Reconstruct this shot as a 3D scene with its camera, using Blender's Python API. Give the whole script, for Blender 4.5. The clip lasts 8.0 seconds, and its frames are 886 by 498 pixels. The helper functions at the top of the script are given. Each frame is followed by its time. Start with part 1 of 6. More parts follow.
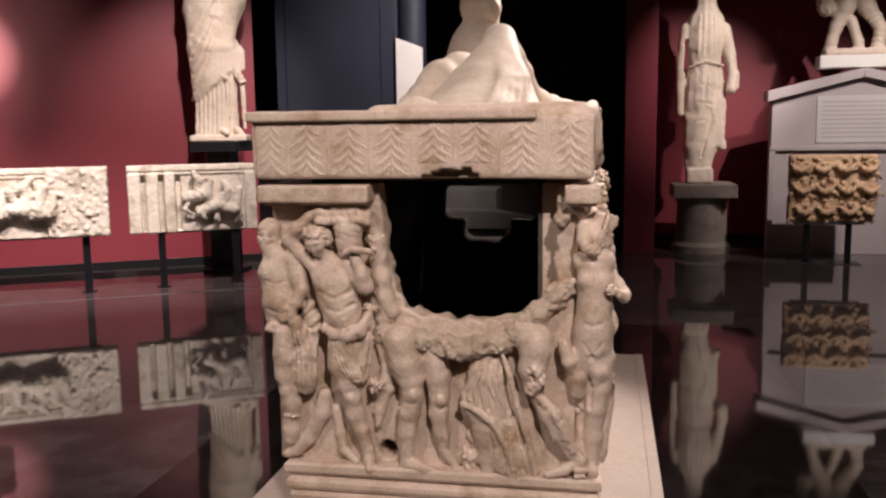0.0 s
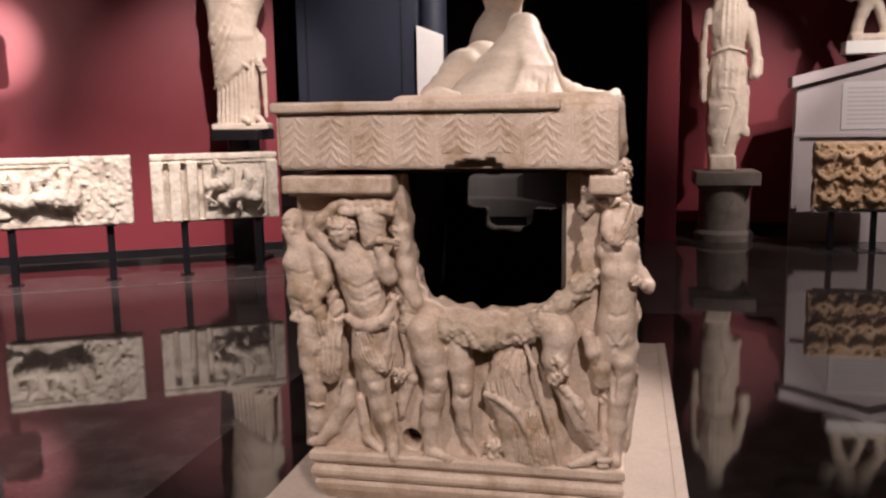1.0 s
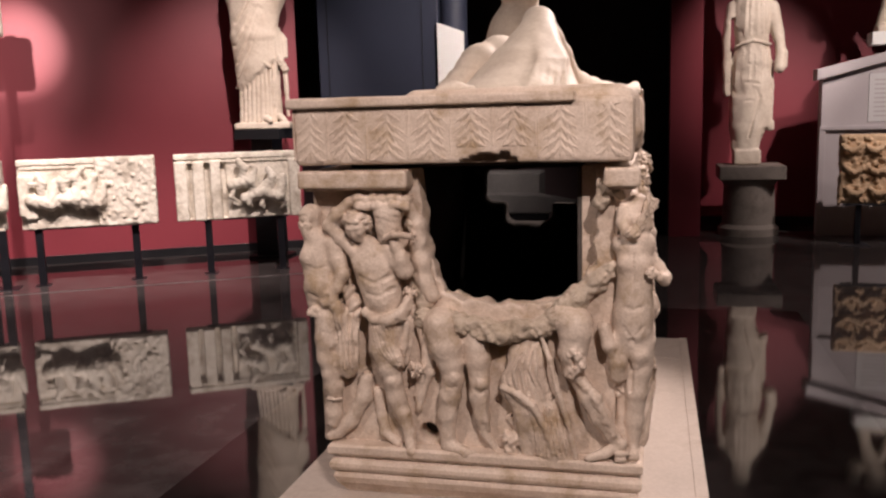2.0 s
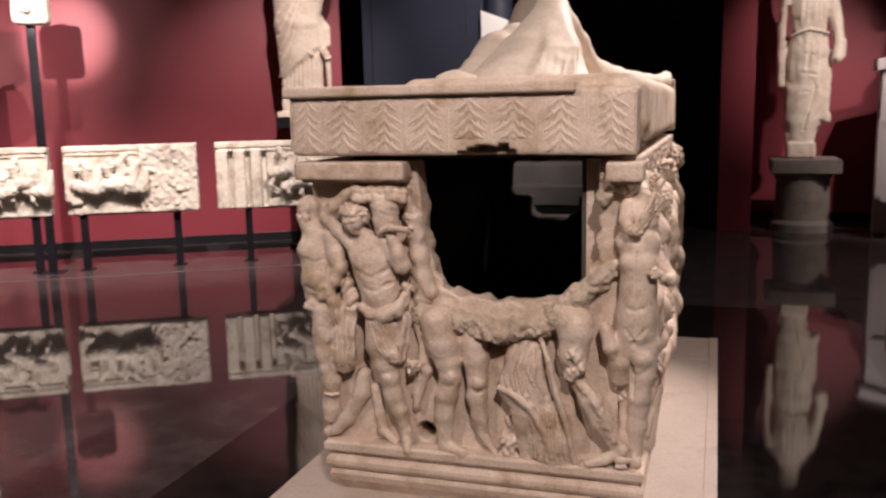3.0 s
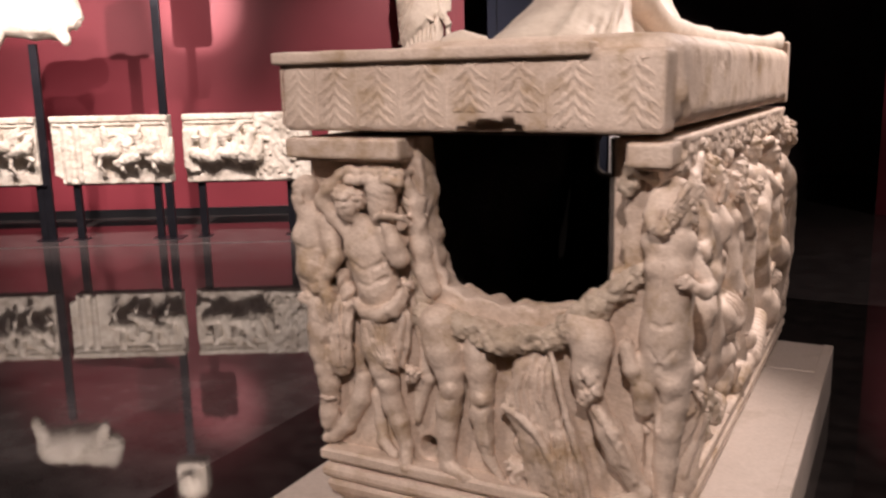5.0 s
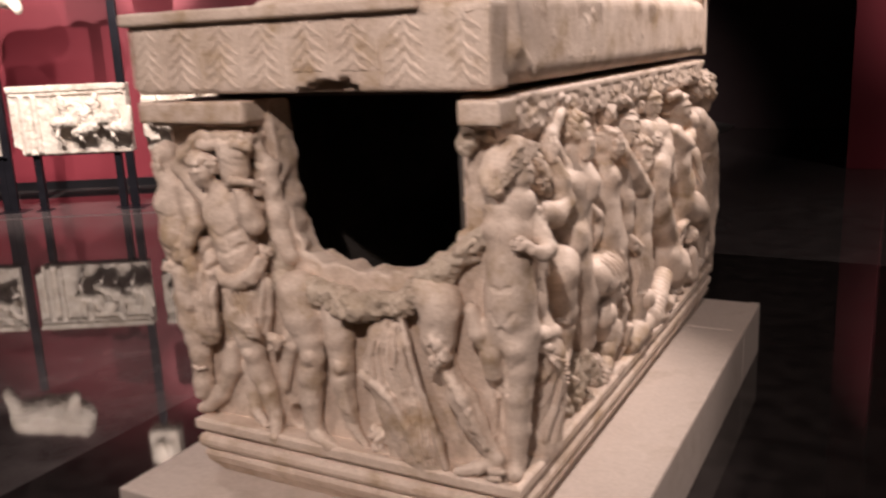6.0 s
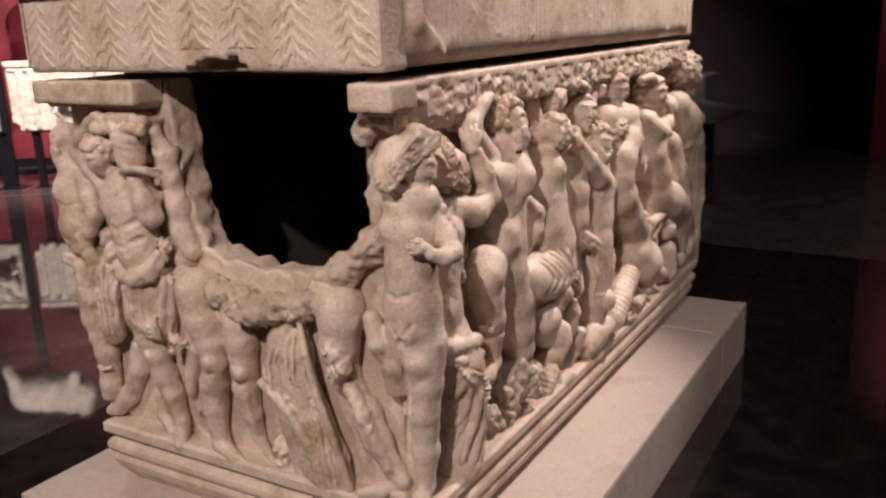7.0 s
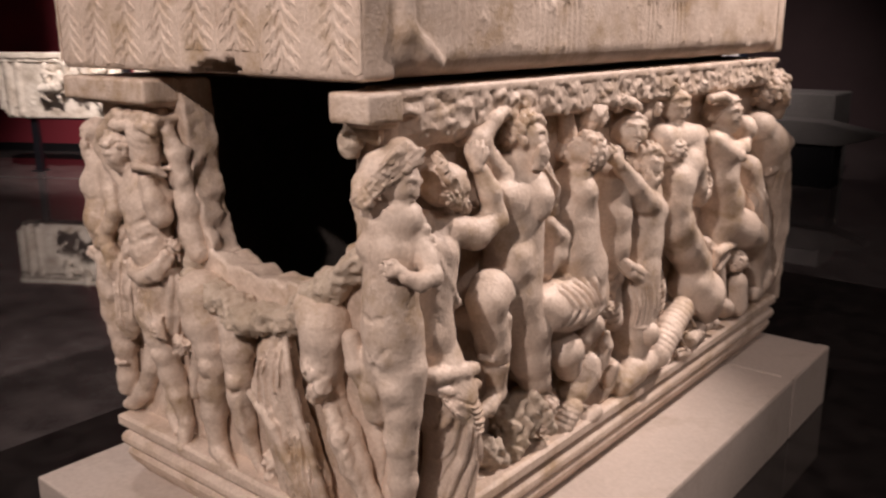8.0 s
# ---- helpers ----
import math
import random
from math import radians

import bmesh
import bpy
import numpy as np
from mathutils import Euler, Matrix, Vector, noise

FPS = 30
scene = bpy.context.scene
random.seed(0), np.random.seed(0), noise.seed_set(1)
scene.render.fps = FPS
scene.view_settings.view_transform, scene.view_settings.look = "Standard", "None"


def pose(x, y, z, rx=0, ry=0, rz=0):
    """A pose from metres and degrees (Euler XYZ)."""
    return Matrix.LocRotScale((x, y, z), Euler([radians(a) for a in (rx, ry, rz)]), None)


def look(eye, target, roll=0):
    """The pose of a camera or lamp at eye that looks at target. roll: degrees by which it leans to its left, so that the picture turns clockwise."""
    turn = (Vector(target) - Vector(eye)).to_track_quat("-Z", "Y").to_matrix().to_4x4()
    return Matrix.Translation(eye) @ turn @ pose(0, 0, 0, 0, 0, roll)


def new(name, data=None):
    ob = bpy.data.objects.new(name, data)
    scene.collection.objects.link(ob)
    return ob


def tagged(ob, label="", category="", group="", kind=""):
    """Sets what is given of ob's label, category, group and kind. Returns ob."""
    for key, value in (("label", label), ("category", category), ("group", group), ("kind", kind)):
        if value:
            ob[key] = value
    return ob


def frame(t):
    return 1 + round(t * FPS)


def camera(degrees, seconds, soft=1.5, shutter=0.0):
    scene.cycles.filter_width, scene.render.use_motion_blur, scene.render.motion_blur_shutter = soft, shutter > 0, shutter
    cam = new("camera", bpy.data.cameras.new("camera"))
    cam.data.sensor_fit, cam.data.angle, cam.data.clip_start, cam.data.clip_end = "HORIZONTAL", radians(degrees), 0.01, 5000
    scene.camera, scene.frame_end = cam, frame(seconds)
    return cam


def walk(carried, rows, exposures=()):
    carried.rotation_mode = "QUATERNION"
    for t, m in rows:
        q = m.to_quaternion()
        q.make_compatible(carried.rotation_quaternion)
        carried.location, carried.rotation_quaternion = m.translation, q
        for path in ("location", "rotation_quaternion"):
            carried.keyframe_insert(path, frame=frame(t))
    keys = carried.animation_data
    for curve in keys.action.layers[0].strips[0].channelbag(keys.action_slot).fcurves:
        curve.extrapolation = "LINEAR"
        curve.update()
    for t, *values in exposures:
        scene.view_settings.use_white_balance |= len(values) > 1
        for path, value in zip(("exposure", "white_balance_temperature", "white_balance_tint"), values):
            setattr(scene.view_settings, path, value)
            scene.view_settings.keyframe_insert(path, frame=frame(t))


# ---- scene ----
cam = camera(54.3, 8.0, soft=2.3, shutter=0.8)
PATH = [
    (0, (0.195, 0.062, 1.558), (-0.177, 2.008, 1.287), -0.7),
    (0.5, (0.19, 0.067, 1.566), (-0.206, 2.007, 1.279), -0.8),
    (1, (0.183, 0.055, 1.57), (-0.233, 1.988, 1.27), -0.9),
    (1.5, (0.185, 0.037, 1.559), (-0.257, 1.964, 1.259), -1.4),
    (3, (0.374, 0.193, 1.555), (-0.224, 2.074, 1.231), -1.2),
    (3.5, (0.467, 0.294, 1.554), (-0.243, 2.134, 1.222), -1.1),
    (4, (0.499, 0.422, 1.547), (-0.299, 2.225, 1.21), -0.9),
    (4.2, (0.491, 0.507, 1.552), (-0.331, 2.297, 1.207), -0.8),
    (5.3, (0.763, 0.808, 1.543), (-0.193, 2.516, 1.134), -1.4),
    (5.5, (0.844, 0.859, 1.542), (-0.119, 2.56, 1.115), -1.5),
    (6, (0.977, 0.983, 1.522), (0.044, 2.688, 1.052), -2.5),
    (6.5, (1.06, 1.168, 1.51), (0.134, 2.868, 1.007), -2.0),
    (7, (1.123, 1.327, 1.505), (0.131, 2.986, 0.991), -2.0),
    (7.5, (1.211, 1.499, 1.497), (0.088, 3.074, 0.988), -0.5),
    (8, (1.292, 1.594, 1.509), (0.061, 3.088, 1.008), -0.2),
]
EXPOSURE = 0.0
walk(cam, [(t, look(eye, target, roll)) for t, eye, target, roll in PATH], [(0.0, EXPOSURE), (8.0, EXPOSURE)])

# ---- world and lamps ----
world = bpy.data.worlds.new("world")
world.use_nodes = True
world.node_tree.nodes["Background"].inputs[0].default_value = (0.10, 0.07, 0.06, 1)
world.node_tree.nodes["Background"].inputs[1].default_value = 0.02
scene.world = world


def spot(name, eye, target, watts, cone, blend=0.4, size=0.05, colour=(1.0, 0.83, 0.78)):
    data = bpy.data.lights.new(name, "SPOT")
    data.energy, data.spot_size, data.spot_blend = watts, radians(cone), blend
    data.shadow_soft_size, data.color = size, colour
    ob = new(name, data)
    ob.matrix_world = look(eye, target)
    return ob


SPOTS = [
    # the sarcophagus
    ((1.25, -0.95, 4.1), (-0.25, 3.0, 0.84), 690, 37, 0.9, 0.05),
    ((3.2, 2.0, 4.1), (0.2, 3.4, 0.8), 95, 52, 0.8, 0.06),
    ((1.5, 5.9, 4.2), (-0.03, 4.2, 1.7), 980, 38, 0.6, 0.04),
    ((-2.3, -0.4, 4.1), (-0.6, 2.9, 1.0), 310, 46, 0.6, 0.08),
    # the frieze blocks along the long red wall
    ((-5.6, 4.4, 4.2), (-7.4, 6.5, 0.55), 1200, 46, 1.0, 0.04),
    ((-4.3, 4.8, 4.2), (-6.3, 7.1, 0.55), 1200, 46, 1.0, 0.04),
    ((-3.2, 5.4, 4.2), (-5.2, 7.7, 0.5), 960, 44, 1.0, 0.04),
    ((-2.1, 6.1, 4.2), (-4.0, 8.3, 0.5), 860, 42, 1.0, 0.04),
    # the heads on posts
    ((-3.9, 3.85, 3.5), (-7.0, 8.1, 2.35), 340, 46, 1.0, 0.03),
    ((-3.9, 3.85, 3.5), (-6.62, 8.4, 2.42), 3300, 13, 1.0, 0.03),
    ((-3.1, 5.2, 3.5), (-7.0, 7.9, 2.2), 850, 34, 1.0, 0.03),
    ((-5.6, 4.0, 3.6), (-7.7, 7.3, 1.9), 850, 38, 1.0, 0.03),
    # standing statues
    ((-2.4, 6.6, 4.0), (-4.3, 9.2, 1.95), 740, 46, 1.0, 0.04),
    ((2.9, 8.6, 4.2), (1.45, 11.5, 2.15), 640, 38, 0.9, 0.04),
    ((3.9, 8.4, 4.1), (3.05, 11.0, 1.72), 600, 50, 0.9, 0.04),
    # the partition and the dark end of the hall
    ((-0.5, 7.6, 4.3), (-2.2, 10.0, 2.2), 800, 60, 1.0, 0.03),
    ((-0.7, 8.8, 4.3), (-1.4, 10.4, 0.5), 2.8, 60, 0.8, 0.06),
    # added wide spots that brighten the open floor; no known fittings there
    ((-3.6, 3.8, 4.5), (-3.6, 3.9, 0.0), 290, 120, 0.9, 0.1),
    ((4.0, 7.0, 4.5), (3.9, 7.2, 0.0), 290, 130, 0.9, 0.1),
]
for eye, target, watts, cone, blend, size in SPOTS:
    spot("spot_lamp", eye, target, watts, cone, blend, size)


# ---- materials ----
def material(name, dark, light, rough=0.7, scale=6.0, fine=60.0, bump=0.3, depth=0.01, metallic=0.0, specular=0.5, stain=None, stain_scale=2.0):
    m = bpy.data.materials.new(name)
    m.use_nodes = True
    t = m.node_tree
    n, l = t.nodes, t.links
    p = n["Principled BSDF"]
    co = n.new("ShaderNodeTexCoord")
    geo = n.new("ShaderNodeNewGeometry")
    big, small = n.new("ShaderNodeTexNoise"), n.new("ShaderNodeTexNoise")
    big.inputs["Scale"].default_value, small.inputs["Scale"].default_value = scale, fine
    big.inputs["Detail"].default_value, small.inputs["Detail"].default_value = 6, 5
    for q in (big, small):
        l.new(geo.outputs["Position"], q.inputs["Vector"])
    mix = n.new("ShaderNodeMath")
    mix.operation = "MULTIPLY_ADD"
    mix.inputs[1].default_value = 0.4
    l.new(small.outputs["Fac"], mix.inputs[0])
    half = n.new("ShaderNodeMath")
    half.operation = "MULTIPLY"
    half.inputs[1].default_value = 0.6
    l.new(big.outputs["Fac"], half.inputs[0])
    l.new(half.outputs[0], mix.inputs[2])
    ramp = n.new("ShaderNodeValToRGB")
    ramp.color_ramp.elements[0].position, ramp.color_ramp.elements[1].position = 0.34, 0.66
    ramp.color_ramp.elements[0].color, ramp.color_ramp.elements[1].color = (*dark, 1), (*light, 1)
    l.new(mix.outputs[0], ramp.inputs["Fac"])
    colour = ramp.outputs["Color"]
    if stain:
        patch = n.new("ShaderNodeTexNoise")
        patch.inputs["Scale"].default_value, patch.inputs["Detail"].default_value = stain_scale, 8
        patch.inputs["Roughness"].default_value = 0.7
        l.new(geo.outputs["Position"], patch.inputs["Vector"])
        cut = n.new("ShaderNodeValToRGB")
        cut.color_ramp.elements[0].position, cut.color_ramp.elements[1].position = 0.5, 0.68
        l.new(patch.outputs["Fac"], cut.inputs["Fac"])
        blend = n.new("ShaderNodeMix")
        blend.data_type = "RGBA"
        blend.inputs["B"].default_value = (*stain, 1)
        l.new(cut.outputs["Color"], blend.inputs["Factor"])
        l.new(colour, blend.inputs["A"])
        colour = blend.outputs["Result"]
    l.new(colour, p.inputs["Base Color"])
    p.inputs["Roughness"].default_value, p.inputs["Metallic"].default_value = rough, metallic
    p.inputs["Specular IOR Level"].default_value = specular
    b = n.new("ShaderNodeBump")
    b.inputs["Strength"].default_value, b.inputs["Distance"].default_value = bump, depth
    l.new(mix.outputs[0], b.inputs["Height"])
    l.new(b.outputs["Normal"], p.inputs["Normal"])
    return m


MARBLE = material("aged_marble", (0.50, 0.385, 0.30), (0.73, 0.60, 0.495), 0.55, 9, 120, 0.75, 0.007, stain=(0.385, 0.27, 0.165), stain_scale=6.5)
PALE = material("pale_marble", (0.56, 0.47, 0.38), (0.72, 0.63, 0.53), 0.6, 5, 60, 0.35, 0.006, stain=(0.46, 0.37, 0.29), stain_scale=2.5)
ROUGH = material("broken_marble", (0.40, 0.31, 0.23), (0.62, 0.52, 0.42), 0.85, 14, 60, 1.0, 0.02, stain=(0.34, 0.26, 0.18), stain_scale=7.0)
PLINTH = material("plinth_stone", (0.42, 0.35, 0.30), (0.54, 0.46, 0.40), 0.55, 3, 80, 0.3, 0.003, stain=(0.36, 0.29, 0.235), stain_scale=3.0)
FRIEZE = material("frieze_marble", (0.56, 0.50, 0.42), (0.78, 0.72, 0.63), 0.7, 9, 60, 0.5, 0.01, stain=(0.4, 0.34, 0.27), stain_scale=5.0)
RED = material("red_wall_paint", (0.215, 0.027, 0.041), (0.25, 0.033, 0.049), 0.55, 1.2, 140, 0.08, 0.002)
DARKWALL = material("dark_wall_paint", (0.075, 0.045, 0.050), (0.095, 0.060, 0.064), 0.7, 2, 90, 0.05, 0.002)
BLUE = material("blue_partition_paint", (0.017, 0.022, 0.040), (0.021, 0.026, 0.047), 0.6, 1.5, 120, 0.05, 0.002)
# paint of the white block, also the light pool at the partition's end
WHITE = material("white_block_and_light_pool", (0.72, 0.72, 0.70), (0.78, 0.78, 0.76), 0.6, 2, 90, 0.05, 0.002)
SKIRT = material("black_skirting", (0.010, 0.010, 0.012), (0.016, 0.016, 0.018), 0.3, 6, 60, 0.05, 0.002)
STEEL = material("dark_steel", (0.018, 0.018, 0.024), (0.03, 0.03, 0.038), 0.35, 8, 90, 0.1, 0.001, metallic=0.6)
FLOOR = material("polished_black_granite", (0.034, 0.028, 0.028), (0.098, 0.084, 0.082), 0.035, 5, 160, 0.0, 0.0005, specular=0.42)
FLOOR_DARK = material("polished_darker_granite", (0.007, 0.006, 0.006), (0.028, 0.023, 0.022), 0.05, 9, 160, 0.0, 0.0005, specular=0.6)
CEILING = material("dark_ceiling_paint", (0.07, 0.06, 0.06), (0.09, 0.08, 0.08), 0.9, 2, 60, 0.05, 0.002)
GREY = material("grey_model_board", (0.38, 0.34, 0.35), (0.44, 0.40, 0.41), 0.6, 2, 80, 0.05, 0.002)
SANDY = material("sandy_limestone", (0.42, 0.27, 0.16), (0.66, 0.48, 0.31), 0.8, 8, 60, 0.5, 0.01, stain=(0.3, 0.2, 0.12), stain_scale=5)
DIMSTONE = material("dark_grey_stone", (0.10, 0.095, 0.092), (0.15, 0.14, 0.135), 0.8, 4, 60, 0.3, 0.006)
ALTAR = material("brown_grey_altar_stone", (0.20, 0.17, 0.15), (0.29, 0.25, 0.22), 0.75, 5, 60, 0.4, 0.006, stain=(0.16, 0.13, 0.11), stain_scale=4)
PRINT = material("pale_grey_print", (0.50, 0.49, 0.49), (0.56, 0.55, 0.55), 0.6, 2, 80, 0.05, 0.002)
# shade inside the chest, put into the stone's colour
INNER_SHADE = material("shade_dark_chest_stone", (0.05, 0.042, 0.036), (0.085, 0.07, 0.06), 0.9, 7, 60, 0.6, 0.01)
STRIP = material("brushed_metal_strip", (0.20, 0.17, 0.17), (0.30, 0.26, 0.26), 0.4, 6, 120, 0.05, 0.001, metallic=0.7)


# ---- mesh helpers ----
def add_box(bm, x0, x1, y0, y1, z0, z1, m=None):
    vs = [bm.verts.new((x, y, z)) for z in (z0, z1) for y in (y0, y1) for x in (x0, x1)]
    if m:
        for v in vs:
            v.co = m @ v.co
    for f in ((0, 2, 3, 1), (4, 5, 7, 6), (0, 1, 5, 4), (2, 6, 7, 3), (0, 4, 6, 2), (1, 3, 7, 5)):
        bm.faces.new([vs[i] for i in f])
    return vs


def add_prism(bm, outline, y0, y1, m=None):
    """A closed outline in x and z, drawn out from y0 to y1."""
    a = [bm.verts.new((x, y0, z)) for x, z in outline]
    b = [bm.verts.new((x, y1, z)) for x, z in outline]
    if m:
        for v in a + b:
            v.co = m @ v.co
    bm.faces.new(a)
    bm.faces.new(b[::-1])
    for i in range(len(a)):
        j = (i + 1) % len(a)
        bm.faces.new((a[j], a[i], b[i], b[j]))


def finish(bm, bevel=0.0, segments=2):
    bmesh.ops.recalc_face_normals(bm, faces=bm.faces)
    if bevel:
        bmesh.ops.bevel(bm, geom=[e for e in bm.edges if e.is_manifold and e.calc_face_angle(0) > 0.5], offset=bevel, segments=segments, profile=0.5, affect="EDGES")
    return bm


def part(name, bm, mat, parent=None, label="", smooth=False):
    me = bpy.data.meshes.new(name)
    bm.to_mesh(me)
    bm.free()
    me.materials.append(mat)
    if smooth:
        me.polygons.foreach_set("use_smooth", [True] * len(me.polygons))
    ob = new(name, me)
    if parent:
        ob.parent = parent
    if label:
        ob["label"] = label
    return ob


def boxpart(name, box, mat, parent=None, label="", bevel=0.004, m=None):
    bm = bmesh.new()
    add_box(bm, *box, m)
    return part(name, finish(bm, bevel), mat, parent, label)


def structure(ob, label, category):
    return tagged(ob, label, category, "", "structure")


# ---- the hall ----
ROW = Vector((0.866, 0.5, 0.0))  # the way along the long red wall
WALL = Matrix.Translation((-4.9, 9.41, 0)) @ pose(0, 0, 0, 0, 0, 30)  # x along the wall, y into it
structure(boxpart("floor", (-12, 9, -6, 15, -0.2, 0.0), FLOOR, bevel=0), "polished black granite floor that mirrors the hall", "floor")
structure(boxpart("floor_inlay", (-1.80, 1.30, 1.0, 7.0, -0.1, 0.0005), FLOOR_DARK, bevel=0), "darker speckled granite field round the sarcophagus", "floor")
structure(boxpart("ceiling", (-12, 9, -6, 15, 4.6, 4.8), CEILING, bevel=0), "dark painted ceiling", "ceiling")
structure(boxpart("wall_west", (-7.5, 1.08, 0.0, 0.2, 0.0, 4.6), RED, bevel=0.003, m=WALL), "long dark red painted wall with soft light pools", "wall")
structure(boxpart("baseboard", (-7.5, 1.08, -0.015, -0.001, 0.0, 0.10), SKIRT, bevel=0.002, m=WALL), "black skirting along the red wall", "skirting")
structure(boxpart("floor_strip", (-7.0, 2.0, -1.85, -1.835, 0.0, 0.004), STRIP, bevel=0.001, m=WALL), "thin metal strip in the floor under the stands", "floor strip")
structure(boxpart("wall_north_red", (0.783, 8.8, 12.4, 12.6, 0.0, 4.6), RED, bevel=0.003), "dark red painted wall behind the statue", "wall")
structure(boxpart("baseboard", (0.783, 8.8, 12.385, 12.399, 0.0, 0.10), SKIRT, bevel=0.002), "black skirting along the red wall", "skirting")
structure(boxpart("wall_return", (0.40, 0.78, 11.1, 12.398, 0.0, 4.6), RED, bevel=0.003), "dark red painted return of the wall", "wall")
structure(boxpart("baseboard", (0.385, 0.399, 11.1, 12.384, 0.0, 0.10), SKIRT, bevel=0.002), "black skirting along the red return", "skirting")
structure(boxpart("wall_north", (-12, 9, 15.0, 15.2, 0.0, 4.6), DARKWALL, bevel=0), "unlit black wall of the hall's far end", "wall")
structure(boxpart("wall_south", (-12, 9, -6.2, -6.0, 0.0, 4.6), DARKWALL, bevel=0), "unlit dark wall", "wall")
structure(boxpart("wall_east", (9.0, 9.2, -6, 15, 0.0, 4.6), DARKWALL, bevel=0), "unlit dark wall", "wall")
structure(boxpart("wall_far_west", (-12.2, -12.0, -6, 15, 0.0, 4.6), DARKWALL, bevel=0), "unlit dark wall", "wall")


# ---- carving: stone shapes from blended limbs ----
class Carve:
    """A stone form: limbs, balls and slabs blended in a grid of distances, then skinned. Local axes: u along, d outwards, z up."""

    def __init__(self, lo, hi, h):
        self.h, self.lo = h, np.array(lo, float)
        self.n = np.maximum(np.ceil((np.array(hi, float) - lo) / h).astype(int) + 1, 4)
        self.f = np.full(self.n, 0.08)

    def window(self, lo, hi):
        a = np.clip(np.floor((np.array(lo) - self.lo) / self.h).astype(int), 0, self.n)
        b = np.clip(np.ceil((np.array(hi) - self.lo) / self.h).astype(int) + 1, 0, self.n)
        if (b <= a).any():
            return None, None
        axes = [self.lo[i] + self.h * np.arange(a[i], b[i]) for i in range(3)]
        return tuple(slice(a[i], b[i]) for i in range(3)), np.meshgrid(*axes, indexing="ij", sparse=True)

    def blend(self, cut, dist, k):
        old = self.f[cut]
        if k < 0:  # cut away
            self.f[cut] = np.maximum(old, -dist)
            return
        w = np.clip(0.5 + 0.5 * (old - dist) / k, 0, 1)
        self.f[cut] = old + (dist - old) * w - k * w * (1 - w)

    def limb(self, *pts, k=0.012, flat=1.0, fold=(0, 0, 0), ring=(0, 0), curl=(0, 1), carve=False):
        """A chain of (u, z, d, r). flat: thickness outwards over width. fold: height, count and twist of folds along it;
        ring: height and spacing of folds across it; curl: height and size of locks."""
        if len(pts) == 1:
            pts = (pts[0], tuple(np.add(pts[0], (0, 0.0005, 0, 0))))
        for (u0, z0, d0, r0), (u1, z1, d1, r1) in zip(pts, pts[1:]):
            a, b = np.array((u0, d0 / flat, z0)), np.array((u1, d1 / flat, z1))
            if np.abs(b - a).max() < 1e-6:
                continue
            pad = max(r0, r1) + 0.03
            lo = np.minimum((u0, d0, z0), (u1, d1, z1)) - pad
            hi = np.maximum((u0, d0, z0), (u1, d1, z1)) + pad
            cut, g = self.window(lo, hi)
            if cut is None:
                continue
            x, y, z = g[0] - a[0], g[1] / flat - a[1], g[2] - a[2]
            v = b - a
            t = np.clip((x * v[0] + y * v[1] + z * v[2]) / (v @ v), 0, 1)
            px, py, pz = x - t * v[0], y - t * v[1], z - t * v[2]
            dist = np.sqrt(px**2 + py**2 + pz**2) - (r0 + (r1 - r0) * t)
            if fold[0]:
                side = Vector(v).normalized().cross(Vector((0, 1, 0)))
                across = px * side[0] + pz * side[2]
                theta = np.arctan2(across, py + 1e-6)
                dist = dist - fold[0] * (2 * abs(np.sin(0.5 * theta * fold[1] + fold[2] * t * 3.0 + 0.7 * np.sin(9 * g[2] + 7 * u0))) - 1)
            if ring[0]:
                dist = dist - ring[0] * (2 * abs(np.sin((t * np.linalg.norm(v) + 0.35 * px) * 3.1416 / ring[1] + 0.9 * np.sin(14 * g[0] + 5 * g[2]))) - 1)
            if curl[0]:
                q = 6.283 / curl[1]
                dist = dist - curl[0] * (np.sin(q * g[0] + 1.7 * np.sin(0.6 * q * g[2])) + np.sin(q * g[2] + 1.3 * np.sin(0.7 * q * g[0])) * np.cos(q * g[1])) * 0.7
            self.blend(cut, dist * min(flat, 1.0), -1 if carve else k)
        return self

    def line(self, *pts, r=0.005, raised=False, sink=0.4, k=0.006):
        """A groove or a ridge through (u, z) points, laid on the outermost surface."""
        spots = []
        for (u0, z0), (u1, z1) in zip(pts, pts[1:]):
            n = max(2, int(np.hypot(u1 - u0, z1 - z0) / (3 * self.h)))
            for i in range(1 if spots else 0, n + 1):
                u, z = u0 + (u1 - u0) * i / n, z0 + (z1 - z0) * i / n
                a, c = int(round((u - self.lo[0]) / self.h)), int(round((z - self.lo[2]) / self.h))
                if 0 <= a < self.n[0] and 0 <= c < self.n[2]:
                    full = np.flatnonzero(self.f[a, :, c] < 0)
                    if len(full):
                        spots.append((u, z, self.lo[1] + self.h * full[-1] + self.h / 2))
        if len(spots) < 2:
            return self
        d = np.array([q[2] for q in spots])
        d = np.convolve(np.pad(d, 1, mode="edge"), (0.25, 0.5, 0.25), "valid")
        lift = -sink * r if raised else sink * r
        ends = [0.55] + [1.0] * (len(spots) - 2) + [0.55]
        return self.limb(*[(u, z, float(q) + lift, r * e) for (u, z, _), q, e in zip(spots, d, ends)], k=k, carve=not raised)

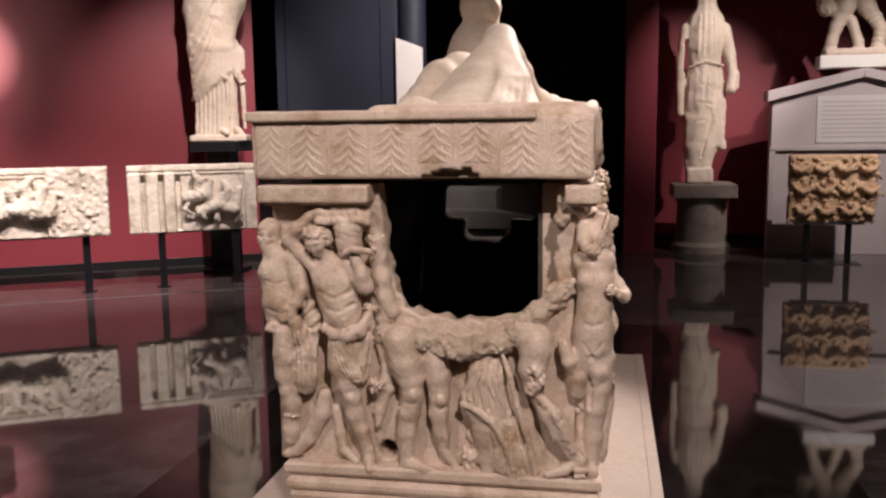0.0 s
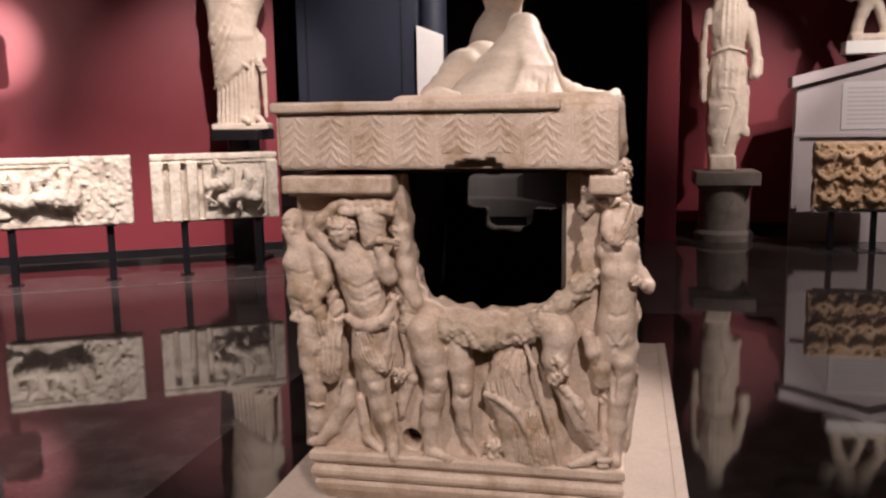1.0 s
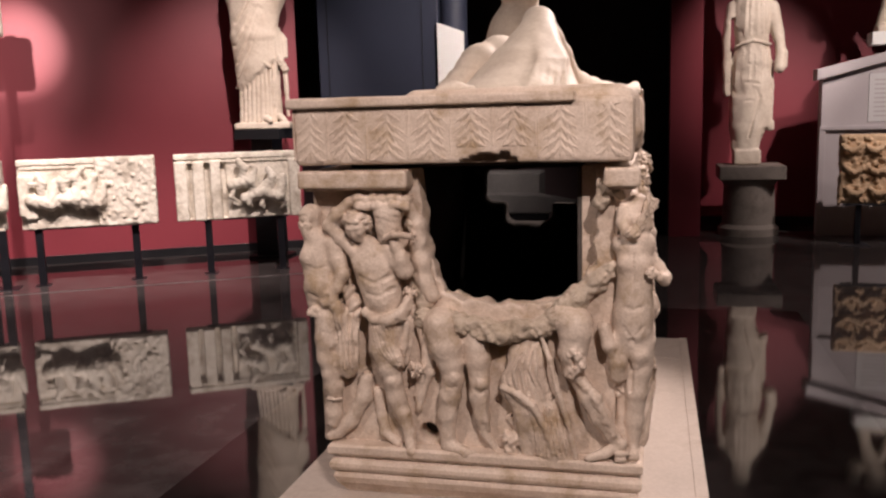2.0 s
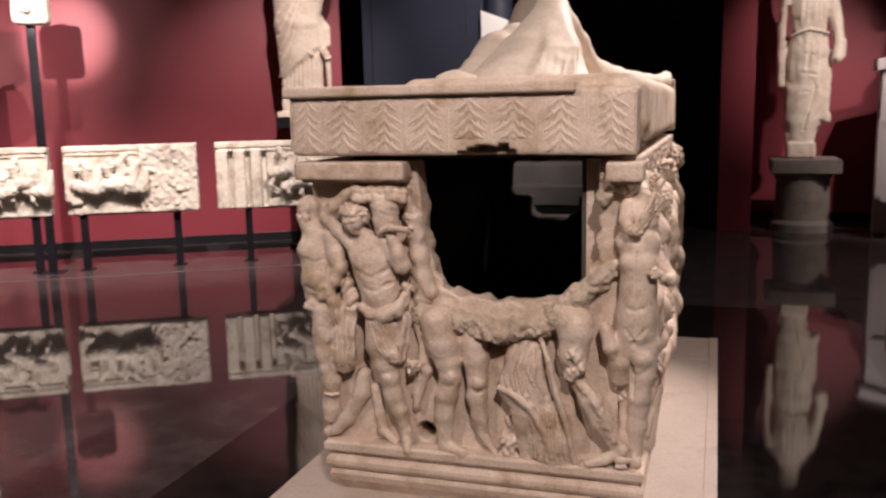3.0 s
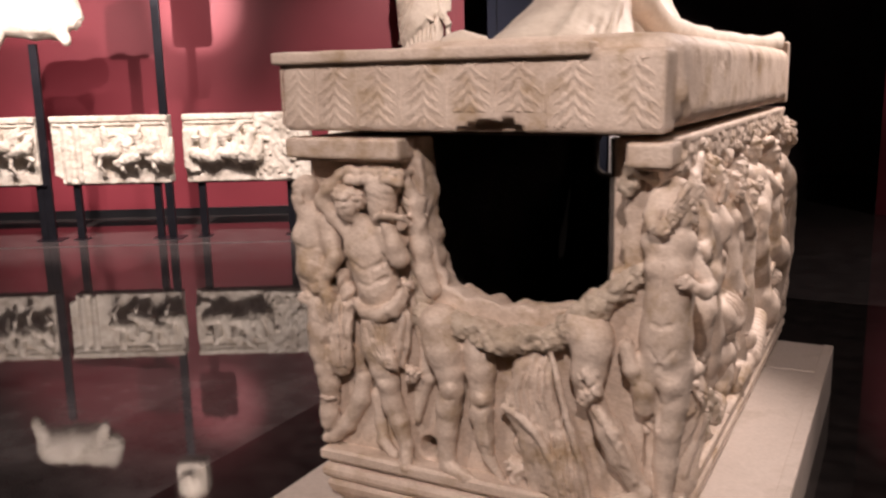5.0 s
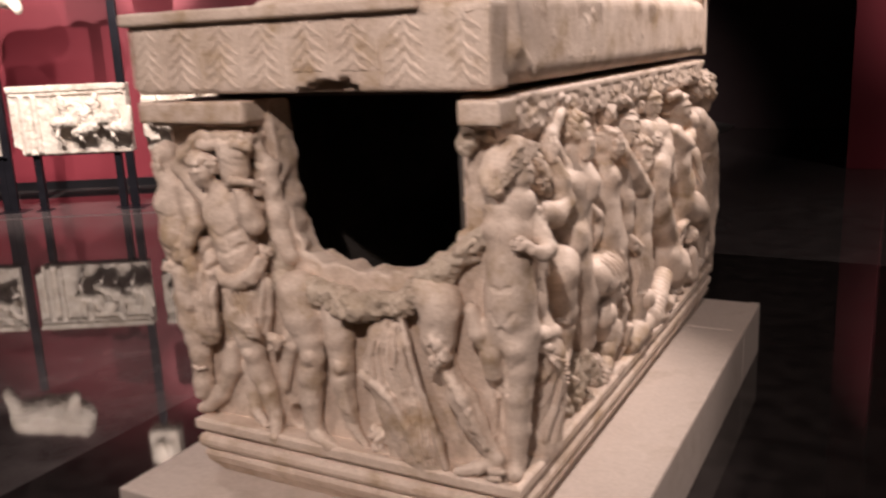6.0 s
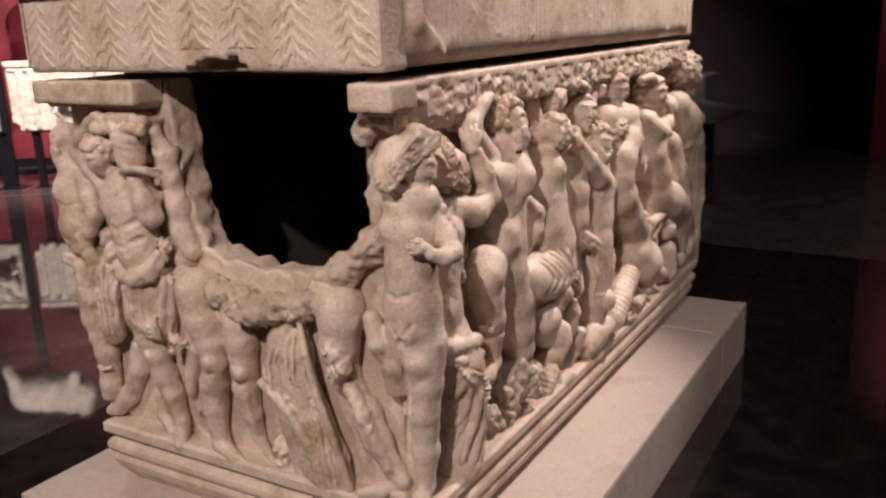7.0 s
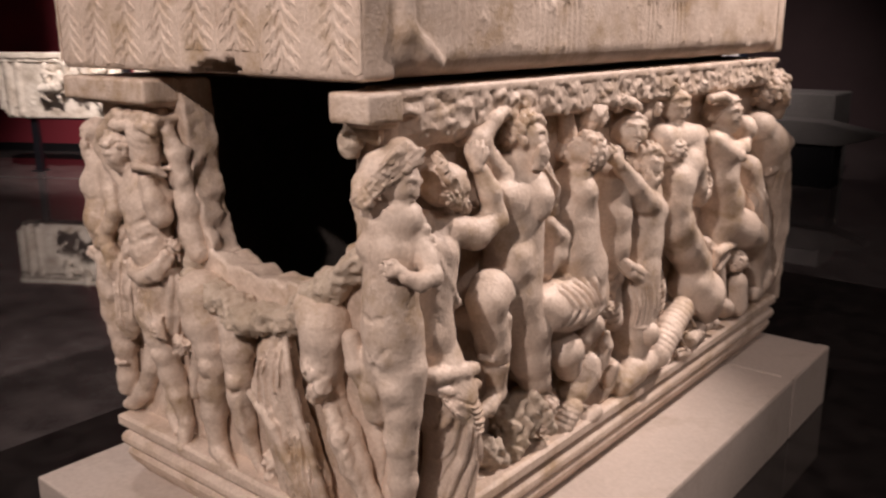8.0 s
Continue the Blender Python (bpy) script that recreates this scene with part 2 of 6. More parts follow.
    def slab(self, u0, u1, z0, z1, d0, d1, r=0.006, k=0.0001, carve=False):
        cut, g = self.window((u0 - 0.05, d0 - 0.05, z0 - 0.05), (u1 + 0.05, d1 + 0.05, z1 + 0.05))
        if cut is None:
            return self
        q = [abs(g[0] - (u0 + u1) / 2) - (u1 - u0) / 2 + r, abs(g[1] - (d0 + d1) / 2) - (d1 - d0) / 2 + r, abs(g[2] - (z0 + z1) / 2) - (z1 - z0) / 2 + r]
        out = np.sqrt(sum(np.maximum(c, 0) ** 2 for c in q))
        self.blend(cut, out + np.minimum(np.maximum(np.maximum(q[0], q[1]), q[2]), 0) - r, -1 if carve else k)
        return self

    def field(self):
        return np.meshgrid(*[self.lo[i] + self.h * np.arange(self.n[i]) for i in range(3)], indexing="ij", sparse=True)

    def weather(self, height, size, seed=0.0, where=None):
        """Chips and pits: lumps of a size, that eat into the stone or swell it."""
        rng, lump = np.random.RandomState(1 + int(abs(seed) * 97) % 9973), 0
        for part, amount in ((1.0, 1.0), (0.45, 0.5)):
            step = 0.5 * size * part
            out = rng.uniform(-1, 1, np.ceil(self.n * self.h / step).astype(int) + 2)
            for ax in range(3):
                at = np.arange(self.n[ax]) * self.h / step
                i = at.astype(int)
                t = (at - i) ** 2 * (3 - 2 * (at - i))
                t = t.reshape([-1 if k == ax else 1 for k in range(3)])
                out = np.take(out, i, ax) * (1 - t) + np.take(out, i + 1, ax) * t
            lump = lump + amount * out
        self.f = self.f + height * lump * (1 if where is None else where(*self.field()))
        return self

    def skin(self, place):
        """The faces of the form, by surface nets. place: the matrix from (u, d, z) to the world."""
        f = np.pad(np.clip(self.f, -0.05, 0.05), 1, constant_values=0.03)
        s = f < 0
        c = [f[i:f.shape[0] - 1 + i, j:f.shape[1] - 1 + j, k:f.shape[2] - 1 + k] for i in (0, 1) for j in (0, 1) for k in (0, 1)]
        inside = sum((q < 0).astype(np.int8) for q in c)
        cell = np.argwhere((inside > 0) & (inside < 8))
        index = np.full(inside.shape, -1)
        index[tuple(cell.T)] = np.arange(len(cell))
        vals = np.stack([q[tuple(cell.T)] for q in c], 1)
        corner = np.array([(i, j, k) for i in (0, 1) for j in (0, 1) for k in (0, 1)], float)
        total, count = np.zeros((len(cell), 3)), np.zeros((len(cell), 1))
        for a in range(8):
            for bit in (1, 2, 4):
                b = a | bit
                if b == a:
                    continue
                va, vb = vals[:, a], vals[:, b]
                hit = (va < 0) != (vb < 0)
                t = np.where(hit, va / np.where(hit, va - vb, 1), 0)[:, None]
                total += np.where(hit[:, None], corner[a] + t * (corner[b] - corner[a]), 0)
                count += hit[:, None]
        verts = (cell - 1 + total / np.maximum(count, 1)) * self.h + self.lo
        quads = []
        for ax in range(3):
            lo = [slice(1, -1)] * 3
            hi = [slice(1, -1)] * 3
            lo[ax], hi[ax] = slice(0, -1), slice(1, None)
            sa, sb = s[tuple(lo)], s[tuple(hi)]
            at = np.argwhere(sa != sb)
            at = at + np.array([0 if i == ax else 1 for i in range(3)])
            o1, o2 = [(1, 2), (2, 0), (0, 1)][ax]
            e1, e2 = np.eye(3, dtype=int)[o1], np.eye(3, dtype=int)[o2]
            ring = [index[tuple((at - d).T)] for d in (e1 + e2, e2, 0 * e1, e1)]
            q = np.stack(ring, 1)
            flip = ~s[tuple(at.T)]
            q[flip] = q[flip][:, ::-1]
            quads.append(q)
        quads = np.concatenate(quads)
        quads = quads[(quads >= 0).all(1)]
        m = np.array(place)
        world_pts = verts @ m[:3, :3].T + m[:3, 3]
        if np.linalg.det(m[:3, :3]) < 0:
            quads = quads[:, ::-1]
        return world_pts, quads

    def part(self, name, mat, parent=None, place=None, label=""):
        verts, quads = self.skin(place if place is not None else Matrix())
        me = bpy.data.meshes.new(name)
        me.vertices.add(len(verts))
        me.vertices.foreach_set("co", verts.astype(np.float32).ravel())
        me.loops.add(quads.size)
        me.loops.foreach_set("vertex_index", quads.astype(np.int32).ravel())
        me.polygons.add(len(quads))
        me.polygons.foreach_set("loop_start", np.arange(0, quads.size, 4, dtype=np.int32))
        me.update(calc_edges=True)
        me.validate()
        me.polygons.foreach_set("use_smooth", [True] * len(me.polygons))
        me.materials.append(mat)
        ob = new(name, me)
        if parent:
            ob.parent = parent
        if label:
            ob["label"] = label
        return ob


# local (u, d, z) to the world: the chest's end, its long side, and things that face along the long wall
FRONT = Matrix(((1, 0, 0, 0), (0, -1, 0, 2.83), (0, 0, 1, 0), (0, 0, 0, 1)))
SIDE = Matrix(((0, 1, 0, 0.08), (1, 0, 0, 0), (0, 0, 1, 0), (0, 0, 0, 1)))


# ---- the sarcophagus and its plinth ----
def ring_sweep(bm, x0, x1, y0, y1, profile):
    """A moulding round a rectangle, from (inset, z) rows, closed below and above."""
    rings = []
    for inset, z in profile:
        rings.append([bm.verts.new(c) for c in ((x0 + inset, y0 + inset, z), (x1 - inset, y0 + inset, z), (x1 - inset, y1 - inset, z), (x0 + inset, y1 - inset, z))])
    for a, b in zip(rings, rings[1:]):
        for i in range(4):
            j = (i + 1) % 4
            bm.faces.new((a[i], a[j], b[j], b[i]))
    bm.faces.new(rings[0][::-1])
    bm.faces.new(rings[-1])


plinth = tagged(new("plinth"), "low pale stone plinth under the sarcophagus", "plinth")
for y0, y1 in ((2.59, 4.688), (4.696, 5.124)):
    boxpart("stone_slab", (-1.06, 0.41, y0, y1, 0.0, 0.2445), PLINTH, plinth, bevel=0.006)
boxpart("raised_edge", (0.365, 0.409, 2.592, 5.12, 0.2446, 0.2485), PLINTH, plinth, bevel=0.0015)

sarcophagus = tagged(new("sarcophagus"), "carved marble sarcophagus with high relief figures and broken end", "sarcophagus")
bm = bmesh.new()
ring_sweep(bm, -0.89, 0.19, 2.765, 5.092, ((0.05, 0.2455), (0.04, 0.262), (0.022, 0.285), (0.012, 0.310), (0.016, 0.322), (0.022, 0.328), (0.010, 0.334), (0.003, 0.348), (0.003, 0.362), (0.010, 0.374), (0.022, 0.380), (0.016, 0.388), (0.003, 0.396), (0.0, 0.402), (0.0, 0.424), (0.008, 0.431)))
part("base_moulding", finish(bm, 0.0015, 1), MARBLE, sarcophagus, "moulded marble base with rounded bands")

# bottom slab: the interior's shade is in its colour
chest = boxpart("chest", (-0.82, -0.03, 2.92, 5.0, 0.43, 0.50), INNER_SHADE, sarcophagus, "hollow marble chest", bevel=0.004)
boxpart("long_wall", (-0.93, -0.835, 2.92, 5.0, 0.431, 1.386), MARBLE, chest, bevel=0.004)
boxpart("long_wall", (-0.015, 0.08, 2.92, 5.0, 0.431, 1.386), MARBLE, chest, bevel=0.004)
# extra plate, blocks light through the gap between chest and lid
boxpart("gap_plate", (-0.815, -0.035, 2.93, 4.88, 1.3885, 1.4055), INNER_SHADE, chest, "added dark plate that stops light through the gap under the lid", bevel=0.002)
# thin sheets over the marble, coloured dark for the shade inside
boxpart("inner_face", (-0.834, -0.821, 2.925, 4.985, 0.505, 1.384), INNER_SHADE, chest, "inner face of the chest, dark colour standing for shade", bevel=0.002)
boxpart("inner_face", (-0.029, -0.016, 2.925, 4.985, 0.505, 1.384), INNER_SHADE, chest, "inner face of the chest, dark colour standing for shade", bevel=0.002)

HOLE = ((-0.555, 1.42), (-0.522, 1.123), (-0.472, 0.965), (-0.31, 0.930), (-0.15, 0.930), (-0.04, 0.968), (0.038, 1.075), (0.036, 1.42))
f = Carve((-0.96, -0.10, 0.41), (0.18, 0.09, 1.40), 0.0065)
f.slab(-0.925, 0.10, 0.42, 1.386, -0.09, 0.0, 0.01)
x, y, z = f.field()
edge = np.full((1, 1, 1), -9.0)
for (u0, z0), (u1, z1) in zip(HOLE, HOLE[1:]):
    n = np.hypot(u1 - u0, z1 - z0)
    edge = np.maximum(edge, ((z1 - z0) * (x - u0) - (u1 - u0) * (z - z0)) / n)
rag = 0.010 * np.sin(38 * x + 2 * np.sin(22 * z) + 15 * y) * np.sin(34 * z + 1.5 * np.sin(30 * x)) + 0.004 * np.sin(95 * x + 60 * z + 45 * y)
f.f = np.maximum(f.f, -(edge + rag * np.clip((1.33 - z) * 6, 0, 1)))
f.limb((-0.536, 0.474, 0.03, 0.036), (-0.536, 0.474, -0.12, 0.030), carve=True)
f.weather(0.0014, 0.14, 2.0)
f.weather(0.0045, 0.05, 5.0, lambda x, y, z: np.clip(1 - abs(edge) / 0.07, 0, 1) * (z < 1.32))
f.part("end_wall", MARBLE, chest, FRONT, "marble end wall broken through by a large ragged opening")
# far wall, also coloured dark for the shade in the hollow
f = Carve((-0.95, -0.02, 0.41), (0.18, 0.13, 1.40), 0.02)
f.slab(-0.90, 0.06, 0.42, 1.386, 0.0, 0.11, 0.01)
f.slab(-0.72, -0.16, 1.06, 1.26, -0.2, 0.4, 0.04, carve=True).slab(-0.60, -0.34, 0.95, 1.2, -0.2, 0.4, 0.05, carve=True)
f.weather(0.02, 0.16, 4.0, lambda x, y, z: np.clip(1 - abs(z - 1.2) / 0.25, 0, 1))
f.part("far_wall", INNER_SHADE, chest, Matrix(((1, 0, 0, 0), (0, 1, 0, 4.885), (0, 0, 1, 0), (0, 0, 0, 1))), "far end wall with an opening")
for u0, u1 in ((-0.940, -0.562), (0.066, 0.176)):
    f = Carve((u0 - 0.02, -0.02, 1.30), (u1 + 0.02, 0.12, 1.41), 0.005)
    f.slab(u0, u1, 1.329, 1.388, -0.005, 0.094, 0.007).slab(u0 + 0.01, u1 - 0.012, 1.318, 1.34, -0.005, 0.06, 0.004)
    f.weather(0.0008, 0.16, u0)
    f.part("cornice_block", MARBLE, chest, FRONT, "plain cornice block with chisel streaks")

f = Carve((2.80, -0.04, 1.22), (5.01, 0.12, 1.40), 0.005)
f.slab(2.83, 5.0, 1.366, 1.388, -0.03, 0.068, 0.006)
f.slab(2.83, 2.93, 1.335, 1.388, -0.03, 0.066, 0.008)
rnd = random.Random(5)
f.slab(2.90, 4.985, 1.290, 1.374, -0.03, 0.066, 0.02, k=0.006)
f.slab(2.86, 3.20, 1.262, 1.34, -0.03, 0.045, 0.02, k=0.02)
f.weather(0.005, 0.06, 1.0, lambda x, y, z: (z < 1.366) * 1.0)
for i in range(300):
    u, z = rnd.uniform(2.89, 4.97), rnd.uniform(1.275, 1.368)
    a, n = rnd.uniform(0, 6.28), rnd.uniform(0.010, 0.022)
    c = rnd.uniform(-1.2, 1.2)
    p, q = (u + n * math.cos(a), z + 0.7 * n * math.sin(a)), (u + 1.8 * n * math.cos(a + c), z + 1.2 * n * math.sin(a + c))
    f.line((u, z), p, q, r=rnd.uniform(0.0045, 0.0075), raised=i % 2 == 0, k=0.003)
for i in range(120):
    u, z = rnd.uniform(2.87, 4.97), rnd.uniform(1.275, 1.35)
    f.line((u, z), (u + 0.004, z - 0.004), r=rnd.uniform(0.006, 0.009), raised=i % 3 == 0, k=0.003)
f.weather(0.0008, 0.03, 3.0)
f.part("foliage_band", MARBLE, chest, SIDE, "carved band of leaves and grapes under the cornice")

def head(f, c, r, face, up, hair="curls", beard=False, seed=1):
    """A carved head. c: its middle as (u, z, d); face and up: the ways that it looks and stands."""
    c, face, up = np.array(c), np.array(face), np.array(up)
    face = face / np.linalg.norm(face)
    up = up - face * (up @ face)
    up = up / np.linalg.norm(up)
    across = np.cross(up, face)

    def at(s, t, o, size):
        return (*(c + r * (s * across + t * up + o * face)), r * size)

    f.limb(at(0, 0.12, -0.14, 0.84), at(0, 0.05, 0.08, 0.80), k=0.01)
    f.limb(at(0, -0.05, 0.28, 0.60), at(0, -0.58, 0.44, 0.36), k=0.012)
    f.limb(at(0, -0.78, 0.62, 0.18), k=0.008)
    for e in (-1, 1):
        f.limb(at(0.36 * e, -0.24, 0.56, 0.24), k=0.010)
        f.limb(at(0.24 * e, 0.06, 0.90, 0.10), at(0.46 * e, 0.06, 0.76, 0.09), carve=True)
        f.limb(at(0.26 * e, 0.03, 0.77, 0.085), at(0.40 * e, 0.03, 0.69, 0.075), k=0.001)
        f.limb(at(0.10 * e, 0.24, 0.84, 0.07), at(0.34 * e, 0.27, 0.78, 0.07), at(0.54 * e, 0.20, 0.62, 0.06), k=0.004)
        f.limb(at(0.12 * e, -0.27, 0.85, 0.06), k=0.002)
    f.limb(at(0, 0.22, 0.80, 0.06), at(0, -0.05, 0.89, 0.065), at(0, -0.24, 0.95, 0.085), k=0.004)
    f.limb(at(-0.20, -0.48, 0.80, 0.045), at(0, -0.47, 0.88, 0.06), at(0.20, -0.48, 0.80, 0.045), k=0.002)
    f.limb(at(-0.15, -0.60, 0.78, 0.05), at(0, -0.61, 0.86, 0.07), at(0.15, -0.60, 0.78, 0.05), k=0.002)
    f.limb(at(-0.20, -0.535, 0.86, 0.028), at(0.20, -0.535, 0.86, 0.028), carve=True)
    rnd = random.Random(seed)

    def lock(s, t, o, size):
        a = rnd.uniform(0, 6.28)
        x, y = 0.13 * math.cos(a), 0.13 * math.sin(a)
        f.limb(at(s - x, t - y, o, size * 0.8), at(s, t, o * 1.03, size), at(s + x, t + y, o, size * 0.7), k=0.0015)
        f.limb(at(s * 1.16, t * 1.16, o * 1.16, 0.045), carve=True)

    count = {"curls": 120}.get(hair, 0)
    for i in range(count):
        t = 1 - 2 * (i + 0.5) / count
        q = math.sqrt(1 - t * t)
        s, o = q * math.cos(2.4 * i), q * math.sin(2.4 * i)
        if o > 0.30 and t < 0.58 or t < -0.55:
            continue
        lock(0.95 * s, 0.10 + 0.95 * t, -0.08 + 0.95 * o, 0.19)
    if hair in ("wave", "band"):
        for i in range(9):
            q = i / 8
            for e in (-1, 1):
                f.limb(at(0.04 * e, 0.66 + 0.28 * q, 0.66 - 0.9 * q, 0.12), at(0.50 * e, 0.50 + 0.24 * q, 0.48 - 0.8 * q, 0.13), at(0.80 * e, 0.12 + 0.1 * q, 0.16 - 0.7 * q, 0.13), at(0.76 * e, -0.28, -0.10 - 0.5 * q, 0.12), k=0.0025, curl=(0.0014, 0.016))
    if hair == "band":
        ring = [at(0.84 * math.sin(0.2618 * i), 0.36 + 0.28 * math.cos(0.2618 * i), 0.76 * math.cos(0.2618 * i) - 0.14, 0.08) for i in range(25)]
        f.limb(*ring, k=0.002)
        f.limb(at(0, 0.10, -1.0, 0.30), k=0.005, curl=(0.003, 0.02))
    if beard:
        for i in range(80):
            s, t = rnd.uniform(-0.62, 0.62), rnd.uniform(-1.35, -0.42)
            if abs(s) < 0.24 and t > -0.66:
                continue
            lock(s * (1.25 + 0.5 * t if t < -0.8 else 1), t, 0.90 - 0.8 * s * s - 0.25 * max(0, -t - 0.8), 0.15)
        f.limb(at(0, -0.7, 0.4, 0.42), at(0, -1.2, 0.46, 0.28), k=0.008)
    return f


def hand(f, c, r, along, across):
    """A palm and four fingers. c: the palm's middle as (u, z, d)."""
    c, along, across = np.array(c), np.array(along), np.array(across)
    away = np.cross(along, across)
    away = away * np.sign(away[2] + 1e-6)
    f.limb((*(c - 0.7 * r * along), 0.72 * r), (*(c + 0.1 * r * along), 0.85 * r), k=0.006)
    for i in range(4):
        s, n = -0.72 + 0.48 * i, (0.85, 1.1, 1.15, 0.95)[i]
        f.limb(*[(*(c + r * (s * w * across + a * n * along + h * away)), q * r) for w, a, h, q in ((0.9, 0.2, 0.1, 0.30), (1.05, 0.95, 0.3, 0.28), (1.1, 1.55, 0.1, 0.24), (1.12, 1.95, -0.15, 0.20))], k=0.001)
    f.limb((*(c + r * (0.6 * across - 0.3 * along)), 0.34 * r), (*(c + r * (1.15 * across + 0.4 * along)), 0.28 * r), (*(c + r * (1.2 * across + 1.0 * along)), 0.22 * r), k=0.002)
    return f


def folds(f, a, b, count, r):
    """Ridges of cloth between two edges, each a row of (u, z), with grooves between them."""
    a, b = np.array(a), np.array(b)
    r = min(r, 0.40 * float(np.linalg.norm(b - a, axis=1).mean()) / count)
    for i in range(count):
        f.line(*(a + (b - a) * (i + 0.5) / count), r=r * (0.8 + 0.35 * (i % 2)), raised=True, sink=0.15, k=0.004)
    for i in range(count + 1):
        f.line(*(a + (b - a) * i / count), r=0.85 * r, sink=0.1)
    return f


# the figure on the corner belongs to both faces
f = Carve((0.02, -0.10, 0.42), (0.31, 0.13, 1.36), 0.0034)
f.limb((0.122, 1.145, 0.024, 0.0336), (0.188, 1.145, 0.012, 0.0358), k=0.02)
f.limb((0.158, 1.125, 0.022, 0.0515), (0.160, 1.075, 0.026, 0.0526), (0.160, 1.01, 0.028, 0.0515), (0.158, 0.965, 0.026, 0.0526), (0.156, 0.92, 0.020, 0.0605), (0.155, 0.875, 0.015, 0.0650), k=0.02)
f.limb((0.130, 1.088, 0.058, 0.0246), k=0.014).limb((0.186, 1.088, 0.050, 0.0246), k=0.014)
f.limb((0.126, 0.84, 0.022, 0.0426), (0.113, 0.77, 0.026, 0.0358), (0.108, 0.715, 0.024, 0.0269))
f.limb((0.182, 0.83, 0.010, 0.0459), (0.174, 0.73, 0.012, 0.0392), (0.170, 0.69, 0.012, 0.0336), (0.168, 0.66, 0.012, 0.0336), (0.165, 0.62, 0.004, 0.0302), (0.160, 0.56, 0.0, 0.0314), (0.155, 0.47, 0.0, 0.0213), (0.155, 0.445, 0.025, 0.0235))
f.limb((0.125, 0.62, -0.02, 0.0202), (0.115, 0.52, -0.01, 0.0179), (0.12, 0.45, 0.015, 0.0224))
f.limb((0.110, 0.70, -0.01, 0.0269), (0.125, 0.64, -0.02, 0.0246), k=0.01, curl=(0.004, 0.03))
f.limb((0.158, 0.928, 0.076, 0.004), carve=True)
f.line((0.155, 1.13), (0.158, 1.03), (0.158, 0.94), r=0.004)
f.line((0.112, 1.076), (0.132, 1.060), (0.150, 1.066), r=0.003)
f.line((0.122, 0.955), (0.158, 0.945), (0.196, 0.957), r=0.012, sink=0.85)
f.line((0.118, 0.895), (0.150, 0.850), r=0.012, sink=0.85)
f.line((0.198, 0.895), (0.160, 0.850), r=0.012, sink=0.85)
f.line((0.154, 0.85), (0.150, 0.76), (0.146, 0.66), r=0.011, sink=0.2)
f.limb((0.148, 1.156, 0.012, 0.0313), (0.155, 1.131, 0.014, 0.0346), k=0.015)
head(f, (0.164, 1.215, 0.012), 0.0555, (0.95, -0.19, -0.23), (0.03, 0.96, -0.28), hair="none", seed=37)
f.limb((0.125, 1.246, 0.03, 0.0243), (0.125, 1.214, 0.06, 0.0219), (0.132, 1.192, 0.08, 0.0173), k=0.012)
f.limb((0.166, 1.266, 0, 0.0351), (0.142, 1.244, 0, 0.0411), k=0.012)
f.limb((0.223, 1.278, 0.002, 0.0064), (0.198, 1.289, 0.018, 0.007), (0.195, 1.277, 0.05, 0.0069), (0.189, 1.254, 0.075, 0.0068), (0.173, 1.226, 0.09, 0.0069), (0.15, 1.199, 0.095, 0.0064), k=0.0015, curl=(0.0026, 0.014))
f.limb((0.223, 1.274, 0.003, 0.0064), (0.199, 1.279, 0.02, 0.007), (0.195, 1.267, 0.05, 0.0069), (0.188, 1.246, 0.075, 0.0069), (0.173, 1.22, 0.09, 0.0069), (0.15, 1.194, 0.095, 0.0064), k=0.0015, curl=(0.0026, 0.014))
f.limb((0.222, 1.27, 0.004, 0.0064), (0.2, 1.27, 0.021, 0.007), (0.194, 1.258, 0.05, 0.0069), (0.188, 1.239, 0.075, 0.0069), (0.173, 1.213, 0.09, 0.0069), (0.15, 1.19, 0.095, 0.0064), k=0.0015, curl=(0.0026, 0.014))
f.limb((0.222, 1.265, 0.004, 0.0064), (0.201, 1.26, 0.023, 0.007), (0.194, 1.248, 0.05, 0.0069), (0.188, 1.231, 0.075, 0.0069), (0.172, 1.207, 0.09, 0.0069), (0.15, 1.185, 0.095, 0.0064), k=0.0015, curl=(0.0026, 0.014))
f.limb((0.221, 1.261, 0.005, 0.0064), (0.203, 1.251, 0.024, 0.007), (0.194, 1.238, 0.05, 0.0069), (0.188, 1.224, 0.075, 0.0069), (0.172, 1.2, 0.09, 0.0069), (0.15, 1.181, 0.095, 0.0064), k=0.0015, curl=(0.0026, 0.014))
f.limb((0.221, 1.257, 0.006, 0.0064), (0.204, 1.242, 0.026, 0.007), (0.194, 1.228, 0.05, 0.0069), (0.188, 1.216, 0.075, 0.0069), (0.172, 1.194, 0.09, 0.0069), (0.149, 1.177, 0.095, 0.0064), k=0.0015, curl=(0.0026, 0.014))
f.limb((0.142, 1.19, 0.09, 0.0161), (0.16, 1.184, 0.09, 0.015), k=0.006, curl=(0.004, 0.022))
f.limb((0.199, 1.106, -0.005, 0.0223), (0.229, 1.065, -0.005, 0.0221), (0.252, 1.036, 0.005, 0.0198), (0.252, 1.033, 0.04, 0.0173), (0.236, 1.045, 0.066, 0.0139), k=0.01)
hand(f, (0.22, 1.058, 0.074), 0.015, (-0.72, 0.22, 0.65), (-0.01, 0.97, -0.25))
f.limb((0.195, 1.159, -0.01, 0.01), (0.213, 1.123, -0.015, 0.0111), (0.221, 1.081, -0.03, 0.0112), k=0.006, ring=(0.002, 0.02))
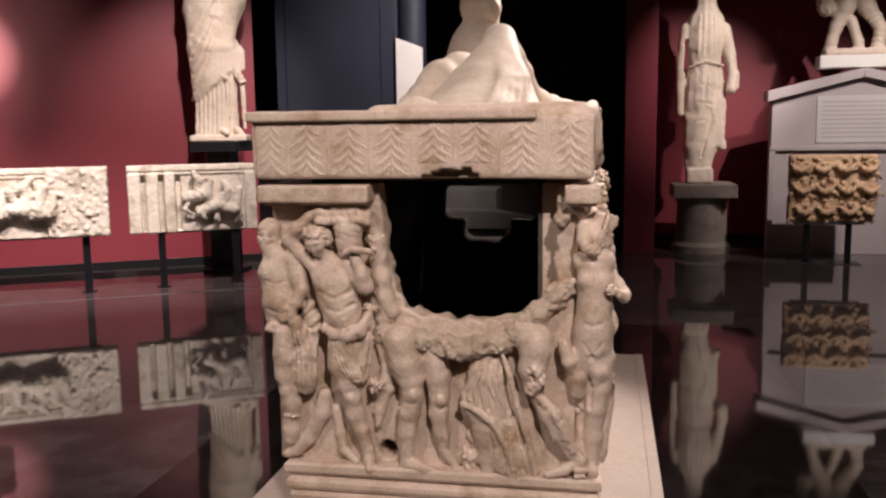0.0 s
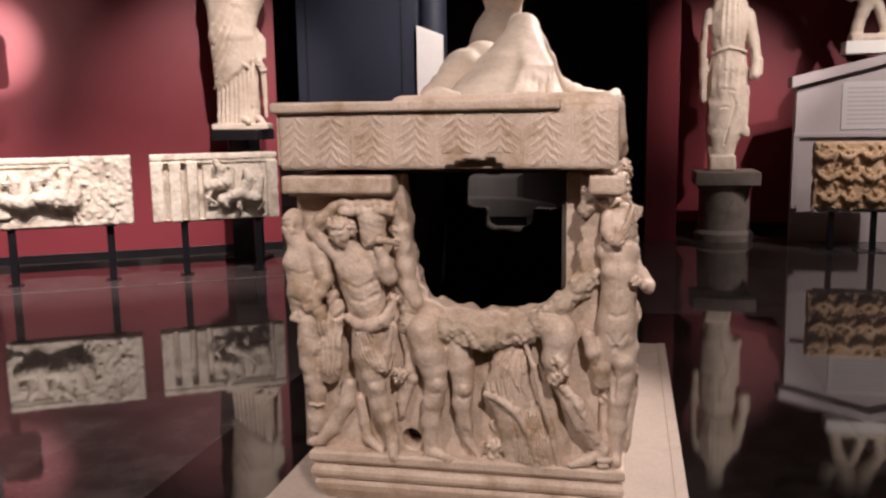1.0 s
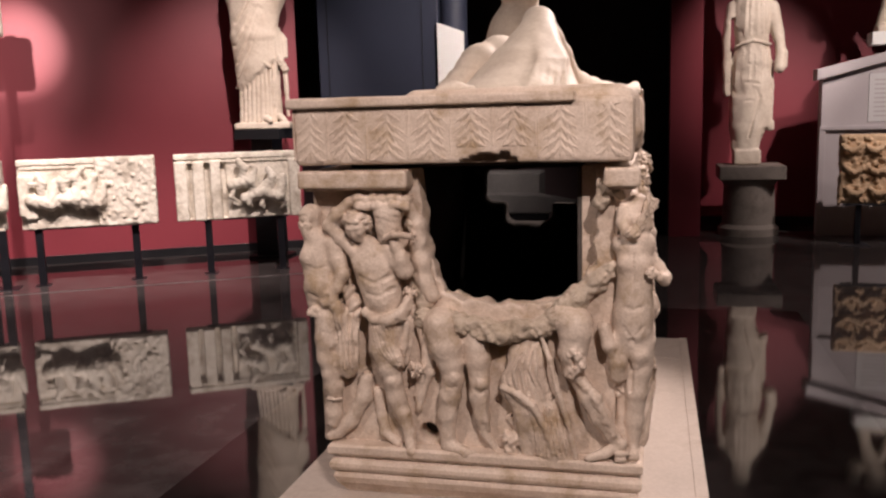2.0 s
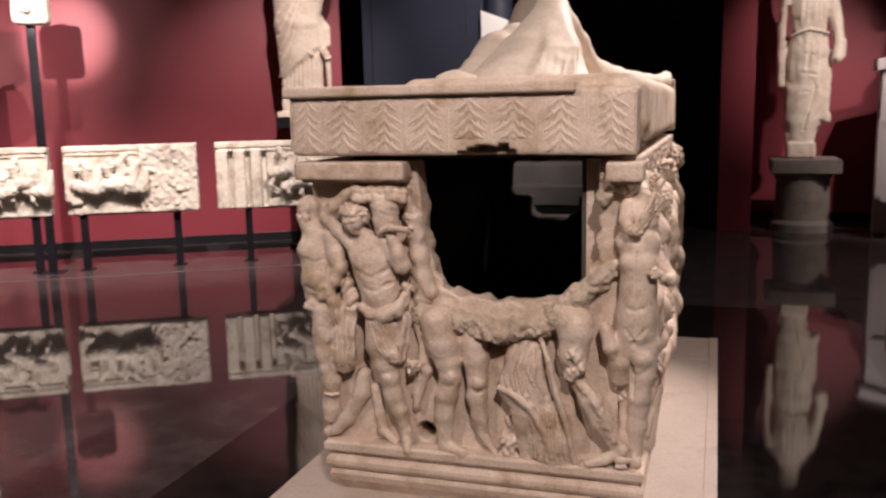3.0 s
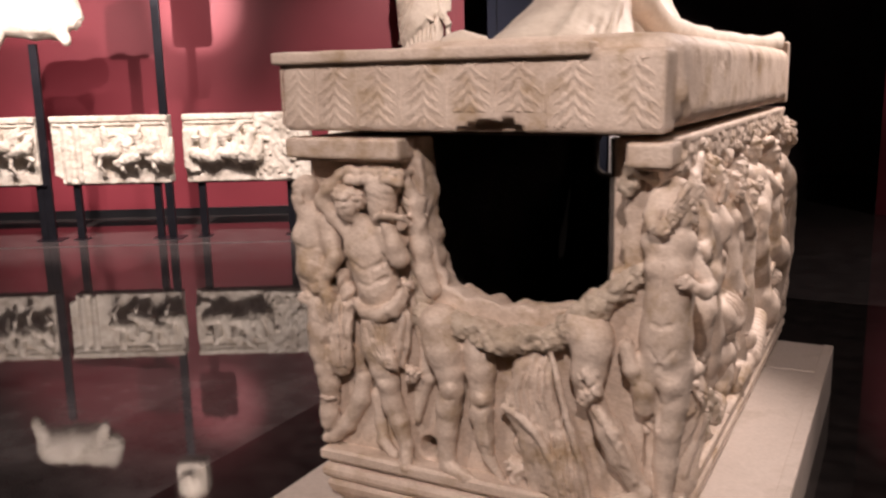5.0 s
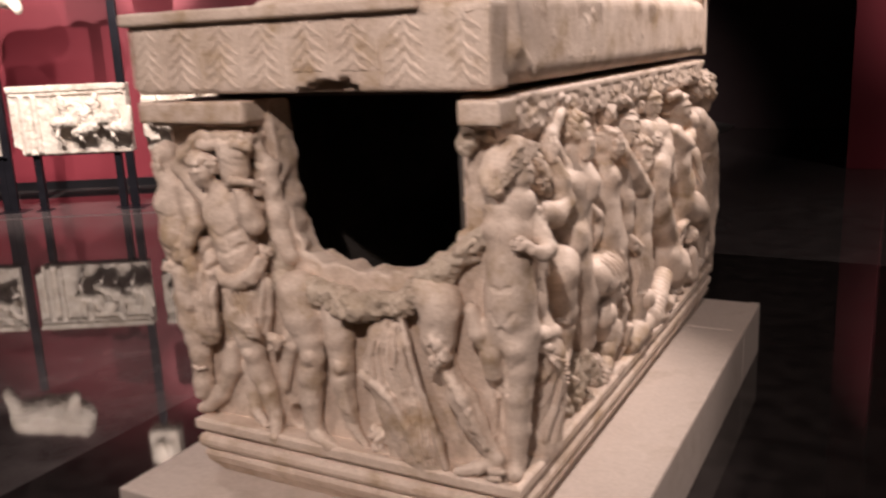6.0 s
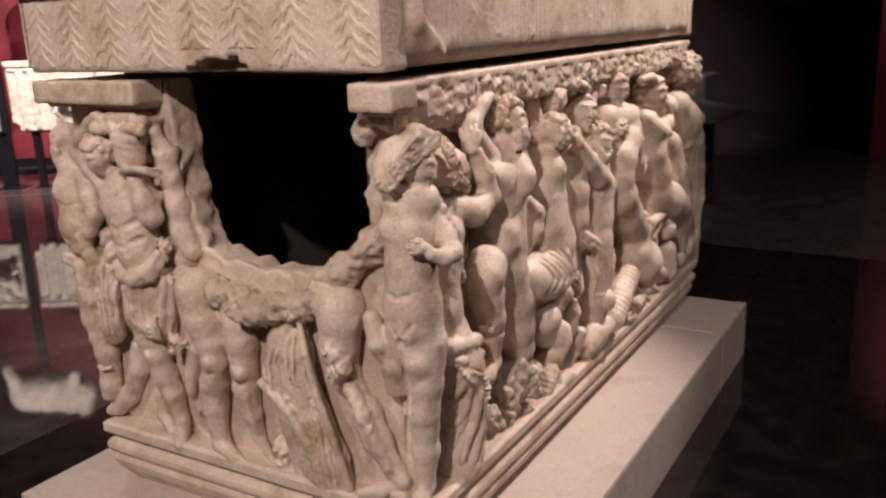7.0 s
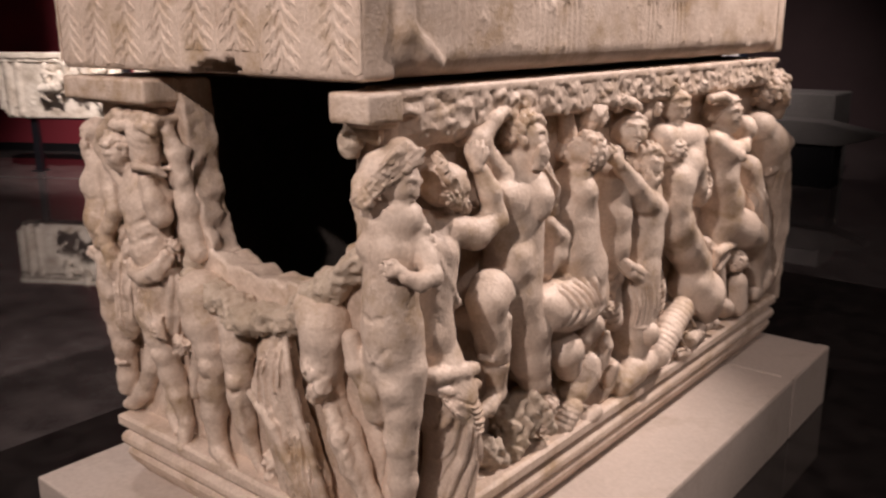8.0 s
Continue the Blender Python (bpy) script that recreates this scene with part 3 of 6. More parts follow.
f.limb((0.067, 0.878, 0.05, 0.0212), (0.083, 0.82, 0.052, 0.0236), (0.09, 0.793, 0.05, 0.013), (0.093, 0.779, 0.05, 0.0047), k=0.008)
f.limb((0.147, 0.839, 0.02, 0.0466), (0.172, 0.79, 0.04, 0.03), (0.168, 0.758, 0.045, 0.0116), (0.191, 0.783, 0.042, 0.0138), k=0.01)
f.weather(0.0008, 0.13, 3.0).weather(0.0005, 0.03, 4.0)
f.part("relief_figure", MARBLE, chest, FRONT, "unclothed corner figure with one arm across the chest")

f = Carve((-1.018, -0.05, 0.408), (-0.702, 0.13, 1.322), 0.0036)
f.limb((-0.929, 1.232, 0.022, 0.0189), (-0.929, 1.232, -0.03, 0.024))
f.limb((-0.808, 1.035, 0.055, 0.0132), (-0.808, 1.035, -0.03, 0.0168))
f.limb((-0.831, 0.928, 0.07, 0.0111), (-0.831, 0.928, -0.03, 0.0142))
f.limb((-0.864, 0.634, 0.035, 0.0177), (-0.864, 0.634, -0.03, 0.0226))
f.limb((-0.806, 0.742, 0.05, 0.0221), (-0.806, 0.742, -0.03, 0.0281))
head(f, (-0.929, 1.232, 0.022), 0.0429, (-0.46, -0.01, 0.89), (-0.06, 0.99, -0.13), hair="none", beard=True, seed=41)
f.limb((-0.921, 1.195, 0.018, 0.0269), (-0.911, 1.156, 0.02, 0.0333), (-0.902, 1.125, 0.022, 0.0397), k=0.02)
f.limb((-0.897, 1.132, 0.025, 0.0479), (-0.904, 1.087, 0.03, 0.0544), (-0.894, 1.036, 0.035, 0.0524), (-0.892, 0.991, 0.035, 0.0551), (-0.896, 0.944, 0.03, 0.054), k=0.02, flat=0.8)
f.limb((-0.924, 1.096, 0.046, 0.0293), (-0.904, 1.096, 0.046, 0.0267), k=0.025)
f.limb((-0.897, 0.998, 0.055, 0.0344), k=0.03)
f.limb((-0.847, 1.137, 0.035, 0.0305), (-0.826, 1.084, 0.045, 0.0279), (-0.808, 1.035, 0.055, 0.024), (-0.827, 0.992, 0.065, 0.0202), (-0.865, 0.941, 0.075, 0.019), k=0.01)
hand(f, (-0.901, 0.916, 0.07), 0.0159, (-0.81, -0.39, 0.43), (0.45, -0.89, 0.04))
f.limb((-0.847, 0.971, 0.075, 0.0164), (-0.831, 0.928, 0.07, 0.0202), (-0.82, 0.874, 0.06, 0.0229), k=0.008, ring=(0.002, 0.03))
f.line((-0.935, 1.069), (-0.892, 1.057), (-0.841, 1.071), r=0.012, sink=0.85)
f.line((-0.932, 0.973), (-0.889, 0.955), (-0.839, 0.972), r=0.012, sink=0.85)
f.limb((-0.872, 0.885, 0.035, 0.05), (-0.879, 0.809, 0.045, 0.0403), (-0.882, 0.738, 0.045, 0.0334), (-0.874, 0.686, 0.04, 0.0294), (-0.864, 0.634, 0.035, 0.0323), (-0.867, 0.582, 0.03, 0.0268), (-0.871, 0.538, 0.03, 0.0297), (-0.876, 0.506, 0.035, 0.024), k=0.012)
f.limb((-0.798, 0.889, 0.04, 0.0359), (-0.8, 0.821, 0.05, 0.0379), (-0.806, 0.742, 0.05, 0.0401), (-0.809, 0.711, 0.045, 0.0389), k=0.01, flat=0.6)
folds(f, ((-0.84, 0.902), (-0.831, 0.818), (-0.83, 0.704)), ((-0.755, 0.897), (-0.757, 0.813), (-0.759, 0.708)), 5, 0.006)
f.limb((-0.88, 0.595, 0.055, 0.0063), (-0.852, 0.596, 0.07, 0.0062), (-0.833, 0.598, 0.055, 0.0063), k=0.004)
f.limb((-0.754, 0.661, 0.01, 0.0267), (-0.762, 0.596, 0.012, 0.0296), (-0.814, 0.505, 0.012, 0.0255), (-0.864, 0.461, 0.02, 0.0227), (-0.887, 0.45, 0.03, 0.017), k=0.012)
f.weather(0.002, 0.10, 5).weather(0.0012, 0.028, 35)
f.part("relief_figure", MARBLE, chest, FRONT, "standing bearded relief figure with a cloak")

f = Carve((-0.895, -0.05, 0.4), (-0.48, 0.155, 1.336), 0.0036)
f.limb((-0.746, 1.202, 0.06, 0.0204), (-0.746, 1.202, -0.03, 0.026))
f.limb((-0.701, 1.117, 0.035, 0.019), (-0.701, 1.117, -0.03, 0.0242))
f.limb((-0.657, 1.111, 0.03, 0.018), (-0.657, 1.111, -0.03, 0.0229))
f.limb((-0.821, 1.242, 0.055, 0.0117), (-0.821, 1.242, -0.03, 0.0149))
f.limb((-0.592, 1.094, 0.075, 0.0136), (-0.592, 1.094, -0.03, 0.0173))
f.limb((-0.638, 0.891, 0.09, 0.0103), (-0.638, 0.891, -0.03, 0.0131))
f.limb((-0.596, 0.899, 0.08, 0.0068), (-0.596, 0.899, -0.03, 0.0087))
f.limb((-0.78, 0.935, 0.035, 0.0126), (-0.78, 0.935, -0.03, 0.0161))
f.limb((-0.638, 0.609, 0.035, 0.0175), (-0.638, 0.609, -0.03, 0.0223))
f.limb((-0.619, 0.75, 0.075, 0.0119), (-0.619, 0.75, -0.03, 0.0152))
f.limb((-0.606, 0.794, 0.03, 0.0151), (-0.606, 0.794, -0.03, 0.0192))
f.limb((-0.55, 0.718, 0.05, 0.0075), (-0.55, 0.718, -0.03, 0.0095))
f.limb((-0.524, 0.694, 0.015, 0.0106), (-0.524, 0.694, -0.03, 0.0135))
head(f, (-0.746, 1.202, 0.06), 0.0464, (-0.14, -0.39, 0.91), (-0.13, 0.99, 0.10), hair="curls", seed=43)
f.limb((-0.715, 1.14, 0.04, 0.0301), (-0.701, 1.117, 0.035, 0.0346), k=0.02)
f.limb((-0.753, 1.103, 0.03, 0.0329), (-0.657, 1.111, 0.03, 0.0327), k=0.02)
f.limb((-0.704, 1.078, 0.03, 0.0644), (-0.691, 1.028, 0.035, 0.0657), (-0.679, 0.983, 0.035, 0.0632), (-0.674, 0.932, 0.035, 0.0621), k=0.02, flat=0.7)
f.limb((-0.729, 1.072, 0.045, 0.0353), (-0.712, 1.064, 0.045, 0.0327), k=0.03)
f.limb((-0.666, 1.077, 0.045, 0.0339), (-0.66, 1.071, 0.045, 0.0313), k=0.03)
f.limb((-0.678, 1.006, 0.055, 0.0351), (-0.672, 0.994, 0.055, 0.0351), k=0.03)
f.limb((-0.665, 0.945, 0.052, 0.0403), k=0.03)
f.limb((-0.769, 1.113, 0.04, 0.024), (-0.812, 1.158, 0.045, 0.0227), (-0.848, 1.203, 0.05, 0.0227), (-0.821, 1.242, 0.055, 0.0213), (-0.774, 1.28, 0.055, 0.0162), (-0.739, 1.296, 0.06, 0.0149), k=0.01)
f.limb((-0.644, 1.128, 0.04, 0.0313), (-0.612, 1.089, 0.05, 0.0324), (-0.585, 1.054, 0.06, 0.0286), (-0.592, 1.094, 0.075, 0.0247), (-0.609, 1.14, 0.075, 0.0185), (-0.618, 1.165, 0.075, 0.016), k=0.01)
f.line((-0.754, 1.035), (-0.683, 1.017), (-0.608, 1.047), r=0.013, sink=0.8)
f.line((-0.666, 1.039), (-0.655, 0.988), (-0.647, 0.938), r=0.012, sink=0.85)
f.line((-0.73, 0.977), (-0.668, 0.972), (-0.6, 1.003), r=0.012, sink=0.85)
f.limb((-0.734, 0.911, 0.065, 0.0139), (-0.692, 0.891, 0.085, 0.0175), (-0.638, 0.891, 0.09, 0.0187), (-0.595, 0.918, 0.08, 0.0162), (-0.581, 0.953, 0.06, 0.0125), k=0.006, ring=(0.0015, 0.03))
f.limb((-0.719, 0.894, 0.06, 0.0114), (-0.66, 0.876, 0.085, 0.0137), (-0.596, 0.899, 0.08, 0.0124), (-0.571, 0.944, 0.05, 0.01), k=0.005, ring=(0.0015, 0.03))
f.limb((-0.8, 0.979, 0.03, 0.023), (-0.78, 0.935, 0.035, 0.023), (-0.768, 0.883, 0.035, 0.0204), k=0.006, ring=(0.006, 0.03))
f.limb((-0.668, 0.843, 0.035, 0.0604), (-0.67, 0.782, 0.045, 0.0535), (-0.658, 0.719, 0.045, 0.0413), (-0.645, 0.67, 0.045, 0.0331), (-0.638, 0.609, 0.035, 0.0319), (-0.62, 0.551, 0.03, 0.0292), (-0.596, 0.48, 0.03, 0.0195), (-0.593, 0.448, 0.04, 0.0181), (-0.587, 0.422, 0.055, 0.018), k=0.012)
f.limb((-0.691, 0.862, 0.06, 0.0272), (-0.66, 0.804, 0.075, 0.0285), (-0.619, 0.75, 0.075, 0.0217), (-0.6, 0.727, 0.07, 0.0095), k=0.008, flat=0.7)
folds(f, ((-0.713, 0.871), (-0.684, 0.781), (-0.635, 0.733)), ((-0.638, 0.88), (-0.613, 0.798), (-0.592, 0.73)), 6, 0.006)
f.limb((-0.601, 0.865, 0.03, 0.0301), (-0.606, 0.794, 0.03, 0.0275), (-0.612, 0.738, 0.03, 0.0193), k=0.01, fold=(0.004, 6, 0.2))
f.limb((-0.644, 0.674, 0.07, 0.0178), k=0.01)
f.limb((-0.713, 0.607, -0.005, 0.024), (-0.702, 0.521, 0, 0.0198), (-0.69, 0.467, 0.01, 0.0183), (-0.641, 0.437, 0.03, 0.0154), k=0.01)
f.limb((-0.571, 0.725, 0.05, 0.015), (-0.55, 0.718, 0.05, 0.0136), (-0.568, 0.696, 0.05, 0.0137), k=0.004, curl=(0.006, 0.02))
f.limb((-0.557, 0.861, 0.01, 0.0165), (-0.523, 0.765, 0.015, 0.0179), (-0.524, 0.694, 0.015, 0.0193), (-0.554, 0.621, 0.015, 0.018), (-0.561, 0.565, 0.02, 0.0125), k=0.01)
f.weather(0.002, 0.10, 7).weather(0.0012, 0.028, 49)
f.part("relief_figure", MARBLE, chest, FRONT, "relief figure carrying a basket of fruit on the shoulder")

f = Carve((-0.782, -0.05, 0.91), (-0.457, 0.137, 1.35), 0.0036)
f.limb((-0.64, 1.203, 0.055, 0.0232), (-0.64, 1.203, -0.03, 0.0295))
f.limb((-0.743, 1.294, 0.065, 0.0078), (-0.743, 1.294, -0.03, 0.0099))
f.limb((-0.655, 1.294, 0.065, 0.0075), (-0.655, 1.294, -0.03, 0.0096))
f.limb((-0.571, 1.291, 0.065, 0.0088), (-0.571, 1.291, -0.03, 0.0112))
f.limb((-0.664, 1.274, 0.077, 0.0077), (-0.664, 1.274, -0.03, 0.0098))
f.limb((-0.587, 1.272, 0.077, 0.0068), (-0.587, 1.272, -0.03, 0.0087))
f.limb((-0.626, 1.294, 0.03, 0.0171), (-0.626, 1.294, -0.03, 0.0218))
f.limb((-0.563, 1.173, 0.08, 0.0054), (-0.563, 1.173, -0.03, 0.0069))
f.limb((-0.547, 1.206, 0.02, 0.0123), (-0.547, 1.206, -0.03, 0.0157))
f.limb((-0.566, 0.974, 0.04, 0.0076), (-0.566, 0.974, -0.03, 0.0097))
f.limb((-0.643, 1.168, 0.05, 0.0342), (-0.64, 1.203, 0.055, 0.0422), (-0.639, 1.243, 0.055, 0.0495), k=0.008, flat=0.8, ring=(0.0012, 0.02))
f.limb((-0.743, 1.294, 0.065, 0.0141), k=0.003)
f.limb((-0.729, 1.295, 0.065, 0.0141), k=0.003)
f.limb((-0.71, 1.288, 0.065, 0.0157), k=0.003)
f.limb((-0.701, 1.29, 0.065, 0.0136), k=0.003)
f.limb((-0.687, 1.295, 0.065, 0.0133), k=0.003)
f.limb((-0.668, 1.287, 0.065, 0.0158), k=0.003)
f.limb((-0.655, 1.294, 0.065, 0.0137), k=0.003)
f.limb((-0.642, 1.289, 0.065, 0.016), k=0.003)
f.limb((-0.626, 1.295, 0.065, 0.0149), k=0.003)
f.limb((-0.614, 1.291, 0.065, 0.013), k=0.003)
f.limb((-0.602, 1.295, 0.065, 0.0163), k=0.003)
f.limb((-0.585, 1.291, 0.065, 0.0136), k=0.003)
f.limb((-0.571, 1.291, 0.065, 0.016), k=0.003)
f.limb((-0.735, 1.27, 0.077, 0.0141), k=0.003)
f.limb((-0.723, 1.271, 0.077, 0.013), k=0.003)
f.limb((-0.711, 1.268, 0.077, 0.0125), k=0.003)
f.limb((-0.699, 1.269, 0.077, 0.0135), k=0.003)
f.limb((-0.681, 1.271, 0.077, 0.0138), k=0.003)
f.limb((-0.664, 1.274, 0.077, 0.0141), k=0.003)
f.limb((-0.656, 1.27, 0.077, 0.0135), k=0.003)
f.limb((-0.641, 1.269, 0.077, 0.0136), k=0.003)
f.limb((-0.626, 1.267, 0.077, 0.0127), k=0.003)
f.limb((-0.616, 1.274, 0.077, 0.0155), k=0.003)
f.limb((-0.598, 1.274, 0.077, 0.0136), k=0.003)
f.limb((-0.587, 1.272, 0.077, 0.0124), k=0.003)
f.limb((-0.57, 1.268, 0.077, 0.0163), k=0.003)
f.limb((-0.678, 1.294, 0.03, 0.0312), (-0.626, 1.294, 0.03, 0.0311), k=0.01)
f.limb((-0.642, 1.166, 0.085, 0.0086), (-0.608, 1.181, 0.1, 0.0122), (-0.563, 1.173, 0.08, 0.0098), (-0.553, 1.158, 0.06, 0.0062), k=0.004)
f.limb((-0.575, 1.257, 0.03, 0.0186), (-0.547, 1.206, 0.02, 0.0224), (-0.543, 1.155, 0.015, 0.0238), k=0.02, curl=(0.0015, 0.05))
f.limb((-0.551, 1.129, 0.012, 0.0276), (-0.54, 1.077, 0.008, 0.0302), (-0.535, 1.013, 0.008, 0.029), (-0.51, 0.963, 0.01, 0.0278), k=0.02, curl=(0.0015, 0.05))
f.limb((-0.586, 0.98, 0.04, 0.0138), (-0.566, 0.974, 0.04, 0.0138), (-0.576, 0.961, 0.04, 0.0126), k=0.004, curl=(0.006, 0.02))
f.weather(0.002, 0.10, 9).weather(0.0012, 0.028, 63)
f.part("fruit_basket", MARBLE, chest, FRONT, "carved basket heaped with fruit")

f = Carve((-0.607, -0.05, 0.4), (-0.246, 0.123, 0.953), 0.0036)
f.limb((-0.458, 0.553, 0.035, 0.0177), (-0.458, 0.553, -0.03, 0.0226))
f.limb((-0.349, 0.627, 0.03, 0.0185), (-0.349, 0.627, -0.03, 0.0235))
f.limb((-0.471, 0.865, 0.035, 0.0627), (-0.458, 0.798, 0.04, 0.0569), (-0.442, 0.738, 0.04, 0.0436), (-0.433, 0.684, 0.045, 0.0352), (-0.448, 0.625, 0.04, 0.0371), (-0.458, 0.553, 0.035, 0.0322), (-0.462, 0.48, 0.03, 0.0239), (-0.458, 0.444, 0.03, 0.0256), (-0.397, 0.429, 0.05, 0.0186), (-0.367, 0.424, 0.05, 0.0101), k=0.01)
f.limb((-0.425, 0.696, 0.07, 0.0199), k=0.008)
f.limb((-0.359, 0.831, 0.02, 0.046), (-0.35, 0.748, 0.03, 0.0418), (-0.344, 0.681, 0.035, 0.0335), (-0.349, 0.627, 0.03, 0.0336), (-0.342, 0.555, 0.025, 0.027), (-0.334, 0.492, 0.02, 0.017), (-0.283, 0.416, 0.02, 0.0119), k=0.01)
f.limb((-0.334, 0.676, 0.06, 0.0199), k=0.008)
f.limb((-0.521, 0.814, 0.01, 0.0305), (-0.528, 0.726, 0.01, 0.0256), (-0.561, 0.609, 0.01, 0.0206), k=0.01)
f.line((-0.462, 0.669), (-0.425, 0.658), (-0.394, 0.676), r=0.01, sink=0.75)
f.line((-0.371, 0.657), (-0.337, 0.644), (-0.305, 0.66), r=0.01, sink=0.75)
f.line((-0.326, 0.626), (-0.327, 0.556), (-0.319, 0.505), r=0.006, raised=True)
f.weather(0.002, 0.10, 11).weather(0.0012, 0.028, 77)
f.part("relief_figure", MARBLE, chest, FRONT, "legs of a relief figure, upper body broken away")

f = Carve((-0.303, -0.05, 0.4), (0.008, 0.135, 0.894), 0.0036)
f.limb((-0.202, 0.586, 0.04, 0.0156), (-0.202, 0.586, -0.03, 0.0198))
f.limb((-0.248, 0.436, 0.02, 0.0112), (-0.248, 0.436, -0.03, 0.0142))
f.limb((-0.173, 0.832, 0.03, 0.037), (-0.184, 0.758, 0.04, 0.0593), (-0.193, 0.681, 0.04, 0.0703), (-0.152, 0.578, 0.035, 0.0706), (-0.111, 0.494, 0.035, 0.0665), (-0.095, 0.428, 0.03, 0.0668), k=0.015, flat=0.55)
f.limb((-0.243, 0.696, 0.04, 0.0249), (-0.238, 0.654, 0.045, 0.0249), (-0.202, 0.586, 0.04, 0.0283), (-0.187, 0.487, 0.03, 0.0285), (-0.179, 0.418, 0.03, 0.0252), k=0.01, flat=0.8)
folds(f, ((-0.192, 0.841), (-0.255, 0.704), (-0.247, 0.679)), ((-0.163, 0.842), (-0.188, 0.741), (-0.172, 0.649)), 3, 0.008)
folds(f, ((-0.163, 0.842), (-0.18, 0.733), (-0.131, 0.625), (-0.107, 0.439)), ((-0.106, 0.849), (-0.082, 0.695), (-0.058, 0.579), (-0.029, 0.444)), 5, 0.01)
folds(f, ((-0.257, 0.674), (-0.189, 0.631), (-0.165, 0.538), (-0.157, 0.436)), ((-0.172, 0.653), (-0.131, 0.574), (-0.115, 0.507), (-0.107, 0.437)), 4, 0.008)
f.limb((-0.264, 0.668, 0.065, 0.0099), (-0.22, 0.658, 0.08, 0.0106), (-0.162, 0.62, 0.085, 0.0114), (-0.122, 0.545, 0.08, 0.0106), (-0.091, 0.431, 0.06, 0.0099), k=0.005)
f.limb((-0.132, 0.841, 0.06, 0.0081), (-0.105, 0.773, 0.08, 0.0089), (-0.081, 0.673, 0.08, 0.0097), (-0.049, 0.562, 0.07, 0.0098), (-0.026, 0.436, 0.05, 0.0091), k=0.005)
f.limb((-0.256, 0.479, 0.02, 0.022), (-0.23, 0.474, 0.025, 0.0185), (-0.248, 0.436, 0.02, 0.0203), (-0.213, 0.416, 0.03, 0.0185), k=0.006, curl=(0.006, 0.03))
f.limb((-0.246, 0.543, 0, 0.0169), (-0.216, 0.509, 0, 0.022), (-0.204, 0.457, 0, 0.022), k=0.008)
f.weather(0.002, 0.10, 13).weather(0.0012, 0.028, 91)
f.part("drapery", MARBLE, chest, FRONT, "swirling carved drapery with deep folds")

f = Carve((-0.139, -0.05, 0.403), (0.178, 0.126, 0.985), 0.0036)
f.limb((-0.013, 0.683, 0.02, 0.0136), (-0.013, 0.683, -0.03, 0.0173))
f.limb((0.072, 0.459, 0.05, 0.0099), (0.072, 0.459, -0.03, 0.0126))
f.limb((0.131, 0.463, 0.06, 0.0058), (0.131, 0.463, -0.03, 0.0074))
f.limb((-0.066, 0.911, 0.03, 0.0489), (-0.028, 0.885, 0.04, 0.0567), (-0.024, 0.862, 0.045, 0.0502), (-0.036, 0.789, 0.04, 0.0456), (-0.037, 0.73, 0.025, 0.0345), (-0.013, 0.683, 0.02, 0.0247), (0.021, 0.638, 0.035, 0.036), (0.054, 0.572, 0.035, 0.0328), (0.091, 0.515, 0.035, 0.023), (0.12, 0.488, 0.04, 0.0196), k=0.012)
f.limb((0.12, 0.488, 0.04, 0.0196), (0.072, 0.459, 0.05, 0.018), (0.015, 0.441, 0.06, 0.0131), k=0.008)
f.limb((-0.025, 0.799, 0.075, 0.0241), (-0.013, 0.757, 0.07, 0.0242), (-0.038, 0.728, 0.06, 0.0211), k=0.006, curl=(0.0035, 0.03))
f.limb((-0.003, 0.693, 0.05, 0.0179), (0.039, 0.651, 0.07, 0.0161), (0.072, 0.575, 0.065, 0.013), (0.096, 0.524, 0.06, 0.0097), k=0.01, curl=(0.002, 0.03))
f.limb((0.108, 0.461, 0.06, 0.0106), k=0.003)
f.limb((0.12, 0.462, 0.06, 0.0106), k=0.003)
f.limb((0.131, 0.463, 0.06, 0.0106), k=0.003)
f.limb((0.142, 0.464, 0.06, 0.0106), k=0.003)
f.limb((0.109, 0.443, 0.06, 0.0106), k=0.003)
f.limb((0.12, 0.443, 0.06, 0.0106), k=0.003)
f.limb((0.131, 0.444, 0.06, 0.0106), k=0.003)
f.limb((-0.032, 0.779, 0.09, 0.0112), (-0.024, 0.765, 0.085, 0.0128), carve=True)
f.weather(0.002, 0.10, 15).weather(0.0012, 0.028, 105)
f.part("relief_figure", MARBLE, chest, FRONT, "bending relief figure with a broken leg")

f = Carve((-0.597, -0.052, 0.695), (0.127, 0.117, 1.099), 0.0038)
f.limb((-0.542, 0.889, -0.035, 0.012), (-0.36, 0.803, -0.035, 0.012), (-0.304, 0.854, -0.035, 0.012), (-0.211, 0.864, -0.035, 0.012), (-0.074, 0.911, -0.035, 0.012))
f.limb((-0.074, 0.911, 0.026, 0.01), (-0.074, 0.911, -0.035, 0.012))
f.limb((-0.211, 0.864, 0.046, 0.01), (-0.211, 0.864, -0.035, 0.012))
f.limb((-0.304, 0.854, 0.056, 0.01), (-0.304, 0.854, -0.035, 0.012))
f.limb((-0.36, 0.803, 0.016, 0.01), (-0.36, 0.803, -0.035, 0.012))
f.limb((-0.542, 0.889, 0.006, 0.01), (-0.542, 0.889, -0.035, 0.012))
f.limb((-0.542, 0.889, 0.01, 0.0347), (-0.48, 0.875, 0.025, 0.0382), (-0.401, 0.869, 0.03, 0.0379), (-0.326, 0.86, 0.04, 0.0376), (-0.268, 0.849, 0.05, 0.0373), (-0.213, 0.854, 0.04, 0.0372), (-0.138, 0.866, 0.04, 0.0333), (-0.087, 0.899, 0.03, 0.0314), curl=(0.002, 0.09), k=0.007)
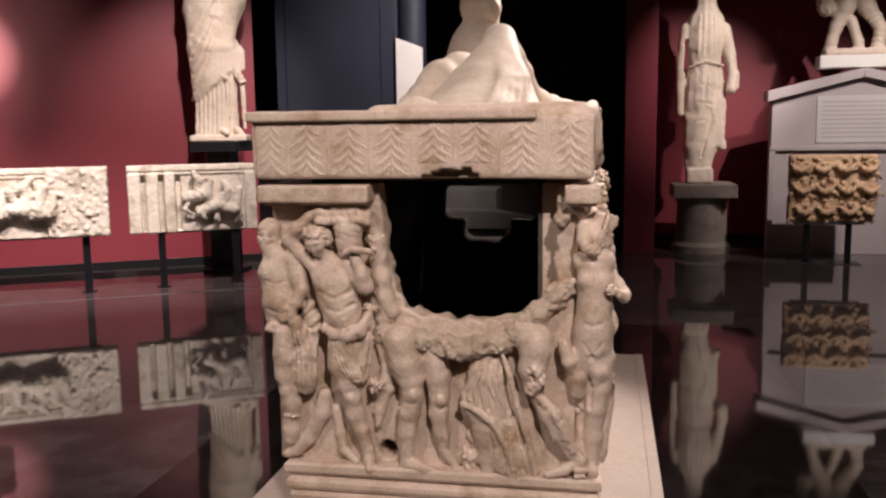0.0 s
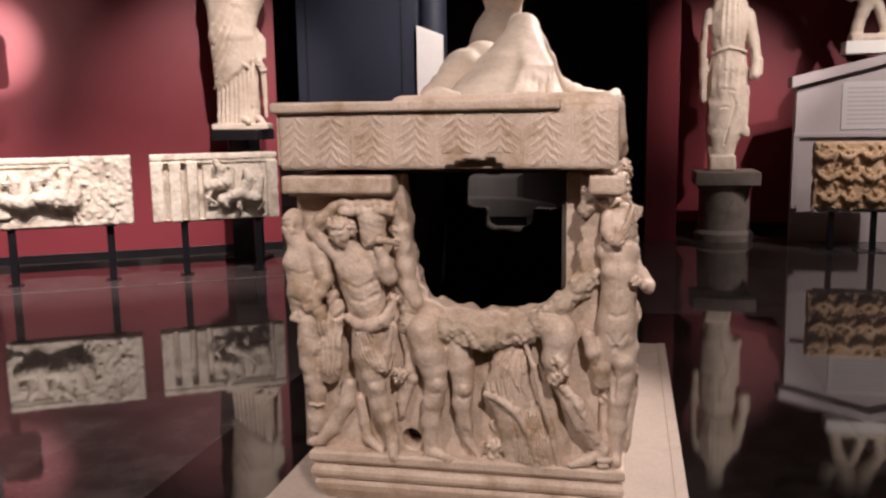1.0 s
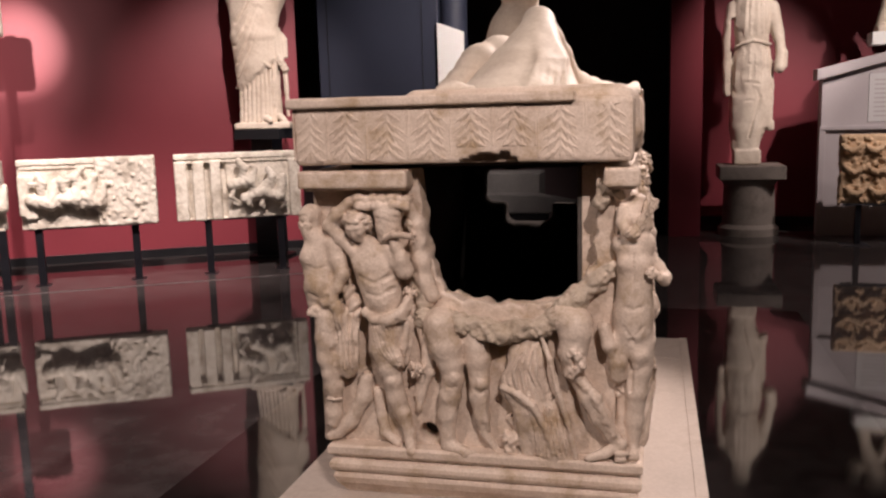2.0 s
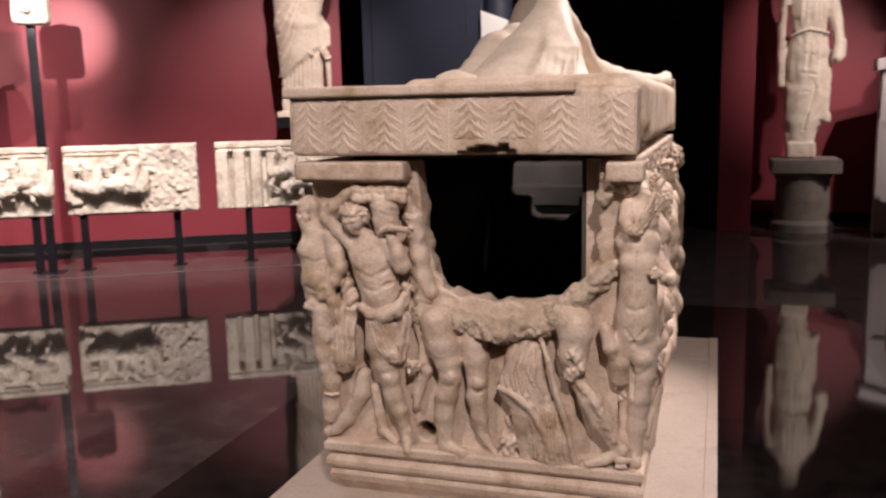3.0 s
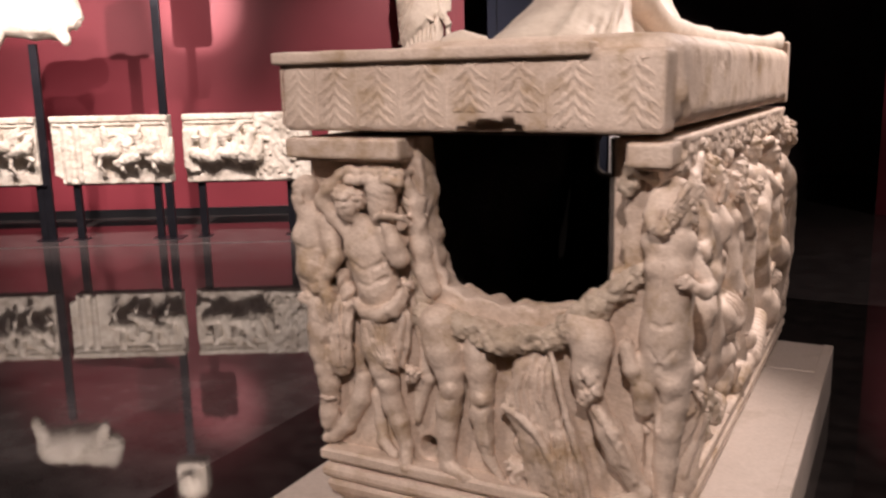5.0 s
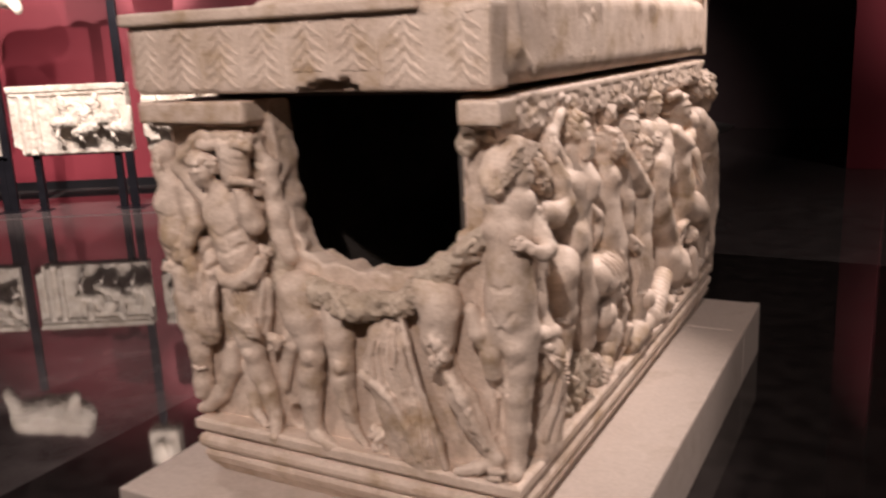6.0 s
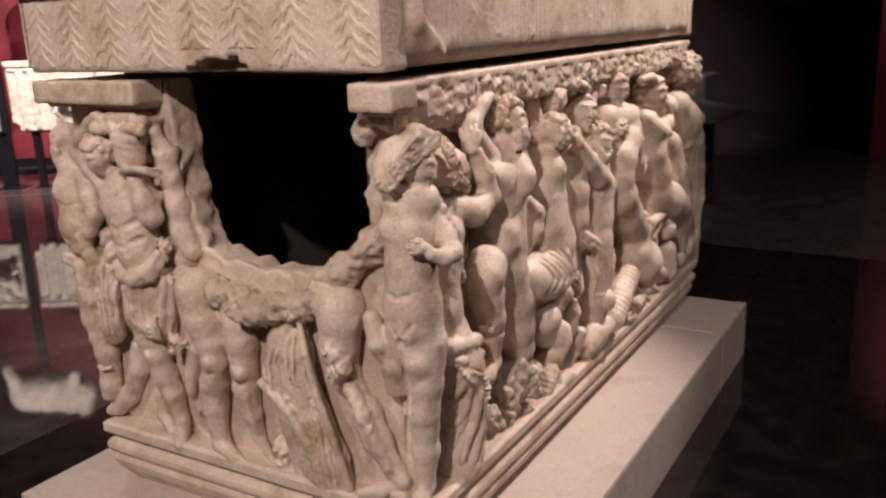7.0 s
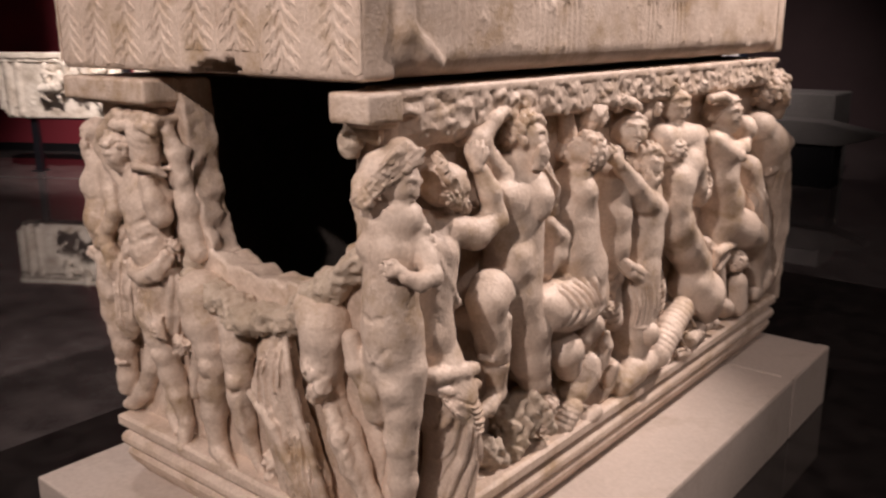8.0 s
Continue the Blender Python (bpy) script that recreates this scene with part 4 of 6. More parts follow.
f.limb((-0.304, 0.854, 0.06, 0.0373), (-0.265, 0.843, 0.065, 0.0297), curl=(0.003, 0.05), k=0.007)
f.limb((-0.211, 0.864, 0.05, 0.0334), (-0.146, 0.866, 0.05, 0.0295), curl=(0.003, 0.05), k=0.007)
f.limb((-0.074, 0.911, 0.03, 0.0479), (-0.011, 0.976, 0.02, 0.0367), (0.034, 1.013, 0.015, 0.0329), (0.078, 1.05, 0.01, 0.0291), curl=(0.002, 0.08), k=0.007)
f.limb((-0.36, 0.803, 0.02, 0.0304), (-0.357, 0.742, 0.01, 0.0268), curl=(0.006, 0.03), k=0.007)
f.weather(0.008, 0.055, 47).weather(0.004, 0.025, 17)
f.part("garland", ROUGH, chest, FRONT, "broken edge of the opening with remains of a garland")

f = Carve((-0.612, -0.052, 0.879), (-0.484, 0.063, 1.257), 0.0038)
f.limb((-0.569, 1.214, -0.035, 0.012), (-0.559, 1.144, -0.035, 0.012))
f.limb((-0.559, 1.144, -0.004, 0.01), (-0.559, 1.144, -0.035, 0.012))
f.limb((-0.569, 1.214, 0.016, 0.01), (-0.569, 1.214, -0.035, 0.012))
f.limb((-0.559, 1.144, 0, 0.0248), (-0.559, 1.067, 0, 0.0249), (-0.549, 0.999, 0, 0.0269), (-0.535, 0.93, 0, 0.0308), curl=(0.004, 0.05), k=0.007)
f.limb((-0.569, 1.214, 0.02, 0.0227), (-0.548, 1.165, 0.01, 0.0228), curl=(0.004, 0.04), k=0.007)
f.weather(0.004, 0.05, 6).weather(0.0007, 0.035, 26)
f.part("broken_edge", ROUGH, chest, FRONT, "broken stone edge beside the basket")

f = Carve((0.006, -0.052, 1.231), (0.149, 0.068, 1.369), 0.0038)
f.limb((0.069, 1.324, -0.035, 0.012), (0.075, 1.32, -0.035, 0.012))
f.limb((0.075, 1.32, 0.026, 0.01), (0.075, 1.32, -0.035, 0.012))
f.limb((0.069, 1.324, 0.016, 0.01), (0.069, 1.324, -0.035, 0.012))
f.limb((0.069, 1.324, 0.02, 0.025), (0.051, 1.276, 0.02, 0.0251), curl=(0.004, 0.04), k=0.007)
f.limb((0.075, 1.32, 0.03, 0.0178), (0.106, 1.312, 0.03, 0.016), (0.116, 1.294, 0.02, 0.0125), curl=(0.003, 0.03), k=0.007)
f.weather(0.003, 0.05, 15).weather(0.0007, 0.035, 35)
f.part("broken_scroll", ROUGH, chest, FRONT, "broken scroll of stone under the cornice")

f = Carve((2.8, -0.05, 0.4), (3.26, 0.171, 1.299), 0.0032)
f.limb((3.048, 1.074, 0.05, 0.0165), (3.048, 1.074, -0.03, 0.021))
f.limb((3.134, 1.087, 0.095, 0.0161), (3.134, 1.087, -0.03, 0.0205))
f.limb((3.003, 1.176, 0.055, 0.0262), (3.003, 1.176, -0.03, 0.0333))
f.limb((3.004, 0.635, 0.075, 0.0369), (3.004, 0.635, -0.03, 0.047))
f.limb((3.156, 0.399, 0.075, 0.0108), (3.156, 0.399, -0.03, 0.0138))
f.limb((2.974, 1.044, 0.05, 0.0609), (2.948, 0.993, 0.055, 0.063), (2.936, 0.939, 0.055, 0.0608), (2.935, 0.868, 0.055, 0.0662), (2.965, 0.786, 0.05, 0.0704), k=0.02, flat=0.85)
f.limb((2.915, 1.053, 0.075, 0.0353), (2.915, 1.047, 0.075, 0.0354), k=0.02)
f.limb((2.97, 1.037, 0.08, 0.0313), k=0.02)
f.limb((2.949, 1.097, 0.04, 0.036), (3.048, 1.074, 0.05, 0.03), k=0.02)
f.limb((3.009, 1.081, 0.075, 0.0366), (3.065, 1.065, 0.09, 0.0348), (3.134, 1.087, 0.095, 0.0292), (3.118, 1.151, 0.09, 0.0264), (3.102, 1.197, 0.08, 0.0187), k=0.012)
hand(f, (3.088, 1.225, 0.075), 0.0222, (0.20, 0.93, -0.29), (0.41, 0.16, 0.90))
head(f, (3.003, 1.176, 0.055), 0.0595, (0.96, 0.17, 0.24), (-0.20, 0.94, -0.29), hair="none", seed=2)
f.limb((2.941, 1.249, 0.085, 0.0104), (2.944, 1.228, 0.1, 0.0127), (2.955, 1.203, 0.105, 0.0116), k=0.004, curl=(0.003, 0.016))
f.limb((2.983, 1.197, 0.09, 0.013), (2.998, 1.162, 0.09, 0.0167), (2.955, 1.162, 0.1, 0.0129), (3.038, 1.13, 0.08, 0.0159), k=0.005, curl=(0.004, 0.02))
f.limb((2.877, 1.117, 0.09, 0.0091), (2.894, 1.068, 0.105, 0.0104), (2.964, 0.973, 0.1, 0.0108), (3.004, 0.921, 0.085, 0.0124), k=0.006, ring=(0.0015, 0.02))
f.limb((2.857, 1.128, 0.08, 0.0102), (2.873, 1.054, 0.1, 0.0103), (2.926, 0.963, 0.1, 0.0095), k=0.006, ring=(0.0015, 0.02))
f.limb((2.959, 0.777, 0.06, 0.0676), (2.98, 0.706, 0.075, 0.0709), (3.004, 0.635, 0.075, 0.0671), (3.017, 0.549, 0.065, 0.0657), (3.002, 0.451, 0.06, 0.0689), k=0.012)
f.limb((2.842, 0.803, 0.085, 0.0165), (2.888, 0.791, 0.115, 0.0191), (2.99, 0.77, 0.115, 0.0212), (3.064, 0.748, 0.09, 0.0168), k=0.006, ring=(0.001, 0.03))
f.limb((2.851, 0.779, 0.1, 0.0118), (2.923, 0.748, 0.125, 0.0133), (3.06, 0.713, 0.1, 0.0142), k=0.005)
folds(f, ((2.89, 0.757), (2.99, 0.698), (3.1, 0.677)), ((2.916, 0.716), (3.01, 0.617), (3.114, 0.588)), 6, 0.0055)
folds(f, ((2.897, 0.718), (2.881, 0.619), (2.856, 0.507)), ((3.01, 0.621), (3.027, 0.546), (2.989, 0.457)), 5, 0.0075)
folds(f, ((3.042, 0.591), (3.036, 0.542), (3.093, 0.444)), ((3.119, 0.58), (3.119, 0.508), (3.12, 0.438)), 3, 0.006)
f.limb((3.119, 0.427, 0.045, 0.0223), (3.156, 0.399, 0.075, 0.0196), (3.22, 0.365, 0.085, 0.0144), k=0.01)
f.limb((2.898, 0.879, 0.115, 0.0047), carve=True)
f.weather(0.0008, 0.13, 3).weather(0.0005, 0.03, 21)
f.part("relief_figure", MARBLE, chest, SIDE, "youth with a raised arm and draped hips")

f = Carve((3.038, -0.05, 0.401), (3.525, 0.174, 1.359), 0.0032)
f.limb((3.303, 1.162, 0.045, 0.0225), (3.303, 1.162, -0.03, 0.0286))
f.limb((3.288, 1.111, 0.105, 0.0214), (3.288, 1.111, -0.03, 0.0272))
f.limb((3.12, 1.261, 0.055, 0.0152), (3.12, 1.261, -0.03, 0.0193))
f.limb((3.284, 1.209, 0.06, 0.0162), (3.284, 1.209, -0.03, 0.0206))
f.limb((3.291, 1.254, 0.07, 0.0232), (3.291, 1.254, -0.03, 0.0295))
f.limb((3.364, 0.619, 0.06, 0.0227), (3.364, 0.619, -0.03, 0.0289))
f.limb((3.13, 0.834, 0.085, 0.0231), (3.13, 0.834, -0.03, 0.0295))
f.limb((3.125, 0.626, 0.085, 0.0111), (3.125, 0.626, -0.03, 0.0141))
f.limb((3.428, 1.107, 0.05, 0.0142), (3.428, 1.107, -0.03, 0.018))
f.limb((3.221, 1.184, 0.045, 0.0343), (3.303, 1.162, 0.045, 0.0409), k=0.02)
f.limb((3.261, 1.118, 0.05, 0.0781), (3.27, 1.047, 0.05, 0.0818), (3.272, 0.983, 0.05, 0.0797), (3.269, 0.927, 0.05, 0.0829), (3.268, 0.869, 0.05, 0.0835), k=0.02, flat=0.8)
f.limb((3.222, 0.978, 0.085, 0.0454), (3.223, 0.957, 0.085, 0.0456), k=0.02)
f.limb((3.191, 1.124, 0.066, 0.0444), (3.217, 1.115, 0.07, 0.0422), k=0.03)
f.limb((3.314, 1.099, 0.062, 0.0384), k=0.03)
f.limb((3.286, 1.155, 0.06, 0.0378), (3.292, 1.138, 0.085, 0.0403), (3.288, 1.111, 0.105, 0.0388), (3.286, 1.09, 0.11, 0.0321), k=0.012)
f.limb((3.21, 1.17, 0.05, 0.0368), (3.158, 1.211, 0.05, 0.0333), (3.12, 1.261, 0.055, 0.0275), (3.169, 1.304, 0.06, 0.0203), (3.214, 1.321, 0.06, 0.0129), k=0.012)
f.limb((3.259, 1.179, 0.05, 0.0267), (3.284, 1.209, 0.06, 0.0295), k=0.012)
head(f, (3.291, 1.254, 0.07), 0.0527, (0.34, 0.03, 0.94), (0.16, 0.98, -0.13), hair="curls", beard=True, seed=5)
f.limb((3.268, 0.87, 0.055, 0.0694), (3.314, 0.778, 0.06, 0.0684), (3.337, 0.687, 0.06, 0.0551), (3.364, 0.619, 0.06, 0.0413), (3.424, 0.558, 0.04, 0.0304), (3.472, 0.455, 0.03, 0.0282), k=0.015)
f.limb((3.218, 0.893, 0.05, 0.0491), (3.133, 0.916, 0.085, 0.0495), (3.114, 0.899, 0.09, 0.0492), (3.13, 0.834, 0.085, 0.0421), (3.152, 0.775, 0.08, 0.0415), (3.169, 0.728, 0.075, 0.0339), (3.182, 0.649, 0.07, 0.0234), k=0.01)
f.limb((3.186, 0.642, 0.07, 0.0235), (3.125, 0.626, 0.085, 0.0202), (3.076, 0.628, 0.095, 0.0132), k=0.01)
f.limb((3.09, 0.768, 0.09, 0.0078), (3.118, 0.756, 0.105, 0.0079), (3.194, 0.742, 0.09, 0.0082), k=0.004)
f.line((3.09, 0.757), (3.139, 0.733), (3.194, 0.729), r=0.004)
f.limb((3.184, 0.835, 0.09, 0.0188), (3.188, 0.784, 0.09, 0.0135), k=0.01)
f.limb((3.206, 0.975, 0.1, 0.0053), carve=True)
f.limb((3.228, 0.867, 0.095, 0.0095), (3.233, 0.841, 0.095, 0.0068), k=0.004)
f.limb((3.404, 1.16, 0.04, 0.0255), (3.428, 1.107, 0.05, 0.0257), (3.439, 1.047, 0.05, 0.0231), k=0.01)
folds(f, ((3.325, 1.186), (3.351, 1.149), (3.354, 1.099)), ((3.394, 1.167), (3.439, 1.108), (3.425, 1.066)), 4, 0.005)
f.weather(0.0008, 0.13, 5).weather(0.0005, 0.03, 35)
f.part("relief_figure", MARBLE, chest, SIDE, "bearded relief figure, one booted knee raised")

f = Carve((3.257, -0.05, 0.53), (3.695, 0.181, 1.289), 0.0034)
f.limb((3.555, 1.185, 0.07, 0.0233), (3.555, 1.185, -0.03, 0.0297))
f.limb((3.543, 1.106, 0.06, 0.0212), (3.543, 1.106, -0.03, 0.027))
f.limb((3.522, 1.09, 0.09, 0.0217), (3.522, 1.09, -0.03, 0.0276))
f.limb((3.614, 0.835, 0.075, 0.0222), (3.614, 0.835, -0.03, 0.0283))
f.limb((3.362, 0.817, 0.09, 0.033), (3.362, 0.817, -0.03, 0.042))
f.limb((3.465, 0.672, 0.09, 0.0265), (3.465, 0.672, -0.03, 0.0337))
f.limb((3.421, 0.942, 0.07, 0.0191), (3.421, 0.942, -0.03, 0.0243))
head(f, (3.555, 1.185, 0.07), 0.053, (-0.72, 0.61, -0.31), (0.47, 0.78, 0.42), hair="curls", seed=8)
f.limb((3.546, 1.143, 0.06, 0.0325), (3.543, 1.106, 0.06, 0.0385), k=0.015)
f.limb((3.542, 1.075, 0.045, 0.0747), (3.532, 1.008, 0.05, 0.0823), (3.529, 0.933, 0.055, 0.0873), (3.56, 0.867, 0.06, 0.0918), (3.593, 0.816, 0.06, 0.0715), k=0.02, flat=0.85)
f.limb((3.524, 1.111, 0.075, 0.0411), (3.522, 1.09, 0.09, 0.0395), (3.531, 1.056, 0.09, 0.0353), k=0.012)
f.limb((3.614, 0.835, 0.075, 0.0405), k=0.02)
f.limb((3.595, 0.791, 0.06, 0.0748), (3.465, 0.8, 0.085, 0.0713), (3.362, 0.817, 0.09, 0.06), (3.327, 0.833, 0.09, 0.0451), k=0.012)
folds(f, ((3.35, 0.9), (3.399, 0.817), (3.362, 0.769)), ((3.537, 0.861), (3.588, 0.776), (3.531, 0.738)), 6, 0.0065)
f.limb((3.418, 0.836, 0.07, 0.0439), (3.469, 0.695, 0.06, 0.0424), (3.465, 0.672, 0.09, 0.0481), (3.533, 0.594, 0.06, 0.039), k=0.012)
f.limb((3.412, 1.016, 0.06, 0.0258), (3.429, 0.985, 0.075, 0.0317), (3.421, 0.942, 0.07, 0.0347), (3.396, 0.908, 0.06, 0.0317), k=0.01)
f.weather(0.0008, 0.13, 7).weather(0.0005, 0.03, 49)
f.part("relief_figure", MARBLE, chest, SIDE, "relief figure with head thrown back and draped thigh")

f = Carve((3.495, -0.05, 0.595), (3.888, 0.131, 1.389), 0.0036)
f.limb((3.784, 0.759, 0.045, 0.0155), (3.784, 0.759, -0.03, 0.0198))
f.limb((3.646, 1.273, 0.03, 0.0224), (3.646, 1.273, -0.03, 0.0286))
f.limb((3.541, 1.288, 0.02, 0.0113), (3.541, 1.288, -0.03, 0.0144))
f.limb((3.771, 1.079, 0.025, 0.0677), (3.771, 0.98, 0.03, 0.0683), (3.778, 0.895, 0.03, 0.0658), (3.809, 0.802, 0.025, 0.0537), k=0.02)
f.limb((3.771, 0.856, 0.04, 0.0246), (3.784, 0.759, 0.045, 0.0283), (3.815, 0.645, 0.045, 0.0255), k=0.006, ring=(0.004, 0.02))
head(f, (3.646, 1.273, 0.03), 0.051, (-0.95, -0.19, 0.25), (0.44, 0.82, 0.37), hair="wave", seed=11)
f.limb((3.559, 1.228, 0.02, 0.0268), (3.541, 1.288, 0.02, 0.0205), (3.538, 1.346, 0.02, 0.0175), k=0.01)
f.weather(0.0008, 0.13, 9).weather(0.0005, 0.03, 63)
f.part("relief_figure", MARBLE, chest, SIDE, "torso of a relief figure in the second row")

f = Carve((3.63, -0.05, 0.4), (4.126, 0.176, 1.349), 0.0036)
f.limb((3.867, 1.212, 0.035, 0.0285), (3.867, 1.212, -0.03, 0.0362))
f.limb((3.993, 1.291, 0.035, 0.0102), (3.993, 1.291, -0.03, 0.013))
f.limb((3.926, 1.113, 0.07, 0.0237), (3.926, 1.113, -0.03, 0.0302))
f.limb((3.807, 1.069, 0.085, 0.0186), (3.807, 1.069, -0.03, 0.0236))
f.limb((4.064, 0.695, 0.06, 0.0149), (4.064, 0.695, -0.03, 0.0189))
head(f, (3.867, 1.212, 0.035), 0.0647, (-0.55, 0.14, 0.82), (0.23, 0.97, -0.12), hair="wave", seed=13)
f.limb((3.764, 1.288, 0.05, 0.0156), (3.77, 1.307, 0.06, 0.0172), (3.831, 1.293, 0.06, 0.0159), (3.886, 1.279, 0.05, 0.0146), k=0.004, curl=(0.003, 0.018))
f.limb((3.93, 1.222, 0.02, 0.0234), (3.972, 1.247, 0.03, 0.0235), (3.993, 1.291, 0.035, 0.0185), (3.998, 1.307, 0.035, 0.0101), k=0.01)
head(f, (3.926, 1.113, 0.07), 0.0539, (-0.20, -0.07, 0.98), (0.26, 0.96, -0.08), hair="curls", beard=True, seed=17)
f.limb((3.973, 1.009, 0.04, 0.0652), (3.953, 0.943, 0.05, 0.072), (3.954, 0.873, 0.05, 0.0725), (3.946, 0.812, 0.05, 0.0762), k=0.02, flat=0.85)
f.limb((3.991, 0.963, 0.075, 0.0395), (3.891, 1.008, 0.085, 0.0381), (3.807, 1.069, 0.085, 0.0338), (3.742, 1.123, 0.085, 0.0235), k=0.012)
hand(f, (3.706, 1.152, 0.085), 0.0232, (-0.38, 0.71, -0.59), (0.59, 0.68, 0.44))
f.limb((3.943, 0.776, 0.05, 0.0781), (3.938, 0.687, 0.05, 0.0769), (3.928, 0.578, 0.05, 0.0704), (3.912, 0.469, 0.045, 0.0638), k=0.012, flat=0.9)
f.limb((3.755, 0.869, 0.07, 0.0146), (3.802, 0.832, 0.09, 0.0164), (3.939, 0.766, 0.085, 0.0172), (3.999, 0.74, 0.07, 0.0158), k=0.004)
f.limb((3.763, 0.847, 0.07, 0.013), (3.816, 0.805, 0.09, 0.0149), (3.956, 0.739, 0.08, 0.0156), k=0.004)
f.limb((4.04, 0.757, 0.06, 0.0232), (4.064, 0.695, 0.06, 0.0271), (4.075, 0.625, 0.055, 0.0255), k=0.006, ring=(0.003, 0.024))
folds(f, ((3.794, 0.817), (3.808, 0.741), (3.811, 0.643)), ((3.986, 0.719), (3.985, 0.66), (3.975, 0.551)), 4, 0.005)
f.line((3.771, 0.667), (3.846, 0.625), (3.936, 0.611), r=0.004, raised=True)
f.weather(0.0008, 0.13, 11).weather(0.0005, 0.03, 77)
f.part("relief_figure", MARBLE, chest, SIDE, "two relief figures, one bearded and kilted, one wreathed")

f = Carve((3.958, -0.05, 0.45), (4.524, 0.182, 1.384), 0.0038)
f.limb((4.14, 1.264, 0.04, 0.0278), (4.14, 1.264, -0.03, 0.0354))
f.limb((3.995, 1.255, 0.06, 0.0065), (3.995, 1.255, -0.03, 0.0082))
f.limb((4.198, 1.154, 0.055, 0.0296), (4.198, 1.154, -0.03, 0.0377))
f.limb((4.086, 1.124, 0.06, 0.0221), (4.086, 1.124, -0.03, 0.0281))
f.limb((4.1, 0.967, 0.075, 0.0322), (4.1, 0.967, -0.03, 0.0409))
f.limb((4.25, 1, 0.085, 0.0212), (4.25, 1, -0.03, 0.027))
f.limb((4.338, 0.998, 0.09, 0.0093), (4.338, 0.998, -0.03, 0.0118))
f.limb((4.475, 0.743, 0.06, 0.0132), (4.475, 0.743, -0.03, 0.0168))
head(f, (4.14, 1.264, 0.04), 0.0632, (-0.38, -0.24, 0.89), (0.06, 0.98, -0.17), hair="band", seed=19)
f.limb((3.999, 1.278, 0.06, 0.0117), (3.995, 1.255, 0.06, 0.0118), k=0.004, curl=(0.003, 0.016))
f.limb((4.072, 1.166, 0.045, 0.0521), (4.198, 1.154, 0.055, 0.0539), (4.324, 1.155, 0.045, 0.0372), k=0.015)
head(f, (4.086, 1.124, 0.06), 0.0503, (-0.72, -0.62, 0.30), (-0.02, 0.95, 0.30), hair="curls", seed=23)
f.limb((4.222, 1.117, 0.07, 0.0506), (4.173, 1.083, 0.075, 0.0572), (4.116, 1.028, 0.075, 0.0619), (4.1, 0.967, 0.075, 0.0585), (4.126, 0.899, 0.075, 0.0646), (4.213, 0.816, 0.07, 0.0649), (4.328, 0.723, 0.065, 0.0636), k=0.015)
f.limb((4.328, 0.652, 0.06, 0.0815), (4.379, 0.601, 0.07, 0.0867), (4.409, 0.551, 0.065, 0.0758), k=0.02)
f.limb((4.237, 1.076, 0.085, 0.04), (4.25, 1, 0.085, 0.0385), (4.284, 0.958, 0.085, 0.0316), k=0.012)
f.limb((4.313, 1.048, 0.085, 0.0149), (4.338, 0.998, 0.09, 0.0169), (4.302, 0.966, 0.1, 0.0167), k=0.004, curl=(0.004, 0.02))
f.limb((4.435, 0.77, 0.05, 0.0237), (4.475, 0.743, 0.06, 0.024), (4.462, 0.704, 0.06, 0.022), k=0.004, curl=(0.004, 0.02))
f.weather(0.0008, 0.13, 13).weather(0.0005, 0.03, 91)
f.part("relief_figure", MARBLE, chest, SIDE, "relief figure bending forward with hanging arm")

f = Carve((4.323, -0.05, 0.4), (5.005, 0.183, 1.352), 0.0038)
f.limb((4.517, 1.218, 0.05, 0.0318), (4.517, 1.218, -0.03, 0.0405))
f.limb((4.812, 0.728, 0.085, 0.0332), (4.812, 0.728, -0.03, 0.0422))
f.limb((4.492, 1.081, 0.095, 0.017), (4.492, 1.081, -0.03, 0.0217))
f.limb((4.617, 1.086, 0.09, 0.0165), (4.617, 1.086, -0.03, 0.021))
f.limb((4.677, 1.147, 0.07, 0.0256), (4.677, 1.147, -0.03, 0.0326))
head(f, (4.517, 1.218, 0.05), 0.0723, (0.07, -0.08, 0.99), (-0.02, 0.97, -0.25), hair="band", seed=29)
f.limb((4.363, 1.272, 0.07, 0.0148), (4.429, 1.276, 0.085, 0.0169), (4.573, 1.243, 0.07, 0.0157), k=0.004, ring=(0.002, 0.012))
f.limb((4.472, 1.112, 0.045, 0.0582), (4.529, 1.057, 0.05, 0.0672), (4.522, 0.988, 0.05, 0.0675), (4.568, 0.91, 0.05, 0.0767), (4.577, 0.836, 0.05, 0.0814), k=0.02)
f.limb((4.486, 1.064, 0.075, 0.035), k=0.02)
f.limb((4.595, 0.813, 0.055, 0.0778), (4.703, 0.775, 0.075, 0.0755), (4.812, 0.728, 0.085, 0.0603), (4.875, 0.642, 0.08, 0.0462), (4.942, 0.461, 0.06, 0.0386), k=0.015)
f.limb((4.433, 1.127, 0.06, 0.0345), (4.492, 1.081, 0.095, 0.031), (4.57, 1.061, 0.11, 0.0197), k=0.01)
f.limb((4.53, 1.083, 0.08, 0.0314), (4.617, 1.086, 0.09, 0.03), (4.655, 1.106, 0.09, 0.0201), k=0.01)
f.limb((4.677, 1.147, 0.07, 0.0466), k=0.01)
f.limb((4.54, 0.81, 0.04, 0.0648), (4.522, 0.707, 0.03, 0.0612), (4.615, 0.535, 0.03, 0.0507), k=0.02)
f.limb((4.441, 0.697, 0.09, 0.0138), (4.448, 0.738, 0.1, 0.0158), (4.539, 0.742, 0.1, 0.0161), (4.663, 0.727, 0.09, 0.0104), k=0.004)
f.weather(0.0008, 0.13, 15).weather(0.0005, 0.03, 105)
